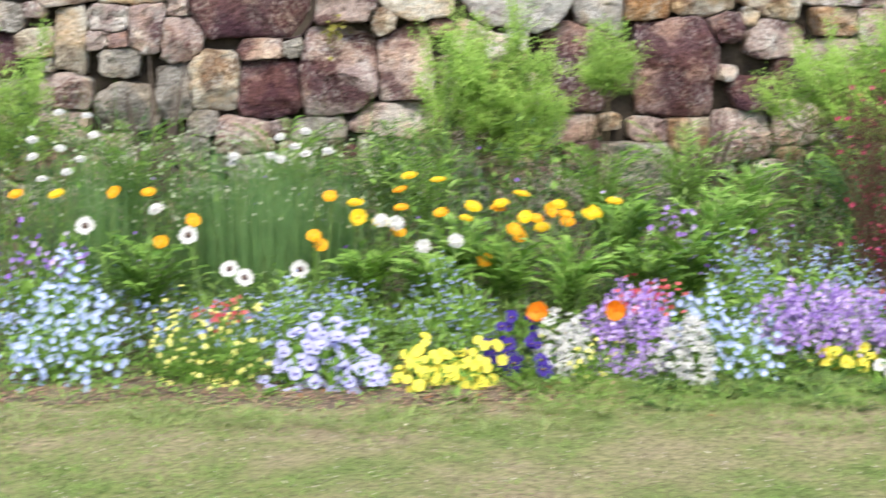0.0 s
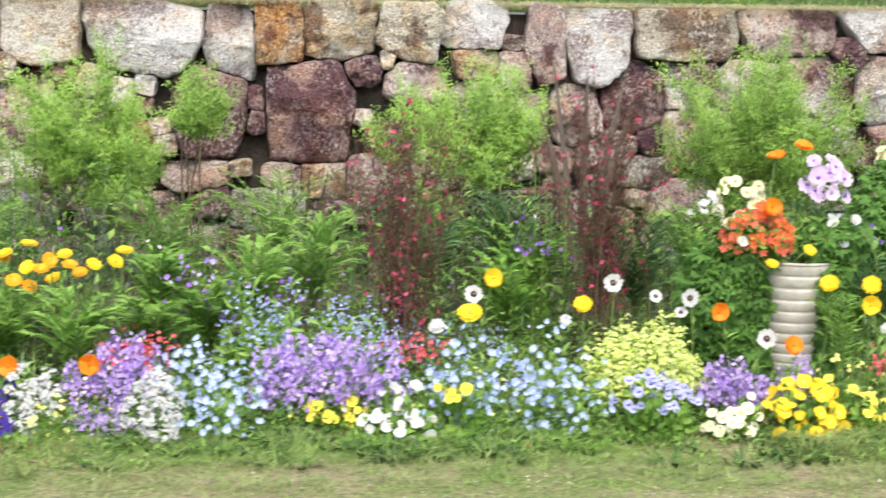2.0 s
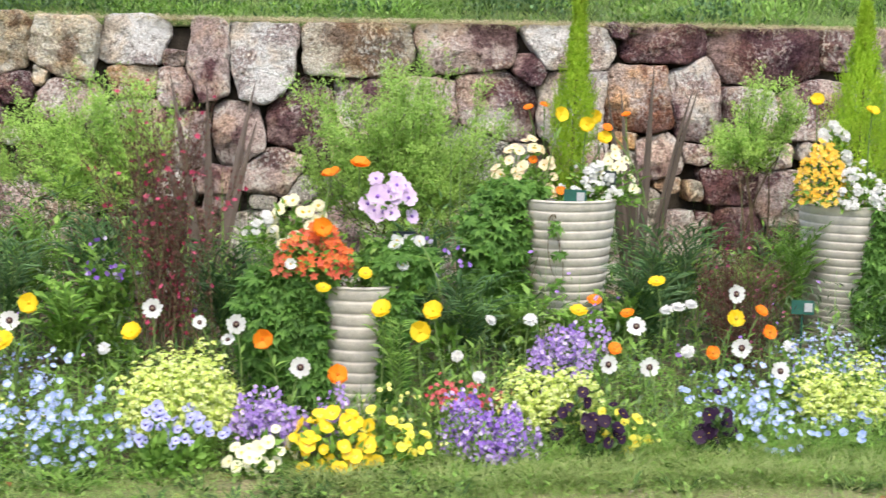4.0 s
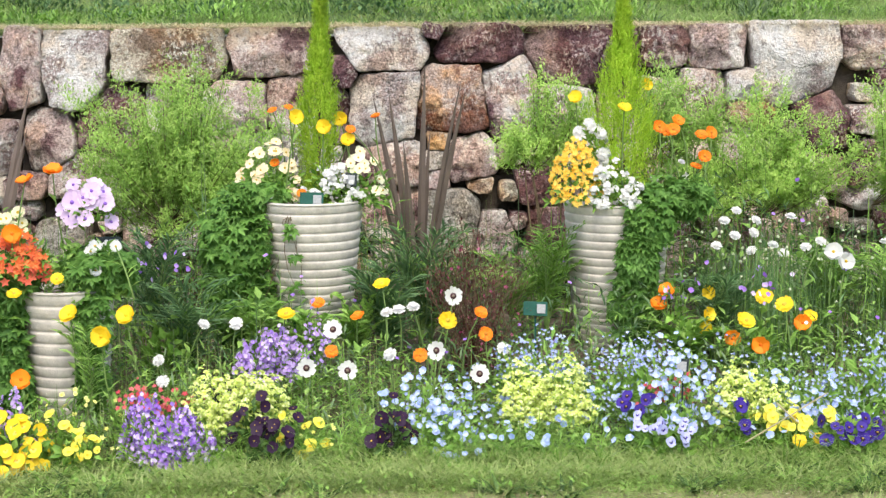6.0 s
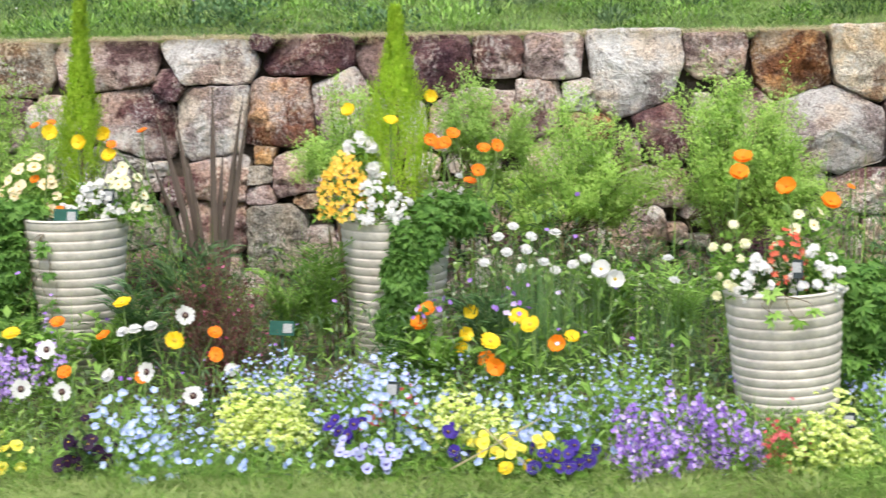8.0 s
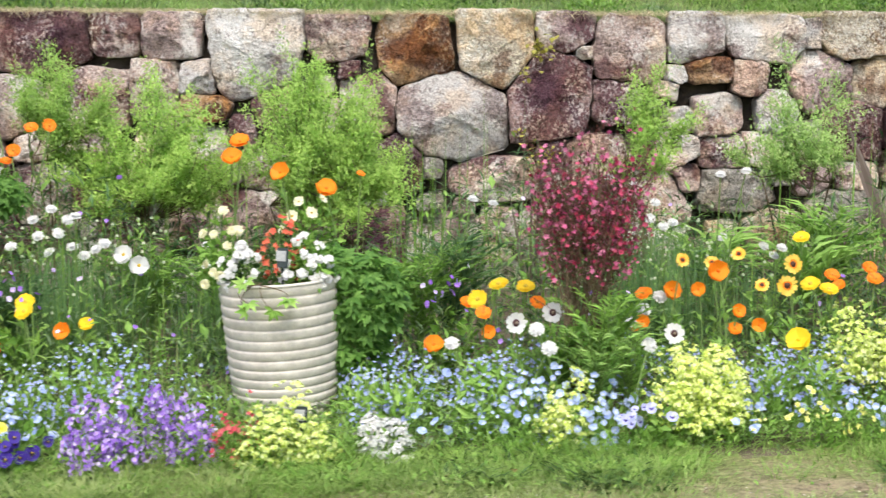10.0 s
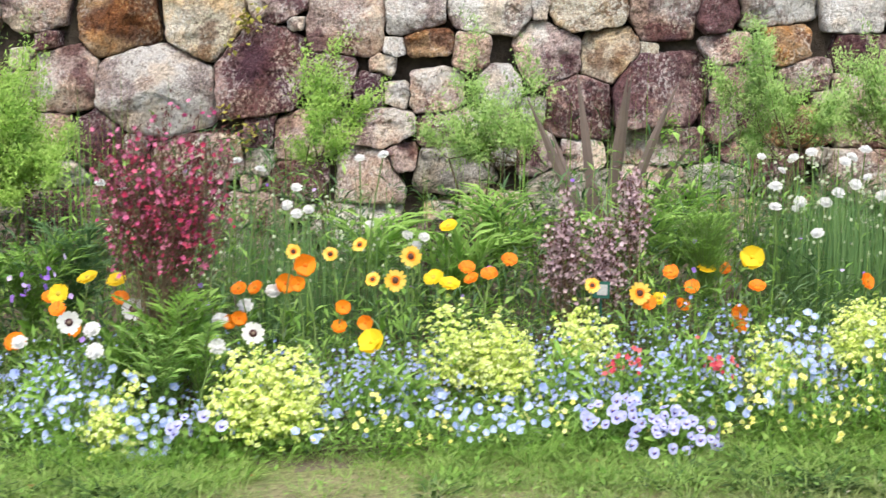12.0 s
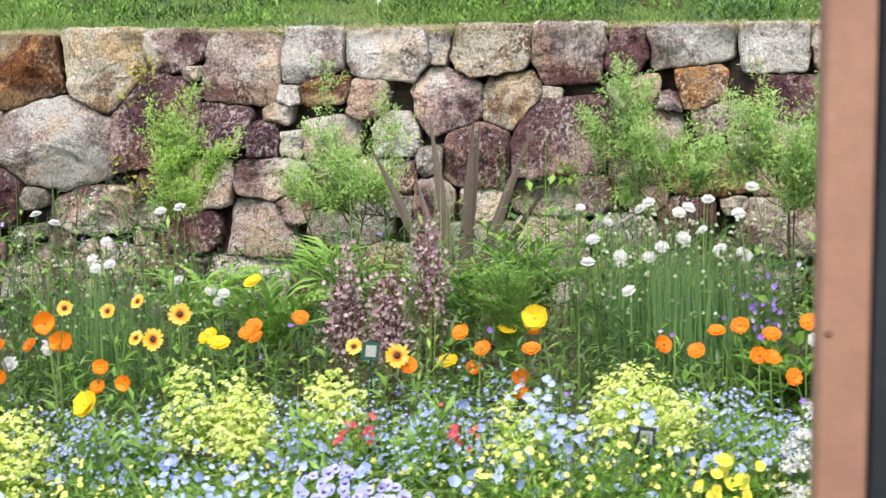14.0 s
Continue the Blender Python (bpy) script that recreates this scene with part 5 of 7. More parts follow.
def stalks(n, mat, label, y0, y1, tall, seedx):
    """Upright stalks and grass leaves that stand in the bed."""
    x = rng.uniform(-2.6, 11.6, n)
    y = rng.uniform(y0, y1, n)
    ok = np.sin(x * 1.9 + seedx) + 0.8 * rng.normal(size=n) > -0.3
    x, y = x[ok], y[ok]
    n = len(x)
    a = rng.uniform(0, 6.28, n)
    D = np.stack([0.3 * np.cos(a), 0.3 * np.sin(a), np.ones(n)], 1)
    L = (canopy(x, y) * 1.15 + 0.05) * rng.uniform(0.5, 1.25, n) * tall
    S = np.stack([rng.uniform(0.09, 0.22, n), L, L], 1)
    v, t, s = place(blade_shape(0.03, 0.18), np.stack([x, y, ground_z(x, y)], 1), along(D, np.stack([np.cos(a), np.sin(a), 0 * a], 1)), S)
    return tagged(new("stalks", mesh_of("stalks", v, t, [mat], s)), label, "foliage", kind="stuff")


undergrowth("undergrowth", 6000, LEAF_LIGHT, leaf_shape(0.42), 0.058, "broad light green leaves in the flower bed", -2.2, -0.9, seedx=5.2)
undergrowth("undergrowth", 9000, LEAF_LIGHT, CHIP_N, 0.05, "fine light green leaves in the flower bed", -2.4, -1.2, top=1.15, seedx=0.9)
undergrowth("undergrowth", 44000, LEAF_SOFT, leaf_shape(0.3), 0.028, "soft light green leaves between the flowers", -2.4, -1.8, 0.8, 0.9, 3.3)
undergrowth("undergrowth", 26000, LEAF_GREY, CHIP_N, 0.045, "fine grey-green leaves between the flowers", -2.35, -1.3, 1.0, 1.0, 6.1)
stalks(3600, GRASS_PALE, "pale grassy stalks in the flower bed", -2.35, -1.75, 0.85, 1.2)
stalks(1300, LEAF_GREY, "thin grey-green stalks in the flower bed", -2.2, -0.5, 1.0, 0.5)
stalks(3800, LEAF, "grassy green stalks in the flower bed", -2.4, -0.5, 0.9, 2.2)
stalks(1300, LEAF_LIGHT, "light green stalks in the flower bed", -2.4, -0.6, 1.05, 4.0)


# ---- shrubs before the wall ----
def willow_shrub(x, y, w, low, high, n_tips=230, mat=None, label="fine-leaved light green shrub before the stone wall"):
    """Many thin limbs from one foot, twigs at their ends, narrow leaves along the twigs."""
    b = float(ground_z(x, y))
    o = thing("shrub", x, y, b - 0.01, label, "shrub", "light green shrubs before the wall")
    c, r = np.array([0, 0, (low + high) / 2 - b]), np.array([w / 2, min(w * 0.4, 0.24), (high - low) / 2 + 0.03])
    limbs, tips, dirs, forks = [], [], [], []
    for k in range(5):
        f = np.array([0.3 * r[0] * rng.normal(), 0.2 * r[1] * rng.normal(), c[2] - r[2] * rng.uniform(0.7, 1.1)])
        limbs.append(tube(arc((0.02 * rng.normal(), 0.02 * rng.normal(), 0), f, 0.03, 6), 0.0050, 0.003, 5))
        forks.append(f)
    for k in range(max(n_tips // 9, 10)):
        g = unit(rng.normal(size=3) + (0, 0, 0.35))
        if k % 5 == 0:
            g[2] = -abs(g[2]) * 0.8
        e = c + g * r * rng.uniform(0.5, 1.14)
        f = forks[int(rng.integers(0, 5))]
        s = np.linspace(0, 1, 7)[:, None]
        # out first, then up, with a nodding tip
        pts = f + (e - f) * np.concatenate([s ** 0.8, s ** 0.8, s ** 1.25], 1) + np.array([0.02 * rng.normal(), 0.02 * rng.normal(), 0]) * np.sin(s * 3.1)
        limbs.append(tube(pts, 0.0024, 0.0008, 4))
        for u in rng.uniform(0.38, 1.0, 12):
            p = np.array([np.interp(u, s[:, 0], pts[:, q]) for q in range(3)])
            d = unit(unit(e - f) * 0.7 + rng.normal(size=3) * 0.5 + (0, 0, 0.3))
            tips.append(p + d * 0.02), dirs.append(d)
    body("limb", limbs, [TWIG], o, "thin brown limbs")
    T, D = np.array(tips), np.array(dirs)
    m = 50
    s = np.tile(np.linspace(-0.5, 1.0, m), len(T))
    L = np.repeat(rng.uniform(0.045, 0.11, len(T)), m)
    DD = np.repeat(D, m, 0)
    P = np.repeat(T, m, 0) + DD * (s * L)[:, None] + 0.012 * rng.normal(size=(len(s), 3))
    side = unit(np.cross(DD, rng.normal(size=DD.shape)))
    body("foliage", [place(chip_shape(0.30), P, along(unit(DD * 0.7 + side * 1.0 + (0, 0, 0.2)), (0, -0.5, 1)), rng.uniform(0.011, 0.024, len(P)))], [mat or LEAF_WILLOW], o)
    # leaves deep inside the crown, their shade put into a deeper green
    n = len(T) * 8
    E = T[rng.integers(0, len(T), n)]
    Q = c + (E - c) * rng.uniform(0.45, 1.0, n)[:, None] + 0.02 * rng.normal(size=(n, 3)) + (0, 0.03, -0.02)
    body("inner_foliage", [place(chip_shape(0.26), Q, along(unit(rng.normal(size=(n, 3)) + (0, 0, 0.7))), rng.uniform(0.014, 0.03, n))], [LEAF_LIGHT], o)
    return o


willow_shrub(-1.5, -0.75, 0.62, 0.50, 1.10)
willow_shrub(0.56, -0.75, 0.80, 0.50, 1.15, 520)
willow_shrub(1.02, -0.8, 0.30, 0.78, 1.00, 90)
willow_shrub(2.14, -0.75, 0.80, 0.62, 1.06, 520)
willow_shrub(3.40, -0.8, 0.84, 0.52, 1.17, 800)
willow_shrub(4.90, -0.75, 0.40, 0.76, 1.14, 150)
willow_shrub(5.42, -0.72, 0.46, 0.80, 1.18, 150)
willow_shrub(5.76, -0.75, 0.78, 0.56, 1.04, 440)
willow_shrub(6.46, -0.8, 0.80, 0.52, 1.15, 600)
willow_shrub(7.72, -0.75, 0.40, 0.66, 1.13, 95)
willow_shrub(8.26, -0.75, 0.50, 0.72, 1.15, 130, LEAF_SAGE)
willow_shrub(9.38, -0.75, 0.56, 0.74, 1.19, 150, LEAF_SAGE)
willow_shrub(9.88, -0.72, 0.60, 0.74, 1.19, 190, LEAF_SAGE)
willow_shrub(10.5, -0.75, 0.6, 0.7, 1.15)


def wiry_shrub(x, y, w, high, flowers, leaf_m, petal_m, name, label, group, r=0.009, stems=34, dens=60, low=0.3, flare=1.0):
    """Upright wiry stems set with tiny leaves and small flowers; they part more the larger flare is, and are bare below low."""
    b = float(ground_z(x, y))
    o = thing(name, x, y, b - 0.01, label, "shrub", group)
    h = high - b
    wood, P, D = [], [], []
    for k in range(stems):
        a = rng.uniform(0, 6.28)
        q = math.sqrt(rng.uniform(0, 1)) * w / 2
        tip = np.array([q * math.cos(a), q * math.sin(a) * 0.6, h * (1.02 - (0.12 if flare > 1.5 else 0.35) * (2 * q / w) ** 2) * rng.uniform(0.72, 1.0)])
        s = np.linspace(0, 1, 7)[:, None]
        pts = np.array([0.12 * w * rng.normal(), 0.05 * rng.normal(), 0]) * (1 - s) + np.concatenate([tip[:2] * s ** flare, tip[2] * s], 1) + 0.006 * rng.normal(size=(7, 3)) * s
        wood.append(tube(pts, 0.0024, 0.001, 4))
        for g in range(3):
            u = rng.uniform(0.45, 0.85)
            p = np.array([np.interp(u, s[:, 0], pts[:, i]) for i in range(3)])
            wood.append(tube(arc(p, p + np.array([0.05 * rng.normal(), 0.04 * rng.normal(), 0.09 * h * rng.uniform(0.6, 1.4)]), 0.005, 3), 0.0014, 0.0008, 3))
        s2 = rng.uniform(low, 1.0, dens)
        P.append(np.stack([np.interp(s2, s[:, 0], pts[:, i]) for i in range(3)], 1) + 0.017 * rng.normal(size=(dens, 3)))
        D.append(unit(tip + rng.normal(size=(dens, 3)) * h * 0.6))
    body("stem", wood, [TWIG], o, "thin dark stems", "stuff")
    P, D = np.concatenate(P), np.concatenate(D)
    body("foliage", [place(chip_shape(0.28), P, along(D), rng.uniform(0.012, 0.022, len(P)))], [leaf_m], o)
    k = rng.integers(0, len(P), flowers)
    F = P[k] + 0.010 * rng.normal(size=(flowers, 3))
    body("blossom", [place(H_FIVE, F, facing(rng.normal(size=F.shape) + (0, -0.8, 0.4)), r * rng.uniform(0.7, 1.25, flowers))], [petal_m], o)
    return o


DARK_RED = ("tea_tree", "dark maroon wiry shrub with sparse red flowers", "dark red shrubs in the bed")
wiry_shrub(1.82, -2.0, 0.58, 1.06, 190, LEAF_RED, P_MAGENTA, *DARK_RED, 0.0108, 44, 130, 0.28, 1.7)
wiry_shrub(2.54, -1.8, 0.60, 1.14, 200, LEAF_RED, P_MAGENTA, *DARK_RED, 0.0108, 44, 140, 0.28, 1.7)
wiry_shrub(4.56, -1.70, 0.40, 0.66, 90, LEAF_RED, P_PINK, "tea_tree", "low maroon wiry shrub with small pink flowers", "dark red shrubs in the bed", 0.0075, 46, 100, 0.2, 1.3)
wiry_shrub(7.36, -2.1, 0.42, 0.99, 720, LEAF_RED, P_PINK, "tea_tree", "maroon shrub covered with pink and magenta flowers", "dark red shrubs in the bed", 0.0092, 50, 90, 0.70, 1.8)
wiry_shrub(7.37, -2.1, 0.44, 0.95, 320, LEAF_RED, P_MAGENTA, "tea_tree", "maroon shrub covered with pink and magenta flowers", "dark red shrubs in the bed", 0.0092, 16, 90, 0.66, 1.7)
wiry_shrub(10.0, -1.7, 0.36, 0.9, 70, LEAF_RED, P_MAGENTA, *DARK_RED, 0.0085)
PINK_SPIKES = ("hebe", "upright plant with dusty pink flower spikes", "dusty pink plants in the bed")
wiry_shrub(8.51, -1.75, 0.11, 0.74, 620, LEAF_RED, P_DUSTY, *PINK_SPIKES, 0.0080, 18, 40, 0.62, 1.0)
wiry_shrub(8.64, -1.75, 0.09, 0.70, 520, LEAF_RED, P_DUSTY, *PINK_SPIKES, 0.0080, 16, 40, 0.62, 1.0)
wiry_shrub(8.73, -1.6, 0.10, 0.81, 420, LEAF_RED, P_DUSTY, *PINK_SPIKES, 0.0080, 12, 40, 0.65, 1.0)


def lance_plant(x, y, w, high, mat, size=0.075, stems=22, label="leafy green plant with long narrow leaves", wl=0.13, m=20):
    """Arching stems with pairs of narrow leaves."""
    b = float(ground_z(x, y))
    o = thing("leafy_plant", x, y, b - 0.01, label, "plant", "leafy plants in the bed")
    wood, P, D = [], [], []
    for k in range(stems):
        a = rng.uniform(0, 6.28)
        q = math.sqrt(rng.uniform(0.05, 1)) * w / 2
        tip = np.array([q * math.cos(a), q * math.sin(a) * 0.7, (high - b) * rng.uniform(0.65, 1.0)])
        s = np.linspace(0, 1, 7)[:, None]
        pts = tip * np.array([1, 1, 0]) * s ** 2 + np.array([0, 0, tip[2]]) * (1 - (1 - s) ** 1.6)
        wood.append(tube(pts, 0.003, 0.0012, 4))
        u = np.linspace(0.3, 1.0, m)
        p = np.stack([np.interp(u, s[:, 0], pts[:, i]) for i in range(3)], 1)
        t = unit(np.gradient(p, axis=0))
        sd = unit(np.cross(t, (0.1, 0.2, 1))) * np.where(np.arange(m) % 2, 1, -1)[:, None]
        P.append(p), D.append(unit(t * 0.9 + sd + (0, 0, 0.15)))
    body("stem", wood, [STEM], o)
    P, D = np.concatenate(P), np.concatenate(D)
    body("foliage", [place(leaf_shape(wl, 0.2), P, along(D, (0, -0.3, 1)), size * rng.uniform(0.6, 1.15, len(P)))], [mat], o)
    return o


for q in ((-0.9, -1.3, 0.5, 0.68), (-0.3, -1.1, 0.5, 0.68), (0.1, -1.0, 0.5, 0.66), (0.25, -1.2, 0.5, 0.64), (0.95, -1.3, 0.45, 0.60), (1.35, -1.0, 0.55, 0.66), (2.0, -1.2, 0.4, 0.62), (2.95, -1.5, 0.4, 0.6), (4.4, -1.35, 0.35, 0.46), (4.72, -1.3, 0.35, 0.5), (4.84, -1.36, 0.30, 0.60), (5.9, -1.35, 0.4, 0.5), (6.15, -1.4, 0.4, 0.48), (6.85, -1.6, 0.4, 0.55)):
    lance_plant(*q, LEAF_LIGHT if q[0] in (0.25, 1.35, 2.95, 4.72, 6.15) else LEAF)
for q in ((7.9, -1.2, 0.4, 0.55), (8.2, -1.4, 0.45, 0.56), (8.35, -1.15, 0.4, 0.62), (8.78, -1.35, 0.45, 0.62), (8.95, -1.1, 0.4, 0.66), (1.5, -1.35, 0.45, 0.52)):
    lance_plant(*q, LEAF_LIGHT, 0.12, 18, "arching light green plant with feathered leaves", 0.15, 13)
for q in ((3.78, -1.64, 0.26, 0.37), (3.97, -1.66, 0.26, 0.34), (4.13, -1.62, 0.26, 0.38)):
    lance_plant(*q, LEAF_LIGHT, 0.05, 18, "low bushy plant with broad light leaves", 0.45)
for q in ((3.40, -1.55, 0.36, 0.60), (3.55, -1.75, 0.32, 0.44), (2.72, -1.55, 0.36, 0.56), (1.95, -1.45, 0.36, 0.56), (2.25, -1.3, 0.36, 0.60), (4.36, -1.42, 0.34, 0.60), (4.24, -1.6, 0.26, 0.46), (5.45, -1.55, 0.30, 0.40), (6.95, -1.5, 0.34, 0.56)):
    lance_plant(*q, LEAF_LANCE, 0.115, 20, "plant with long dark blue-green narrow leaves", 0.085, 16)
lance_plant(3.29, -2.16, 0.20, 0.40, LEAF_LIGHT, 0.05, 12, "thin leafy plant before a planter", 0.16)
lance_plant(8.96, -1.62, 0.24, 0.64, LEAF, 0.034, 130, "dense soft green tufted bush", 0.12)
for q in ((2.98, -2.0, 0.34, 0.42), (6.72, -1.75, 0.30, 0.52), (5.3, -1.75, 0.3, 0.3), (2.3, -1.5, 0.4, 0.5), (0.98, -2.05, 0.34, 0.36), (9.75, -1.7, 0.3, 0.42), (-0.75, -2.0, 0.4, 0.34)):
    lance_plant(*q, LEAF, 0.055, 20, "bushy plant with broad green leaves", 0.42)


for q in ((0.0, -2.0, 0.34, 0.34), (0.25, -2.06, 0.34, 0.33), (0.5, -2.02, 0.34, 0.36), (0.72, -2.06, 0.34, 0.36), (1.15, -1.95, 0.34, 0.38), (0.35, -1.85, 0.32, 0.40), (0.95, -1.75, 0.36, 0.46), (1.3, -1.7, 0.34, 0.48), (2.2, -1.75, 0.34, 0.44)):
    lance_plant(*q, LEAF_LIGHT if q[0] in (0.25, 0.72, 0.35, 1.3) else LEAF, 0.06, 20, "bushy plant with broad soft green leaves", 0.40)


P_BUD = petal_mat("bud_pale", (0.42, 0.50, 0.30), (0.66, 0.70, 0.52))


def grass_clump(x, y, w, high, n, mat):
    b = float(ground_z(x, y))
    o = thing("grassy_clump", x, y, b - 0.01, "tall clump of thin blue-green stalks and buds", "plant", "grassy clumps in the bed")
    a, q = rng.uniform(0, 6.28, n), np.sqrt(rng.uniform(0, 1, n))
    P = np.stack([q * np.cos(a) * w / 2, q * np.sin(a) * 0.16, 0 * a], 1)
    D = np.stack([0.16 * np.cos(a) * q + 0.05 * rng.normal(size=n), 0.12 * np.sin(a) + 0.05 * rng.normal(size=n), np.ones(n)], 1)
    L = (high - b) * rng.uniform(0.45, 1.0, n)
    S = np.stack([rng.uniform(0.06, 0.13, n), L, L], 1)
    body("blade", [place(blade_shape(0.03, 0.12), P, along(D, np.stack([np.cos(a), np.sin(a), 0 * a], 1)), S)], [mat], o)
    m = n // 9
    T = P[:m] + D[:m] / np.linalg.norm(D[:m], axis=1, keepdims=True) * L[:m, None]
    body("bud", [place(dome(1.0, 1.4, 0, 0, 5), T, facing(D[:m]), 0.0062)], [P_BUD], o, kind="stuff")
    return o


grass_clump(-0.35, -1.6, 0.80, 0.70, 1900, LEAF_STALK)
grass_clump(-1.0, -1.55, 0.5, 0.70, 600, LEAF_STALK)
grass_clump(5.65, -1.48, 0.55, 0.62, 700, LEAF_STALK)
grass_clump(6.1, -1.45, 0.3, 0.5, 160, LEAF_STALK)
grass_clump(7.65, -1.45, 0.6, 0.66, 800, LEAF_STALK)
grass_clump(8.0, -1.42, 0.3, 0.55, 160, LEAF_STALK)
grass_clump(9.45, -1.42, 0.62, 0.78, 1500, LEAF_STALK)


def flax(x, y, n, spread, high, width=0.028):
    """Stiff strap leaves in a fan."""
    b = float(ground_z(x, y))
    o = thing("flax_plant", x, y, b - 0.01, "bronze flax with stiff sword-shaped leaves", "plant", "flax plants before the wall")
    for k in range(n):
        f = (k + 0.5) / n * 2 - 1 + 0.12 * rng.normal()
        L = (high - b) * rng.uniform(0.72, 1.03)
        tip = np.array([f * spread, -0.05 + 0.08 * rng.normal(), L])
        s = np.linspace(0, 1, 8)[:, None]
        mid = np.array([0.03 * f, 0, 0]) + (tip * np.array([1, 1, 0])) * s ** 1.4 + np.array([0, 0, tip[2]]) * s
        wv = width * np.interp(s[:, 0], [0, 0.25, 0.7, 1], [0.8, 1.0, 0.75, 0.05])
        d = unit(np.gradient(mid, axis=0))
        sd = unit(np.cross(d, (0.4 * rng.normal(), 1, 0)))
        nn = np.cross(sd, d)
        v = np.concatenate([mid - sd * wv[:, None] / 2 + nn * 0.2 * wv[:, None], mid, mid + sd * wv[:, None] / 2 + nn * 0.2 * wv[:, None]])
        t = grid_tris(3, 8, False)
        child("leaf", mesh_of("flax_leaf", v, t, [LEAF_FLAX]), o)
    return o


flax(4.36, -0.9, 8, 0.20, 1.18, 0.034)
flax(8.72, -0.9, 7, 0.32, 1.04, 0.044)
flax(2.62, -0.9, 5, 0.30, 1.12, 0.040)
flax(-0.85, -0.85, 5, 0.16, 0.98, 0.02)
flax(1.45, -0.8, 4, 0.12, 0.78, 0.02)
flax(7.28, -0.85, 4, 0.1, 0.85, 0.014)


P_CORAL = petal_mat("petal_orange_red", (0.68, 0.11, 0.03), (0.84, 0.25, 0.07))


# ---- conifers and plants in the planters ----
def conifer(x, y, z, high, lean, outline, label):
    """A slim conifer built of upright plumes; outline gives the radius at even steps from foot to tip."""
    o = thing("conifer", x, y, z, label, "conifer", "slim conifers in planters")
    h = high - z
    body("trunk", [tube(arc((0, 0, 0), (lean, 0, h * 0.9), 0.004, 6), 0.008, 0.002, 6)], [TWIG], o, "thin brown trunk")
    m = 620
    s = np.sort(rng.uniform(0, 0.965, m) ** 0.9)
    a = rng.uniform(0, 6.28, m)
    full = np.interp(s, np.linspace(0, 1, len(outline)), outline)
    r = full * rng.uniform(0.45, 0.98, m)
    R = np.stack([np.cos(a), np.sin(a), 0 * a], 1)
    root = R * (r * 0.75)[:, None] + np.stack([lean * s, 0 * s, s * h], 1)
    long = (0.032 + 0.7 * full) * rng.uniform(0.7, 1.25, m)
    way = unit(R * rng.uniform(0.12, 0.38, m)[:, None] + (0, 0, 1) + 0.08 * rng.normal(size=(m, 3)))
    q = 46
    f = np.tile(np.linspace(0, 1, q), m)
    P = np.repeat(root, q, 0) + np.repeat(way * long[:, None], q, 0) * f[:, None]
    P = P + rng.normal(size=P.shape) * (0.0085 * (1.05 - f))[:, None]
    P[:, 2] = np.minimum(P[:, 2], h + 0.01 * rng.normal(size=len(P)))
    D = np.repeat(way, q, 0) + 0.38 * rng.normal(size=P.shape)
    body("foliage", [place(leaf_shape(0.34, -0.05, 0.04), P, along(D, np.repeat(R, q, 0) + 0.01), rng.uniform(0.007, 0.016, len(P)))], [LEAF_CONIFER], o)
    return o


conifer(3.98, -1.36, 0.64, 1.575, 0.03, (0.055, 0.090, 0.108, 0.090, 0.056, 0.034, 0.020, 0.011, 0.003), "very slim golden green conifer growing in a planter")
conifer(5.135, -1.25, 0.62, 1.425, 0.0, (0.150, 0.182, 0.178, 0.150, 0.112, 0.076, 0.046, 0.022, 0.004), "cone-shaped bright green conifer growing in a planter")

PALMATE = join_shapes([tuple([(lambda v, c, s: v @ np.array([(c, s, 0), (-s, c, 0), (0, 0, 1)]))(leaf_shape(0.42)[0] * (1.0 if k == 2 else 0.85), math.cos(q), math.sin(q)), leaf_shape()[1], leaf_shape()[2]]) for k, q in enumerate((-1.5, -0.75, 0, 0.75, 1.5))])


def creeper(x, y, z, spots, label, mat=None):
    """A vine spilling over a planter: leaves with five fingers over lumps given as (dx, dy, dz, rx, ry, rz, leaves)."""
    o = thing("creeper", x, y, z, label, "vine", "vines on the planters")
    shapes, stems = [], []
    for dx, dy, dz, rx, ry, rz, n in spots:
        N = unit(rng.normal(size=(n, 3)))
        N[:, 1] = -np.abs(N[:, 1])
        P = np.array([dx, dy, dz]) + N * np.array([rx, ry, rz]) * rng.uniform(0.6, 1.05, n)[:, None]
        D = unit(N * 0.6 + (0, -0.3, -0.55) + 0.5 * rng.normal(size=(n, 3)))
        shapes.append(place(PALMATE, P, along(D, N + (0, -0.4, 0.5)), rng.uniform(0.026, 0.052, n)))
        for k in range(max(n // 22, 2)):
            stems.append(tube(arc((dx * 0.3, dy * 0.5, 0), P[k], 0.02, 5), 0.002, 0.001, 4))
    body("stem", stems, [TWIG], o, kind="stuff")
    body("foliage", shapes, [mat or LEAF_VINE], o)
    return o


creeper(3.165, -1.93, 0.44, [(-0.27, -0.04, -0.10, 0.14, 0.14, 0.20, 420), (-0.16, -0.10, 0.04, 0.12, 0.08, 0.09, 180), (0.13, -0.06, 0.08, 0.13, 0.12, 0.08, 260), (-0.27, -0.03, -0.27, 0.11, 0.1, 0.13, 180), (-0.20, -0.12, -0.10, 0.08, 0.05, 0.13, 200), (-0.17, -0.12, -0.28, 0.07, 0.05, 0.12, 150), (0.12, -0.15, -0.08, 0.06, 0.04, 0.10, 110), (0.11, -0.14, -0.26, 0.05, 0.04, 0.12, 90), (-0.14, -0.14, -0.14, 0.04, 0.04, 0.12, 80), (-0.13, -0.13, -0.30, 0.04, 0.04, 0.10, 60)], "green five-fingered vine spilling over a planter")
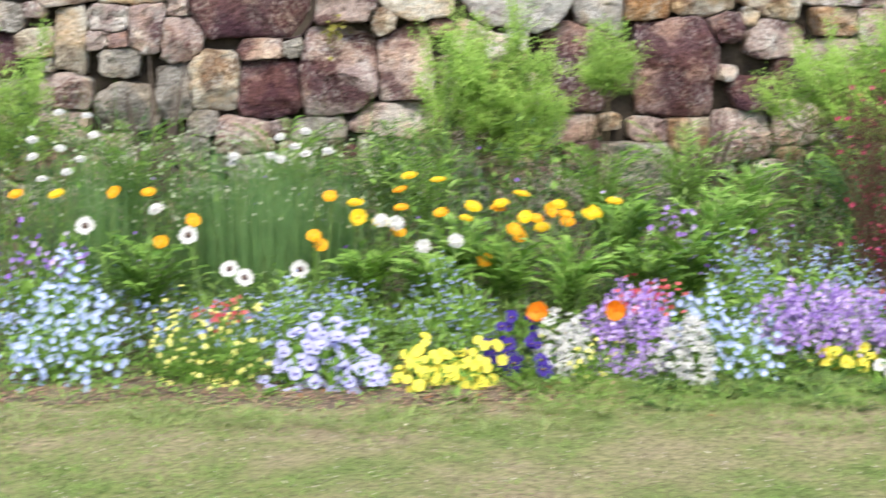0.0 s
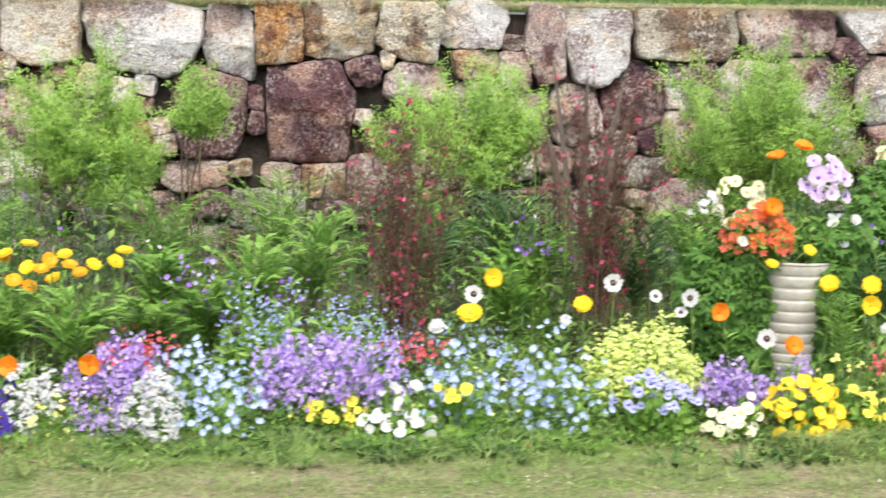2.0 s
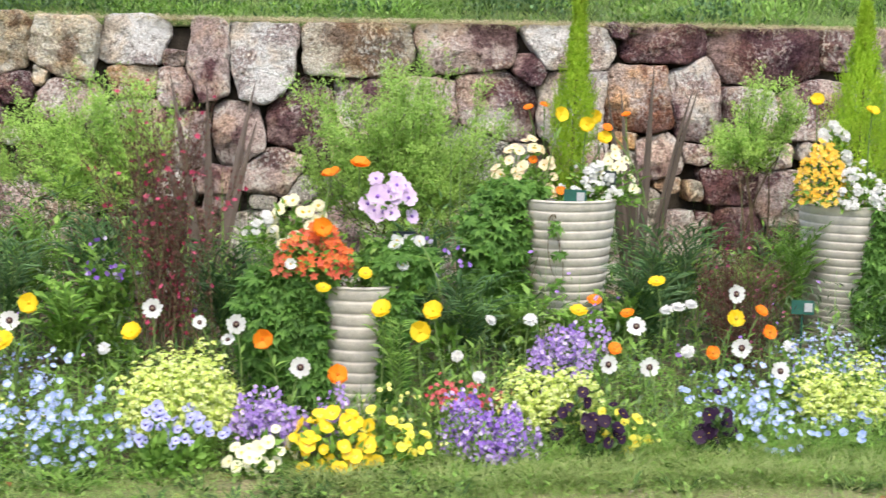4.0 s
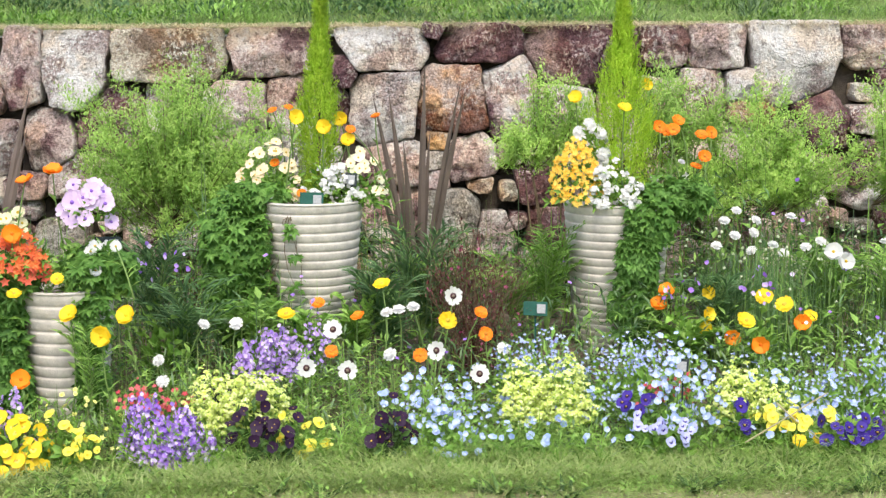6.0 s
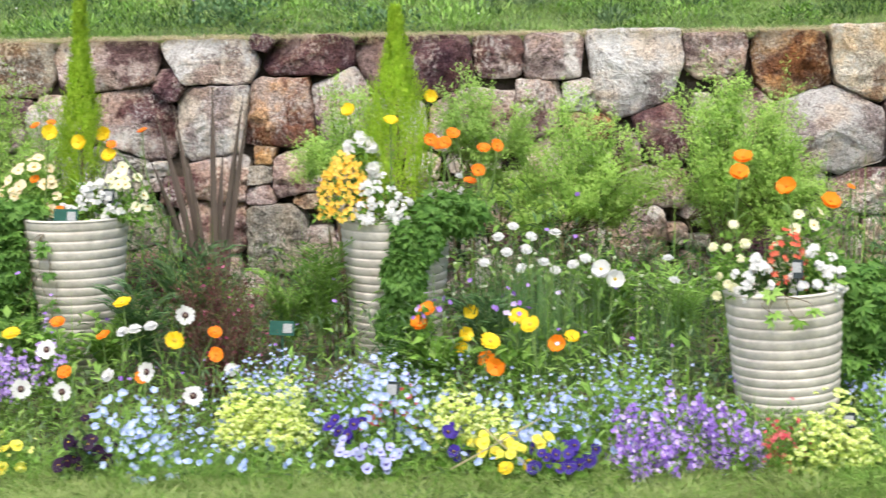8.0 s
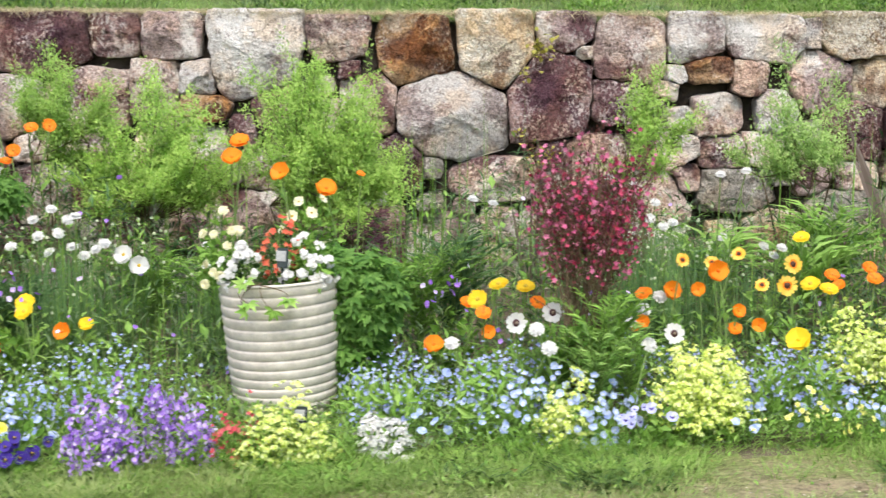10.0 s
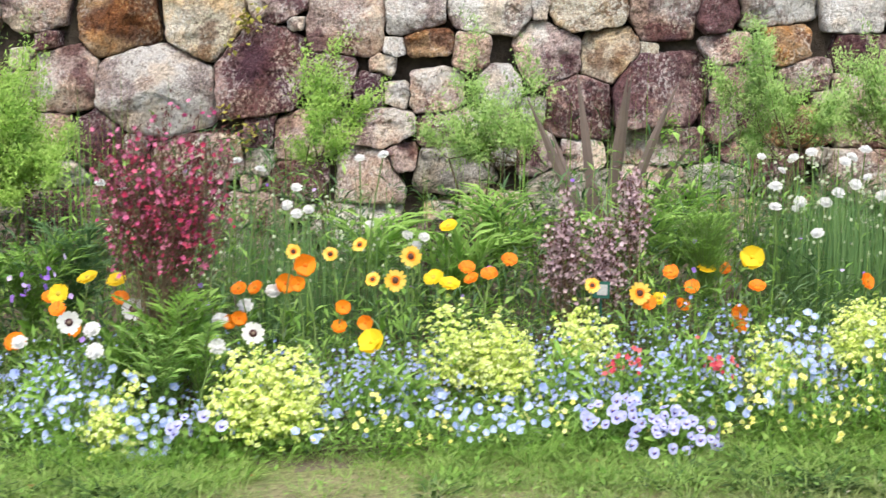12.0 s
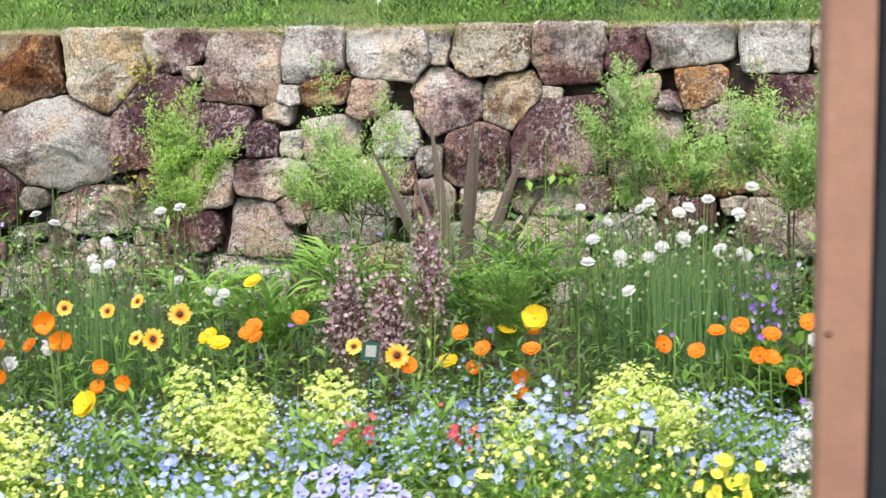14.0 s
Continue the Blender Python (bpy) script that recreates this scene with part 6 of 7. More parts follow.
creeper(3.955, -1.36, 0.65, [(-0.28, -0.05, -0.12, 0.13, 0.15, 0.20, 420), (-0.27, -0.04, -0.33, 0.13, 0.14, 0.17, 320), (-0.19, -0.06, 0.06, 0.12, 0.1, 0.06, 150), (-0.175, -0.14, -0.10, 0.03, 0.03, 0.10, 60), (-0.24, -0.10, -0.14, 0.05, 0.06, 0.16, 170), (-0.18, -0.12, -0.38, 0.06, 0.06, 0.17, 190)], "green five-fingered vine hanging down beside a planter")
creeper(5.12, -1.26, 0.63, [(0.045, -0.22, -0.16, 0.075, 0.04, 0.12, 260), (0.035, -0.20, -0.34, 0.09, 0.05, 0.17, 320), (0.09, -0.20, -0.03, 0.09, 0.05, 0.08, 160), (0.20, -0.08, 0.05, 0.15, 0.10, 0.08, 320)], "green five-fingered vine hanging over the front of a planter")
creeper(6.395, -1.90, 0.47, [(0.27, 0.0, -0.05, 0.14, 0.14, 0.16, 380), (0.25, 0.02, -0.25, 0.12, 0.12, 0.16, 260), (0.16, -0.02, 0.04, 0.10, 0.1, 0.08, 160)], "leafy green vine growing over the side of a planter")


creeper(6.36, -2.16, 0.49, [(0.0, -0.01, 0.0, 0.05, 0.01, 0.02, 3), (0.07, -0.012, -0.05, 0.05, 0.01, 0.03, 3), (-0.02, -0.012, -0.07, 0.03, 0.01, 0.02, 2)], "thin vine with a few leaves hanging over a planter rim", LEAF_LIGHT)
creeper(3.885, -1.55, 0.64, [(0.0, -0.012, -0.05, 0.03, 0.01, 0.03, 4), (0.03, -0.012, -0.14, 0.03, 0.01, 0.03, 3), (0.02, 0.0, -0.28, 0.03, 0.01, 0.05, 4)], "thin vine with a few leaves hanging down a planter")
lance_plant(7.37, -2.26, 0.26, 0.40, LEAF_SOFT, 0.045, 22, "bushy plant with soft narrow leaves", 0.25)
lance_plant(7.26, -2.2, 0.26, 0.40, LEAF, 0.06, 16, "bushy plant with narrow green leaves", 0.2)
lance_plant(7.40, -2.20, 0.32, 0.48, LEAF, 0.06, 22, "bushy plant with narrow green leaves", 0.22)
lance_plant(7.48, -2.18, 0.24, 0.38, LEAF_LIGHT, 0.055, 14, "bushy plant with narrow green leaves", 0.2)


def bouquet(kind, x, y, z, w, d, h, heads, shape, mats, r, leaf, label, category="flowering plant", face=0.7, name="potted_plant", leafl=0.03):
    """A plant set in a planter: a leafy mound with its flower heads."""
    o = thing(name, x, y, z, label, category, "plants set in the planters")
    n = int(6500 * w * h) + 60
    P, N = dome_points(n, w / 2, d / 2, h * 0.85, 0.4, False)
    body("foliage", [place(leaf_shape(0.4), P, along(unit(N + 0.6 * rng.normal(size=N.shape)), N), leafl * rng.uniform(0.6, 1.3, n))], [leaf], o)
    P, N = dome_points(heads, w / 2, d / 2, h, 0.88)
    if shape is H_FOUR:
        # small flowers gathered in round heads
        C, CN = dome_points(max(heads // 11, 6), w / 2, d / 2, h, 0.8)
        pick = rng.integers(0, len(C), heads)
        N = unit(unit(rng.normal(size=(heads, 3))) + CN[pick] * 0.7)
        P = C[pick] + N * 0.012
    F = unit(N * 0.6 + np.array([0, -face, 1 - face]) + 0.2 * rng.normal(size=N.shape))
    if heads <= 40:
        me = head_mesh(name + "_head", shape, mats)
        for k in range(heads):
            f = child("flower_head", me, o)
            f.matrix_basis = Matrix.Translation(P[k]) @ Matrix(facing(F[k:k + 1])[0]).to_4x4() @ Matrix.Scale(r * rng.uniform(0.8, 1.15), 4)
    else:
        body("blossom", [place(shape, P, facing(F), r * rng.uniform(0.7, 1.2, heads))], mats, o)
    return o


# first planter
bouquet("a", 3.02, -2.05, 0.50, 0.25, 0.18, 0.15, 95, H_FIVE, [P_RED], 0.017, LEAF, "coral red flowers spilling over a planter rim")
bouquet("e", 3.03, -2.06, 0.52, 0.24, 0.16, 0.15, 60, H_FIVE, [P_CORAL], 0.017, LEAF, "orange-red flowers massed in a planter")
bouquet("b", 2.97, -1.98, 0.58, 0.20, 0.14, 0.17, 20, H_CALENDULA, [P_CREAM, P_DISC], 0.024, LEAF, "cream white flowers in a planter")
bouquet("f", 2.85, -2.0, 0.58, 0.10, 0.10, 0.11, 120, H_FOUR, [P_WHITE], 0.0085, LEAF, "white alyssum cushion in a planter")
bouquet("c", 3.26, -2.0, 0.67, 0.16, 0.13, 0.15, 18, H_ANEMONE, [P_MAUVE, P_LILAC], 0.032, LEAF, "mauve daisies with dark centres in a planter", face=0.8)
bouquet("d", 3.26, -2.0, 0.43, 0.25, 0.18, 0.22, 4, H_ANEMONE, [P_WHITE, P_DISC], 0.022, LEAF_LIGHT, "leafy green plant with a few white flowers in a planter", leafl=0.04)
row("O", [(3.077, -2.05, 0.822, 0.3), (3.167, -2.05, 0.855, 0.3), (3.047, -2.12, 0.661, 0.9)], base=0.45, leaves=3)
row("A", [(3.184, -2.12, 0.513, 0.5), (3.05, -2.14, 0.47, 0.4)], base=0.44, leaves=0, scale=0.75)
row("V", [(2.947, -2.13, 0.543, 0.8), (3.361, -2.05, 0.608, 0.8), (3.304, -2.1, 0.536, 0.8)], base=0.44, leaves=2, scale=0.6)
# second planter
bouquet("a", 3.81, -1.39, 0.68, 0.27, 0.18, 0.22, 30, H_ANEMONE, [P_APRICOT, P_DISC], 0.020, LEAF, "cream and apricot flowers in a planter")
bouquet("b", 4.04, -1.44, 0.67, 0.22, 0.14, 0.15, 400, H_FOUR, [P_WHITE], 0.0085, LEAF, "white alyssum cushion in a planter")
bouquet("c", 4.14, -1.39, 0.66, 0.20, 0.16, 0.20, 16, H_ANEMONE, [P_CREAM, P_DISC], 0.022, LEAF, "cream yellow flowers at a planter rim")
row("Y", [(3.916, -1.50, 1.0, 0.9), (4.016, -1.48, 0.965, 0.95), (4.07, -1.35, 0.985, 0.8), (4.10, -1.4, 0.91, 0.7)], base=0.65, leaves=3, scale=0.85)
row("C", [(4.11, -1.4, 0.95, 0.6), (4.2, -1.3, 0.995, 0.3), (3.88, -1.35, 1.03, 0.3), (3.82, -1.35, 1.02, 0.3), (3.83, -1.42, 0.83, 0.6), (3.93, -1.46, 0.72, 0.6)], base=0.65, leaves=3, scale=0.75)
# third planter
bouquet("a", 4.945, -1.37, 0.66, 0.20, 0.15, 0.24, 230, H_FIVE, [P_GOLD], 0.013, LEAF, "golden yellow stock flowers in a planter")
bouquet("b", 5.0, -1.31, 0.74, 0.16, 0.12, 0.24, 15, H_PUFF, [P_WHITE], 0.028, LEAF, "white flowers in a planter")
bouquet("c", 5.085, -1.41, 0.65, 0.20, 0.12, 0.17, 440, H_FOUR, [P_WHITE], 0.0085, LEAF, "white alyssum cushion in a planter")
bouquet("d", 5.30, -1.28, 0.62, 0.24, 0.16, 0.22, 7, H_PUFF, [P_WHITE], 0.018, LEAF, "leafy plant with small white flowers in a planter")
row("Y", [(4.955, -1.26, 1.058, 0.8), (5.12, -1.4, 1.02, 0.5), (5.25, -1.1, 1.1, 0.9)], base=0.64, leaves=3, scale=0.8)
row("C", [(5.26, -1.35, 0.95, 0.8), (5.31, -1.36, 0.94, 0.8), (5.43, -1.36, 0.839, 0.95), (5.50, -1.14, 0.915, 0.9), (5.34, -1.3, 0.97, 0.7), (5.29, -1.35, 0.935, 0.7), (5.45, -1.2, 0.91, 0.5), (5.40, -1.35, 0.80, 0.4)], base=0.64, leaves=2, scale=1.0)
# last planter
bouquet("a", 6.24, -1.98, 0.46, 0.14, 0.14, 0.26, 11, H_PUFF, [P_CREAM], 0.019, LEAF, "cream white flowers at a planter rim")
bouquet("b", 6.31, -2.03, 0.45, 0.15, 0.12, 0.15, 230, H_FOUR, [P_WHITE], 0.009, LEAF_DARK, "white alyssum cushion in a planter")
bouquet("c", 6.51, -2.02, 0.47, 0.17, 0.14, 0.17, 270, H_FOUR, [P_WHITE], 0.009, LEAF, "white alyssum cushion in a planter")
bouquet("d", 6.42, -1.95, 0.47, 0.16, 0.14, 0.20, 60, H_FIVE, [P_RED], 0.012, LEAF_DARK, "coral red flowers in a planter")
bouquet("e", 6.50, -1.88, 0.47, 0.22, 0.16, 0.30, 12, H_ANEMONE, [P_CREAM, P_DISC], 0.022, LEAF, "pale yellow flowers in a planter")
row("O", [(6.42, -1.95, 0.815, 0.7), (6.56, -1.95, 0.765, 0.6), (6.29, -1.9, 0.905, 0.5), (6.27, -1.95, 0.86, 0.5)], base=0.48, leaves=3)
row("C", [(6.66, -1.8, 0.80, 0.3)], base=0.48, leaves=2, scale=0.6)


# ---- plant tags ----
TAG = plain_mat("tag_green", (0.012, 0.07, 0.05), (0.02, 0.10, 0.07), 30, 0.4, 200, 0.0005)
TAG_DARK = plain_mat("tag_dark", (0.02, 0.03, 0.03), (0.04, 0.05, 0.05), 30, 0.4, 200, 0.0005)
TAG_WHITE = plain_mat("tag_label", (0.30, 0.31, 0.31), (0.42, 0.42, 0.42), 200, 0.5, 200, 0.0003)


def slab(w, d, h, bevel=0.002):
    bm = bmesh.new()
    bmesh.ops.create_cube(bm, size=1.0, matrix=Matrix.Diagonal((w, d, h, 1)))
    bmesh.ops.bevel(bm, geom=bm.edges[:], offset=min(bevel, w * 0.3, d * 0.3, h * 0.3), segments=1, affect="EDGES")
    me = bpy.data.meshes.new("slab")
    bm.to_mesh(me)
    bm.free()
    return me


def plant_tag(x, y, z, foot, turn=0.0, mat=None, w=0.085, h=0.05):
    """A little sign on a stake with a pale square label."""
    o = thing("plant_tag", x, y, foot, "small dark green plant tag with a pale square", "plant tag", "plant tags in the bed")
    o.rotation_euler = (0, 0, radians(turn))
    me = slab(0.006, 0.004, z - foot)
    me.materials.append(mat or TAG)
    child("stake", me, o).location = (0, 0.004, (z - foot) / 2)
    me = slab(w, 0.003, h)
    me.materials.append(mat or TAG)
    p = child("plate", me, o)
    p.location, p.rotation_euler = (0, 0, z - foot), (radians(-12), radians(3), 0)
    me = slab(0.03, 0.002, 0.032)
    me.materials.append(TAG_WHITE)
    q = child("label_square", me, p, "pale square label")
    q.location = (w / 2 - 0.0225, -0.003, h / 2 - 0.025)


plant_tag(4.76, -1.75, 0.33, 0.02)
plant_tag(3.97, -1.53, 0.70, 0.60, 6)
plant_tag(4.11, -1.47, 0.765, 0.62, -8, TAG_DARK, 0.045)
plant_tag(8.607, -1.9, 0.43, 0.10, 0, None, 0.05)
plant_tag(9.36, -2.28, 0.295, 0.06, -4, TAG_DARK, 0.046, 0.07)
plant_tag(3.73, -2.25, 0.145, 0.0, 5, TAG_DARK)
plant_tag(3.32, -1.97, 0.60, 0.43, 20, TAG_DARK)
plant_tag(6.520, -2.42, 0.162, 0.0, 4, TAG_DARK, 0.036, 0.045)
plant_tag(5.176, -2.30, 0.241, 0.0, -5, TAG_DARK, 0.036, 0.04)
plant_tag(6.436, -2.07, 0.56, 0.46, 8, TAG_DARK, 0.034, 0.06)


# ---- lawn grass ----
def turf(name, n, xr, yr, zf, size, mat, label, green, bend=0.5, w=0.05, lean=0.5):
    x, y = rng.uniform(*xr, n), rng.uniform(*yr, n)
    patch = np.sin(x * 1.7 + 0.6) * np.sin(y * 2.6 + x * 0.7) + 0.5 * np.sin(x * 5.3 + y * 4.1) + 0.5 * rng.normal(size=n)
    ok = (patch * green[0] > green[1]) & ~((x < 0.55) & (y > -2.80 + 0.06 * np.sin(x * 9)) & (y < -2.0) & (rng.uniform(0, 1, n) < 0.86))
    x, y = x[ok], y[ok]
    n = len(x)
    a = rng.uniform(0, 6.28, n)
    D = np.stack([lean * np.cos(a), lean * np.sin(a), rng.uniform(0.4, 1.2, n)], 1)
    v, t, s = place(blade_shape(w, bend), np.stack([x, y, zf(x, y) - 0.003], 1), along(D), size * rng.uniform(0.45, 1.3, n))
    return tagged(new(name, mesh_of(name, v, t, [mat], s)), label, "grass", kind="stuff")


def tufts(name, n, xr, yr, zf, size, spread, blades, mat, label, w=0.06, bias=0.0):
    """Grass in separate tufts, crowded in some stretches and missing in others."""
    x, y = rng.uniform(*xr, n), rng.uniform(*yr, n)
    thick = np.array([noise.noise((a * 1.7, c * 1.5, 4.0 + bias * 9)) + 0.6 * noise.noise((a * 4.6, c * 3.9, 9.0 + bias * 9)) for a, c in zip(x, y)]) + 0.16 * rng.normal(size=n)
    ok = (thick > bias) & ~((x < 0.5) & (y > -2.80 + 0.06 * np.sin(x * 9)) & (y < -2.3) & (rng.uniform(0, 1, n) < 0.84))
    x, y = np.repeat(x[ok], blades), np.repeat(y[ok], blades)
    m = len(x)
    a, q = rng.uniform(0, 6.28, m), spread * np.sqrt(rng.uniform(0, 1, m))
    px, py = x + q * np.cos(a), y + q * np.sin(a) * 0.8
    D = np.stack([0.75 * np.cos(a), 0.75 * np.sin(a), rng.uniform(0.5, 1.4, m)], 1)
    v, t, s = place(blade_shape(w, 0.5), np.stack([px, py, zf(px, py) - 0.003], 1), along(D), size * rng.uniform(0.4, 1.25, m))
    return tagged(new(name, mesh_of(name, v, t, [mat], s)), label, "grass", kind="stuff")


tufts("lawn_tufts", 1900, (-2.4, 11.2), (-4.2, -2.5), ground_z, 0.032, 0.045, 26, GRASS, "green tufts in the worn lawn", 0.08, 0.10)
tufts("lawn_tufts", 1500, (-2.4, 11.2), (-3.0, -2.45), ground_z, 0.05, 0.05, 34, GRASS_PALE, "pale tufts near the flower bed", 0.05, 0.02)
tufts("lawn_tufts", 2400, (3.4, 11.2), (-2.72, -2.36), ground_z, 0.062, 0.05, 26, GRASS, "grass growing into the bed", 0.04, -0.12)
turf("lawn_grass", 46000, (-2.4, 11.2), (-3.05, -2.5), ground_z, 0.030, GRASS, "thin patchy lawn grass", (1, -0.35), 0.6, 0.09, 0.9)
turf("lawn_grass", 62000, (-2.4, 6.6), (-4.2, -2.95), ground_z, 0.024, GRASS, "short worn lawn grass", (1, -0.2), 0.6, 0.10, 0.9)
turf("lawn_grass", 18000, (6.4, 11.2), (-4.2, -2.95), ground_z, 0.022, GRASS, "short sparse lawn grass", (1, 0.15), 0.6, 0.10, 0.9)
turf("lawn_grass", 31000, (0.4, 11.2), (-2.85, -2.4), ground_z, 0.045, GRASS_PALE, "fine pale grass along the edge of the bed", (1, -0.7), 0.5, 0.035, 0.7)
turf("lawn_grass", 40000, (-2.4, 11.2), (-4.2, -2.45), ground_z, 0.022, STRAW, "dry straw in the worn lawn", (-1, -0.5), 0.7, 0.08, 1.8)
turf("lawn_edge_grass", 48000, (0.5, 11.2), (-2.78, -2.36), ground_z, 0.042, GRASS, "longer grass along the edge of the bed", (1, -0.5), 0.5, 0.06, 0.7)
turf("lawn_edge_grass", 3500, (-2.4, 1.2), (-2.9, -2.55), ground_z, 0.045, GRASS, "sparse grass along the edge of the bed", (1, 0.1), 0.5, 0.06, 0.7)
tufts("edge_weeds", 900, (-2.4, 11.2), (-2.66, -2.4), ground_z, 0.05, 0.05, 22, LEAF, "leafy green weeds along the edge of the bed", 0.24, -0.02)
tufts("edge_weeds", 500, (0.8, 11.2), (-2.8, -2.42), ground_z, 0.055, 0.05, 22, LEAF_DARK, "dark green weeds along the edge of the bed", 0.22, 0.08)
tufts("lawn_tufts", 520, (-2.4, 11.2), (-2.9, -2.42), ground_z, 0.085, 0.03, 14, GRASS, "tall tufts at the edge of the bed", 0.035, 0.08)
tufts("bed_grass", 1500, (3.0, 6.4), (-2.72, -2.34), ground_z, 0.085, 0.05, 20, GRASS_PALE, "fine pale grass before the flowers", 0.03, -0.1)
tufts("bed_grass", 1300, (3.4, 11.2), (-2.5, -2.2), ground_z, 0.17, 0.04, 12, LEAF_LIGHT, "thin long grass between the flowers", 0.018, -0.05)
tufts("bed_grass", 500, (-2.4, 11.2), (-2.45, -1.9), ground_z, 0.24, 0.05, 10, GRASS, "thin long grass between the flowers", 0.014, 0.0)
undergrowth("low_weeds", 9000, LEAF_LIGHT, CHIP, 0.022, "low weeds along the edge of the bed", -2.8, -2.35, 0.6, 0.7, 1.0)

# ---- bank behind the wall ----
turf("bank_grass", 150000, (-3.0, 12.6), (0.10, 4.2), bank_z, 0.075, GRASS_BANK, "grass on the bank behind the wall", (1, -9), 0.5, 0.032, 0.6)
tufts("bank_tufts", 2400, (-3.0, 12.6), (0.2, 4.2), bank_z, 0.095, 0.08, 30, GRASS_BANK, "long tufts on the grassy bank", 0.04, 0.0)
tufts("bank_tufts", 2200, (-3.0, 12.6), (0.2, 4.2), bank_z, 0.06, 0.12, 40, LEAF, "leafy weeds in patches on the bank", 0.09, 0.10)
tufts("bank_tufts", 1900, (-3.0, 12.6), (0.3, 4.6), bank_z, 0.065, 0.13, 34, LEAF_DARK, "dark weeds in patches on the bank", 0.08, 0.22)
tufts("bank_tufts", 1300, (-3.0, 12.6), (0.2, 4.2), bank_z, 0.075, 0.10, 30, LEAF_GREY, "grey-green weeds in patches on the bank", 0.1, 0.14)
turf("bank_grass", 4500, (-3.0, 12.6), (0.15, 3.0), bank_z, 0.15, GRASS_BANK, "tall thin grass on the bank", (1, -0.2), 0.3, 0.018, 0.3)
turf("bank_grass", 3500, (-3.0, 12.6), (0.15, 3.0), bank_z, 0.14, LEAF_GREY, "tall blue-green grass on the bank", (-1, -0.1), 0.3, 0.02, 0.3)
turf("bank_grass", 60000, (-6.0, 15.6), (4.0, 13.0), bank_z, 0.2, GRASS_BANK, "long grass high on the bank", (1, -9), 0.5, 0.06, 0.6)
turf("bank_fringe", 34000, (-3.0, 12.6), (-0.05, 0.16), lambda x, y: bank_z(x, y) + 0.035, 0.085, STRAW, "dry straw-coloured fringe along the wall top", (1, -1.2), 0.8, 0.03, 1.2)
turf("bank_fringe", 9000, (-3.0, 12.6), (0.03, 0.35), lambda x, y: bank_z(x, y) + 0.02, 0.07, GRASS, "green tufts along the wall top", (1, -0.3), 0.6, 0.05, 0.9)


def bank_weeds(n, mat, shape, size, label, rise):
    """Low leafy mounds strewn over the bank, of all sizes."""
    parts = []
    for k in range(n):
        x, y, r = rng.uniform(-3, 12.6), rng.uniform(0.25, 4.4), rng.uniform(0.08, 0.30)
        if 6.3 < x < 7.4 and 2.2 < y < 3.6:
            continue
        m = int(3600 * r * r) + 60
        q = unit(rng.normal(size=(m, 3)))
        q[:, 2] = np.abs(q[:, 2])
        P = q * (r, r, rise * rng.uniform(0.4, 1.2)) * rng.uniform(0.5, 1.05, m)[:, None] * (1 + 0.2 * rng.normal(size=(m, 1)))
        px, py = x + P[:, 0], np.maximum(y + P[:, 1], 0.12)
        parts.append(place(shape, np.stack([px, py, bank_z(px, py) + P[:, 2] + 0.02], 1), along(unit(q + 0.6 * rng.normal(size=q.shape) + (0, 0, 0.4))), size * rng.uniform(0.5, 1.3, m)))
    v, t, s = join_shapes(parts)
    return tagged(new("bank_weeds", mesh_of("bank_weeds", v, t, [mat], s)), label, "weeds", kind="stuff")


bank_weeds(110, LEAF_DARK, CHIP_N, 0.04, "dark green leafy weeds on the bank", 0.13)
bank_weeds(90, LEAF_LANCE, CHIP, 0.035, "blue-green leafy weeds on the bank", 0.15)
bank_weeds(150, LEAF, CHIP, 0.028, "mid green leafy weeds on the bank", 0.13)
bank_weeds(110, LEAF_LIGHT, CHIP_N, 0.06, "light green feathery weeds on the bank", 0.15)
bank_weeds(90, LEAF_GREY, CHIP_N, 0.07, "grey-green weeds on the bank", 0.16)

BARK = plain_mat("tree_bark", (0.15, 0.12, 0.10), (0.32, 0.28, 0.24), 14, 0.95, 50, 0.01)


def bank_tree(x, y, r, high):
    b = float(bank_z(x, y))
    o = thing("tree", x, y, b - 0.05, "slim grey-barked tree on the grassy bank", "tree", "trees on the bank")
    limbs = [tube(arc((0, 0, 0), (0.1, 0.05, high), 0.06, 10), r * 1.15, r * 0.55, 12)]
    ends = []
    for k in range(9):
        a = k * 2.4
        e = np.array([math.cos(a) * 0.9, math.sin(a) * 0.9, high + 0.4 + 0.5 * rng.uniform()])
        limbs.append(tube(arc((0.08, 0.04, high * (0.75 + 0.02 * k)), e, 0.08, 5), r * 0.4, r * 0.1, 6))
        ends.append(e)
    body("trunk", limbs, [BARK], o, smooth=True)
    n = 2600
    E = np.array(ends)[rng.integers(0, 9, n)] + rng.normal(size=(n, 3)) * (0.35, 0.35, 0.28)
    body("crown", [place(LEAF_W, E, along(rng.normal(size=(n, 3))), rng.uniform(0.06, 0.11, n))], [LEAF], o)


bank_tree(6.88, 3.45, 0.036, 2.6)
bank_tree(7.22, 3.38, 0.048, 2.8)
bank_tree(7.85, 4.5, 0.045, 2.8)


# ---- small things: joint plants, stray flowers, fallen leaves, dry stalks ----
SEDUM = leaf_mat("leaf_sedum", (0.30, 0.30, 0.05), (0.55, 0.50, 0.12))


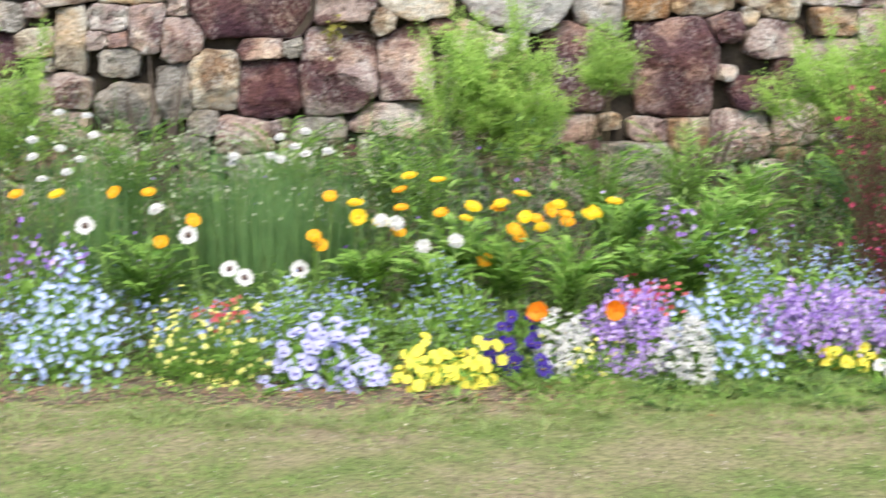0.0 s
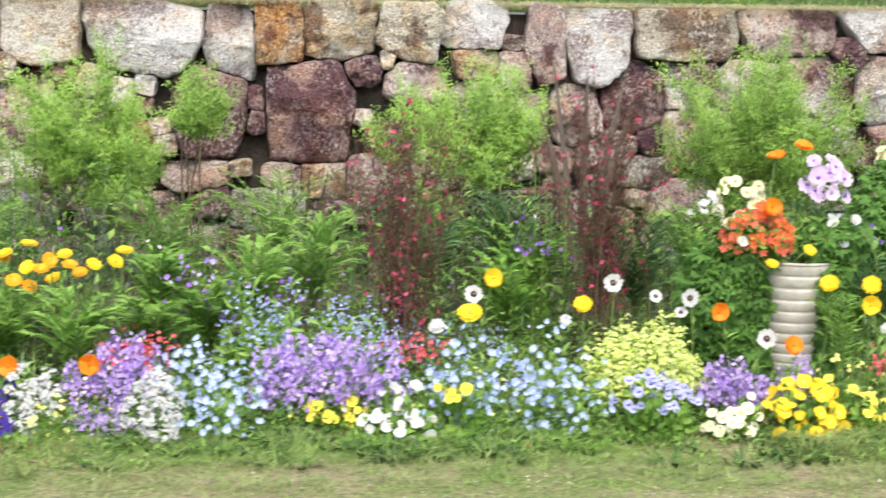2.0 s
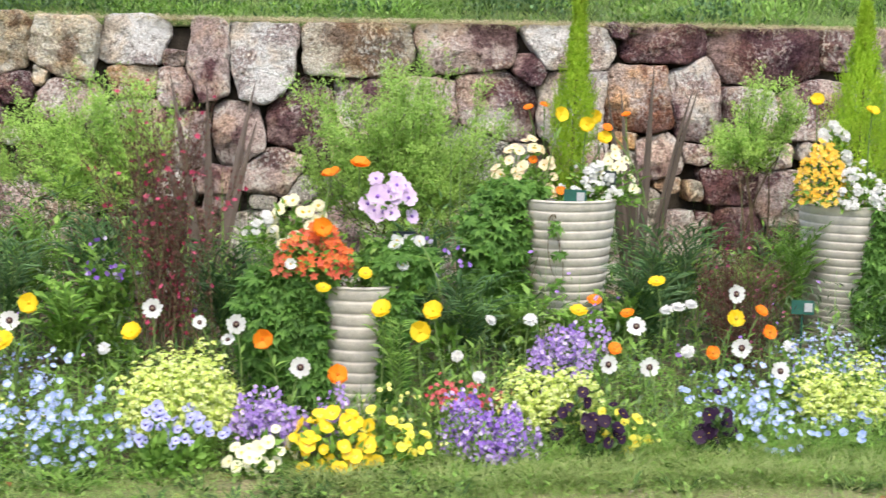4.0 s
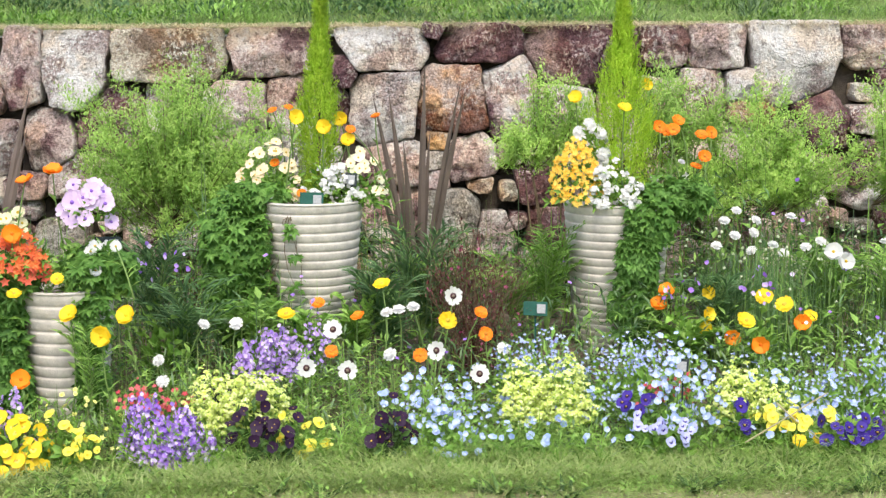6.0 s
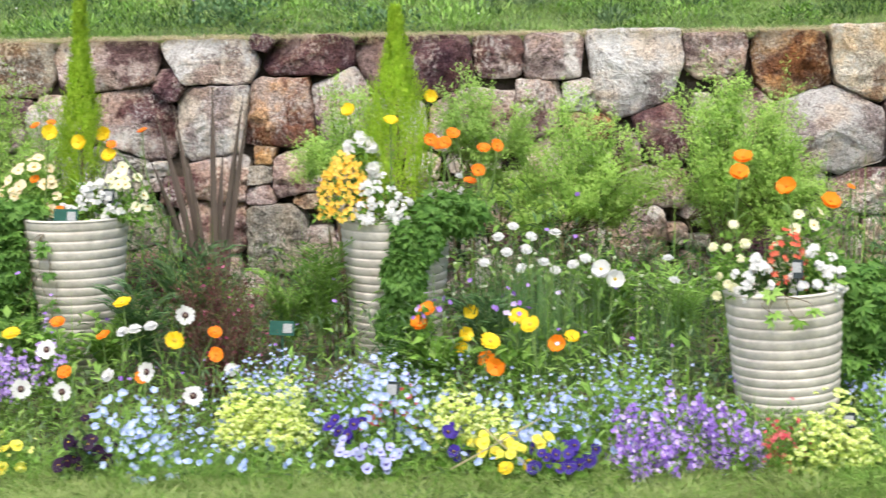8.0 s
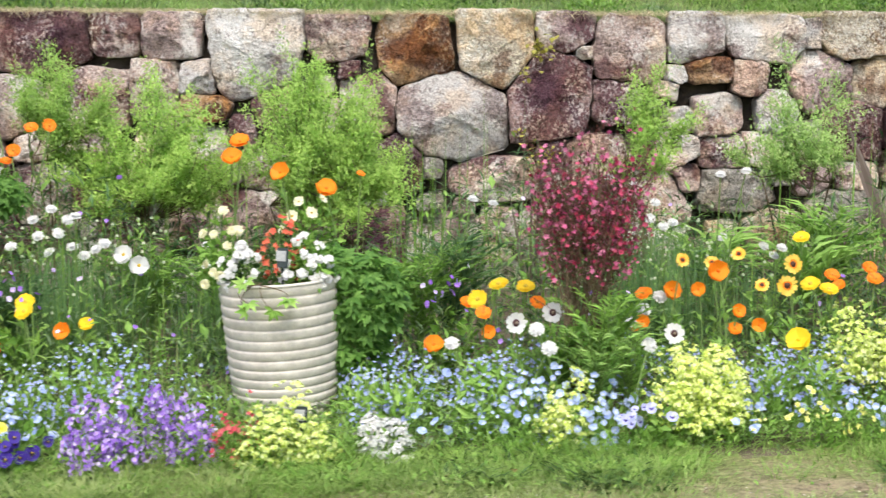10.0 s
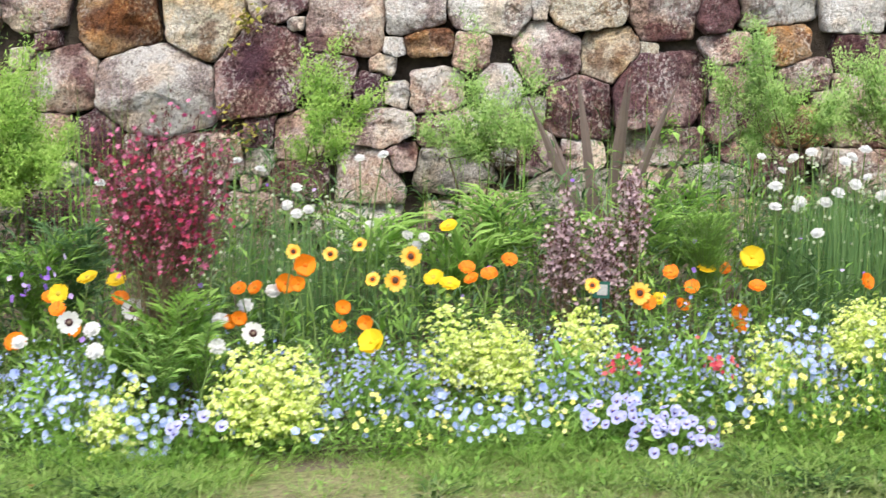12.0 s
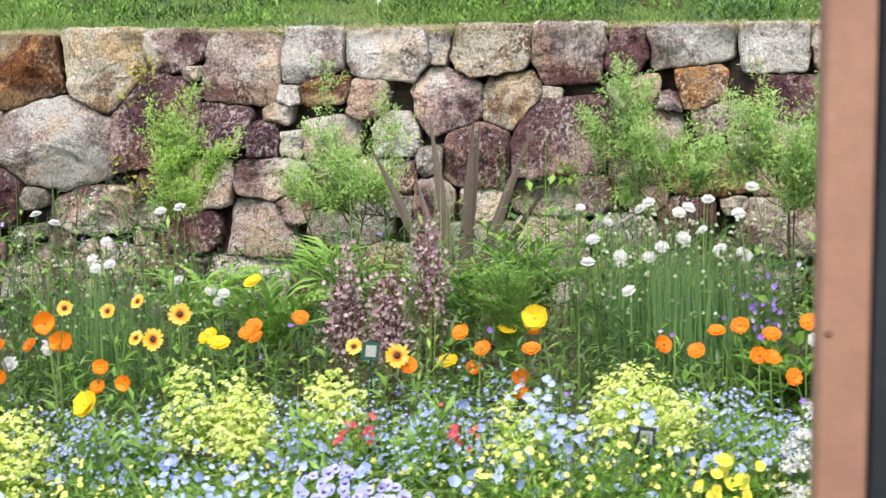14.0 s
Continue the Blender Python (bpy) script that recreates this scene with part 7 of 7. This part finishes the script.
def joint_plant(x, z, w, h, n, mat=None, label="small yellowish stonecrop growing in a wall joint"):
    o = thing("stonecrop", x, face_y(z) - 0.09, z, label, "plant", "plants in the wall joints")
    P = rng.normal(size=(n, 3)) * (w / 3, 0.015, h / 3)
    body("foliage", [place(leaf_shape(0.85, 0.2), P, along(rng.normal(size=(n, 3)) + (0, -0.6, 0.2)), rng.uniform(0.014, 0.032, n))], [mat or SEDUM], o)
    body("stem", [tube(arc((0, 0.05, 0), p, 0.01, 3), 0.0012, 0.0008, 3) for p in P[::6]], [TWIG], o, kind="stuff")


joint_plant(7.355, 1.19, 0.09, 0.11, 60)
joint_plant(7.28, 1.09, 0.03, 0.06, 12)
joint_plant(7.345, 0.73, 0.09, 0.10, 50)
joint_plant(7.265, 0.83, 0.04, 0.06, 14)
joint_plant(9.05, 0.79, 0.08, 0.09, 60, LEAF_LIGHT, "small light green weed growing in a wall joint")
joint_plant(-0.12, 0.98, 0.08, 0.10, 60)


def bank_dots(n, mat, r, label, x0, x1):
    x, y = rng.uniform(x0, x1, n), rng.uniform(0.4, 4.0, n)
    v, t, s = place(H_FIVE, np.stack([x, y, bank_z(x, y) + rng.uniform(0.08, 0.15, n)], 1), facing(np.array([0, -0.8, 0.4]) + 0.3 * rng.normal(size=(n, 3))), r * rng.uniform(0.7, 1.3, n))
    tagged(new("bank_flowers", mesh_of("bank_flowers", v, t, [mat], s)), label, "flowers", kind="stuff")


bank_dots(45, P_WHITE, 0.009, "white flowers dotted over the grassy bank", -1.5, 9.5)
bank_dots(25, P_LILAC, 0.010, "violet flowers dotted over the grassy bank", 2.0, 6.0)
wiry = leaf_mat("leaf_bank_red", (0.16, 0.06, 0.05), (0.30, 0.12, 0.10))
for q in ((3.55, 1.6, 0.30, 60), (8.62, 0.9, 0.16, 40), (9.4, 1.0, 0.15, 30)):
    o = thing("red_weed", q[0], q[1], float(bank_z(q[0], q[1])), "reddish weed standing in the grass of the bank", "plant", "weeds on the bank")
    P = rng.normal(size=(q[3] * 4, 3)) * (0.08, 0.05, q[2] * 0.25) + (0, 0, q[2] * 0.6)
    body("foliage", [place(LEAF_N, P, along(rng.normal(size=P.shape) + (0, 0, 0.6)), rng.uniform(0.03, 0.06, len(P)))], [wiry], o)

CRUMB = leaf_mat("lawn_crumb", (0.22, 0.14, 0.09), (0.74, 0.66, 0.54), glow=0.05)
CHAFF = leaf_mat("bark_chips", (0.16, 0.08, 0.05), (0.50, 0.32, 0.22), glow=0.05)
n = 2600
x = rng.uniform(-2.2, 0.8, n)
y = -2.62 + 0.10 * rng.normal(size=n)
v, t, s = place(chip_shape(0.7), np.stack([x, y, ground_z(x, y) + 0.006], 1), along(np.stack([rng.normal(size=n), rng.normal(size=n), 0.15 * rng.normal(size=n)], 1)), rng.uniform(0.008, 0.022, n))
tagged(new("bark_chips", mesh_of("bark_chips", v, t, [CHAFF], s)), "reddish-brown bark chips and crumbs on bare soil", "chips", kind="stuff")

n = 9000
x, y = rng.uniform(-2.4, 11.2, n), rng.uniform(-4.2, -2.75, n)
v, t, s = place(chip_shape(0.6), np.stack([x, y, ground_z(x, y) + 0.008], 1), along(np.stack([rng.normal(size=n), rng.normal(size=n), 0.2 * rng.normal(size=n)], 1)), rng.uniform(0.005, 0.014, n))
tagged(new("lawn_crumbs", mesh_of("lawn_crumbs", v, t, [CRUMB], s)), "pale and brown crumbs strewn over the worn lawn", "chips", kind="stuff")

DRY_LEAF = leaf_mat("leaf_fallen", (0.28, 0.10, 0.04), (0.48, 0.24, 0.10))
FALLEN = mesh_of("fallen_leaf", *leaf_shape(0.5, 0.25)[:2], [DRY_LEAF])
for k in range(46):
    x, y = rng.uniform(-1.6, 10.2), -2.5 - abs(rng.normal()) * 0.09 if k % 5 else rng.uniform(-3.3, -2.6)
    o = new("fallen_leaf", FALLEN)
    o.matrix_basis = Matrix.Translation((x, y, float(ground_z(x, y)) + 0.012)) @ Matrix.Rotation(rng.uniform(0, 6.28), 4, "Z") @ Matrix.Rotation(0.3 * rng.normal(), 4, "X") @ Matrix.Scale(rng.uniform(0.02, 0.04), 4)
    tagged(o, "dry reddish-brown leaf fallen on the ground", "leaf", "fallen leaves along the bed")
for a, c in (((5.35, -2.42, 0.02), (5.62, -2.36, 0.16)), ((5.45, -2.40, 0.14), (5.58, -2.43, 0.03)), ((8.05, -2.55, 0.06), (8.30, -2.62, 0.075)), ((8.12, -2.5, 0.06), (8.34, -2.55, 0.08))):
    o = thing("dry_stalk", *a, "pale dry stalk lying at the edge of the bed", "stalk", "dry stalks")
    body("stalk", [tube(arc((0, 0, 0), np.array(c) - np.array(a), 0.01, 5), 0.003, 0.002, 5)], [STRAW], o)


# ---- brown post and dark board beside the path ----
def rust_mat():
    m, n, l, b = shader("brown_paint", 0.6, 0.35)
    co = n.new("ShaderNodeTexCoord").outputs["Object"]
    c = ramp(n, l, noise_tex(n, l, co, 3, 5, 0.6), [(0.3, (0.30, 0.155, 0.11)), (0.7, (0.39, 0.215, 0.155))])
    l.new(mix(n, l, "MULTIPLY", 0.4, c, ramp(n, l, noise_tex(n, l, co, 45, 4, 0.7), [(0.35, (0.7, 0.7, 0.7)), (0.65, (1.1, 1.1, 1.1))])), b.inputs["Base Color"])
    bump(n, l, noise_tex(n, l, co, 80, 4, 0.6), b, 0.3, 0.002)
    return m


BROWN = rust_mat()
BROWN_DARK = plain_mat("brown_screw", (0.20, 0.105, 0.075), (0.26, 0.14, 0.10), 40, 0.5)
DARK_BOARD = plain_mat("dark_board", (0.014, 0.018, 0.024), (0.03, 0.034, 0.042), 4, 0.5, 40, 0.001)
sign = thing("notice_board", 9.56, -4.28, float(ground_z(9.56, -4.28)) - 0.02, "brown-painted post carrying a dark board beside the lawn", "notice board")
me = slab(0.050, 0.06, 2.2, 0.004)
me.materials.append(BROWN)
child("post", me, sign).location = (0.0035, 0, 1.1)
me = slab(0.9, 0.03, 1.7, 0.004)
me.materials.append(DARK_BOARD)
child("board", me, sign, "dark board").location = (0.481, 0.0, 1.25)
me = slab(0.057, 0.06, 2.2, 0.004)
me.materials.append(BROWN)
child("post", me, sign).location = (0.962, 0, 1.1)
me = mesh_of("screw", *dome(0.0045, 0.003, 0, 0, 10)[:2], [BROWN_DARK])
q = child("screw", me, sign, "painted screw head")
q.location, q.rotation_euler = (-0.013, -0.0305, 0.838), (radians(90), 0, 0)

# ---- wall stones, one by one ----
for i, (x, z, *_) in enumerate(STONES):
    ob = child("stone", stone_mesh(i), wall)
    ob.location = (x, face_y(z), z)
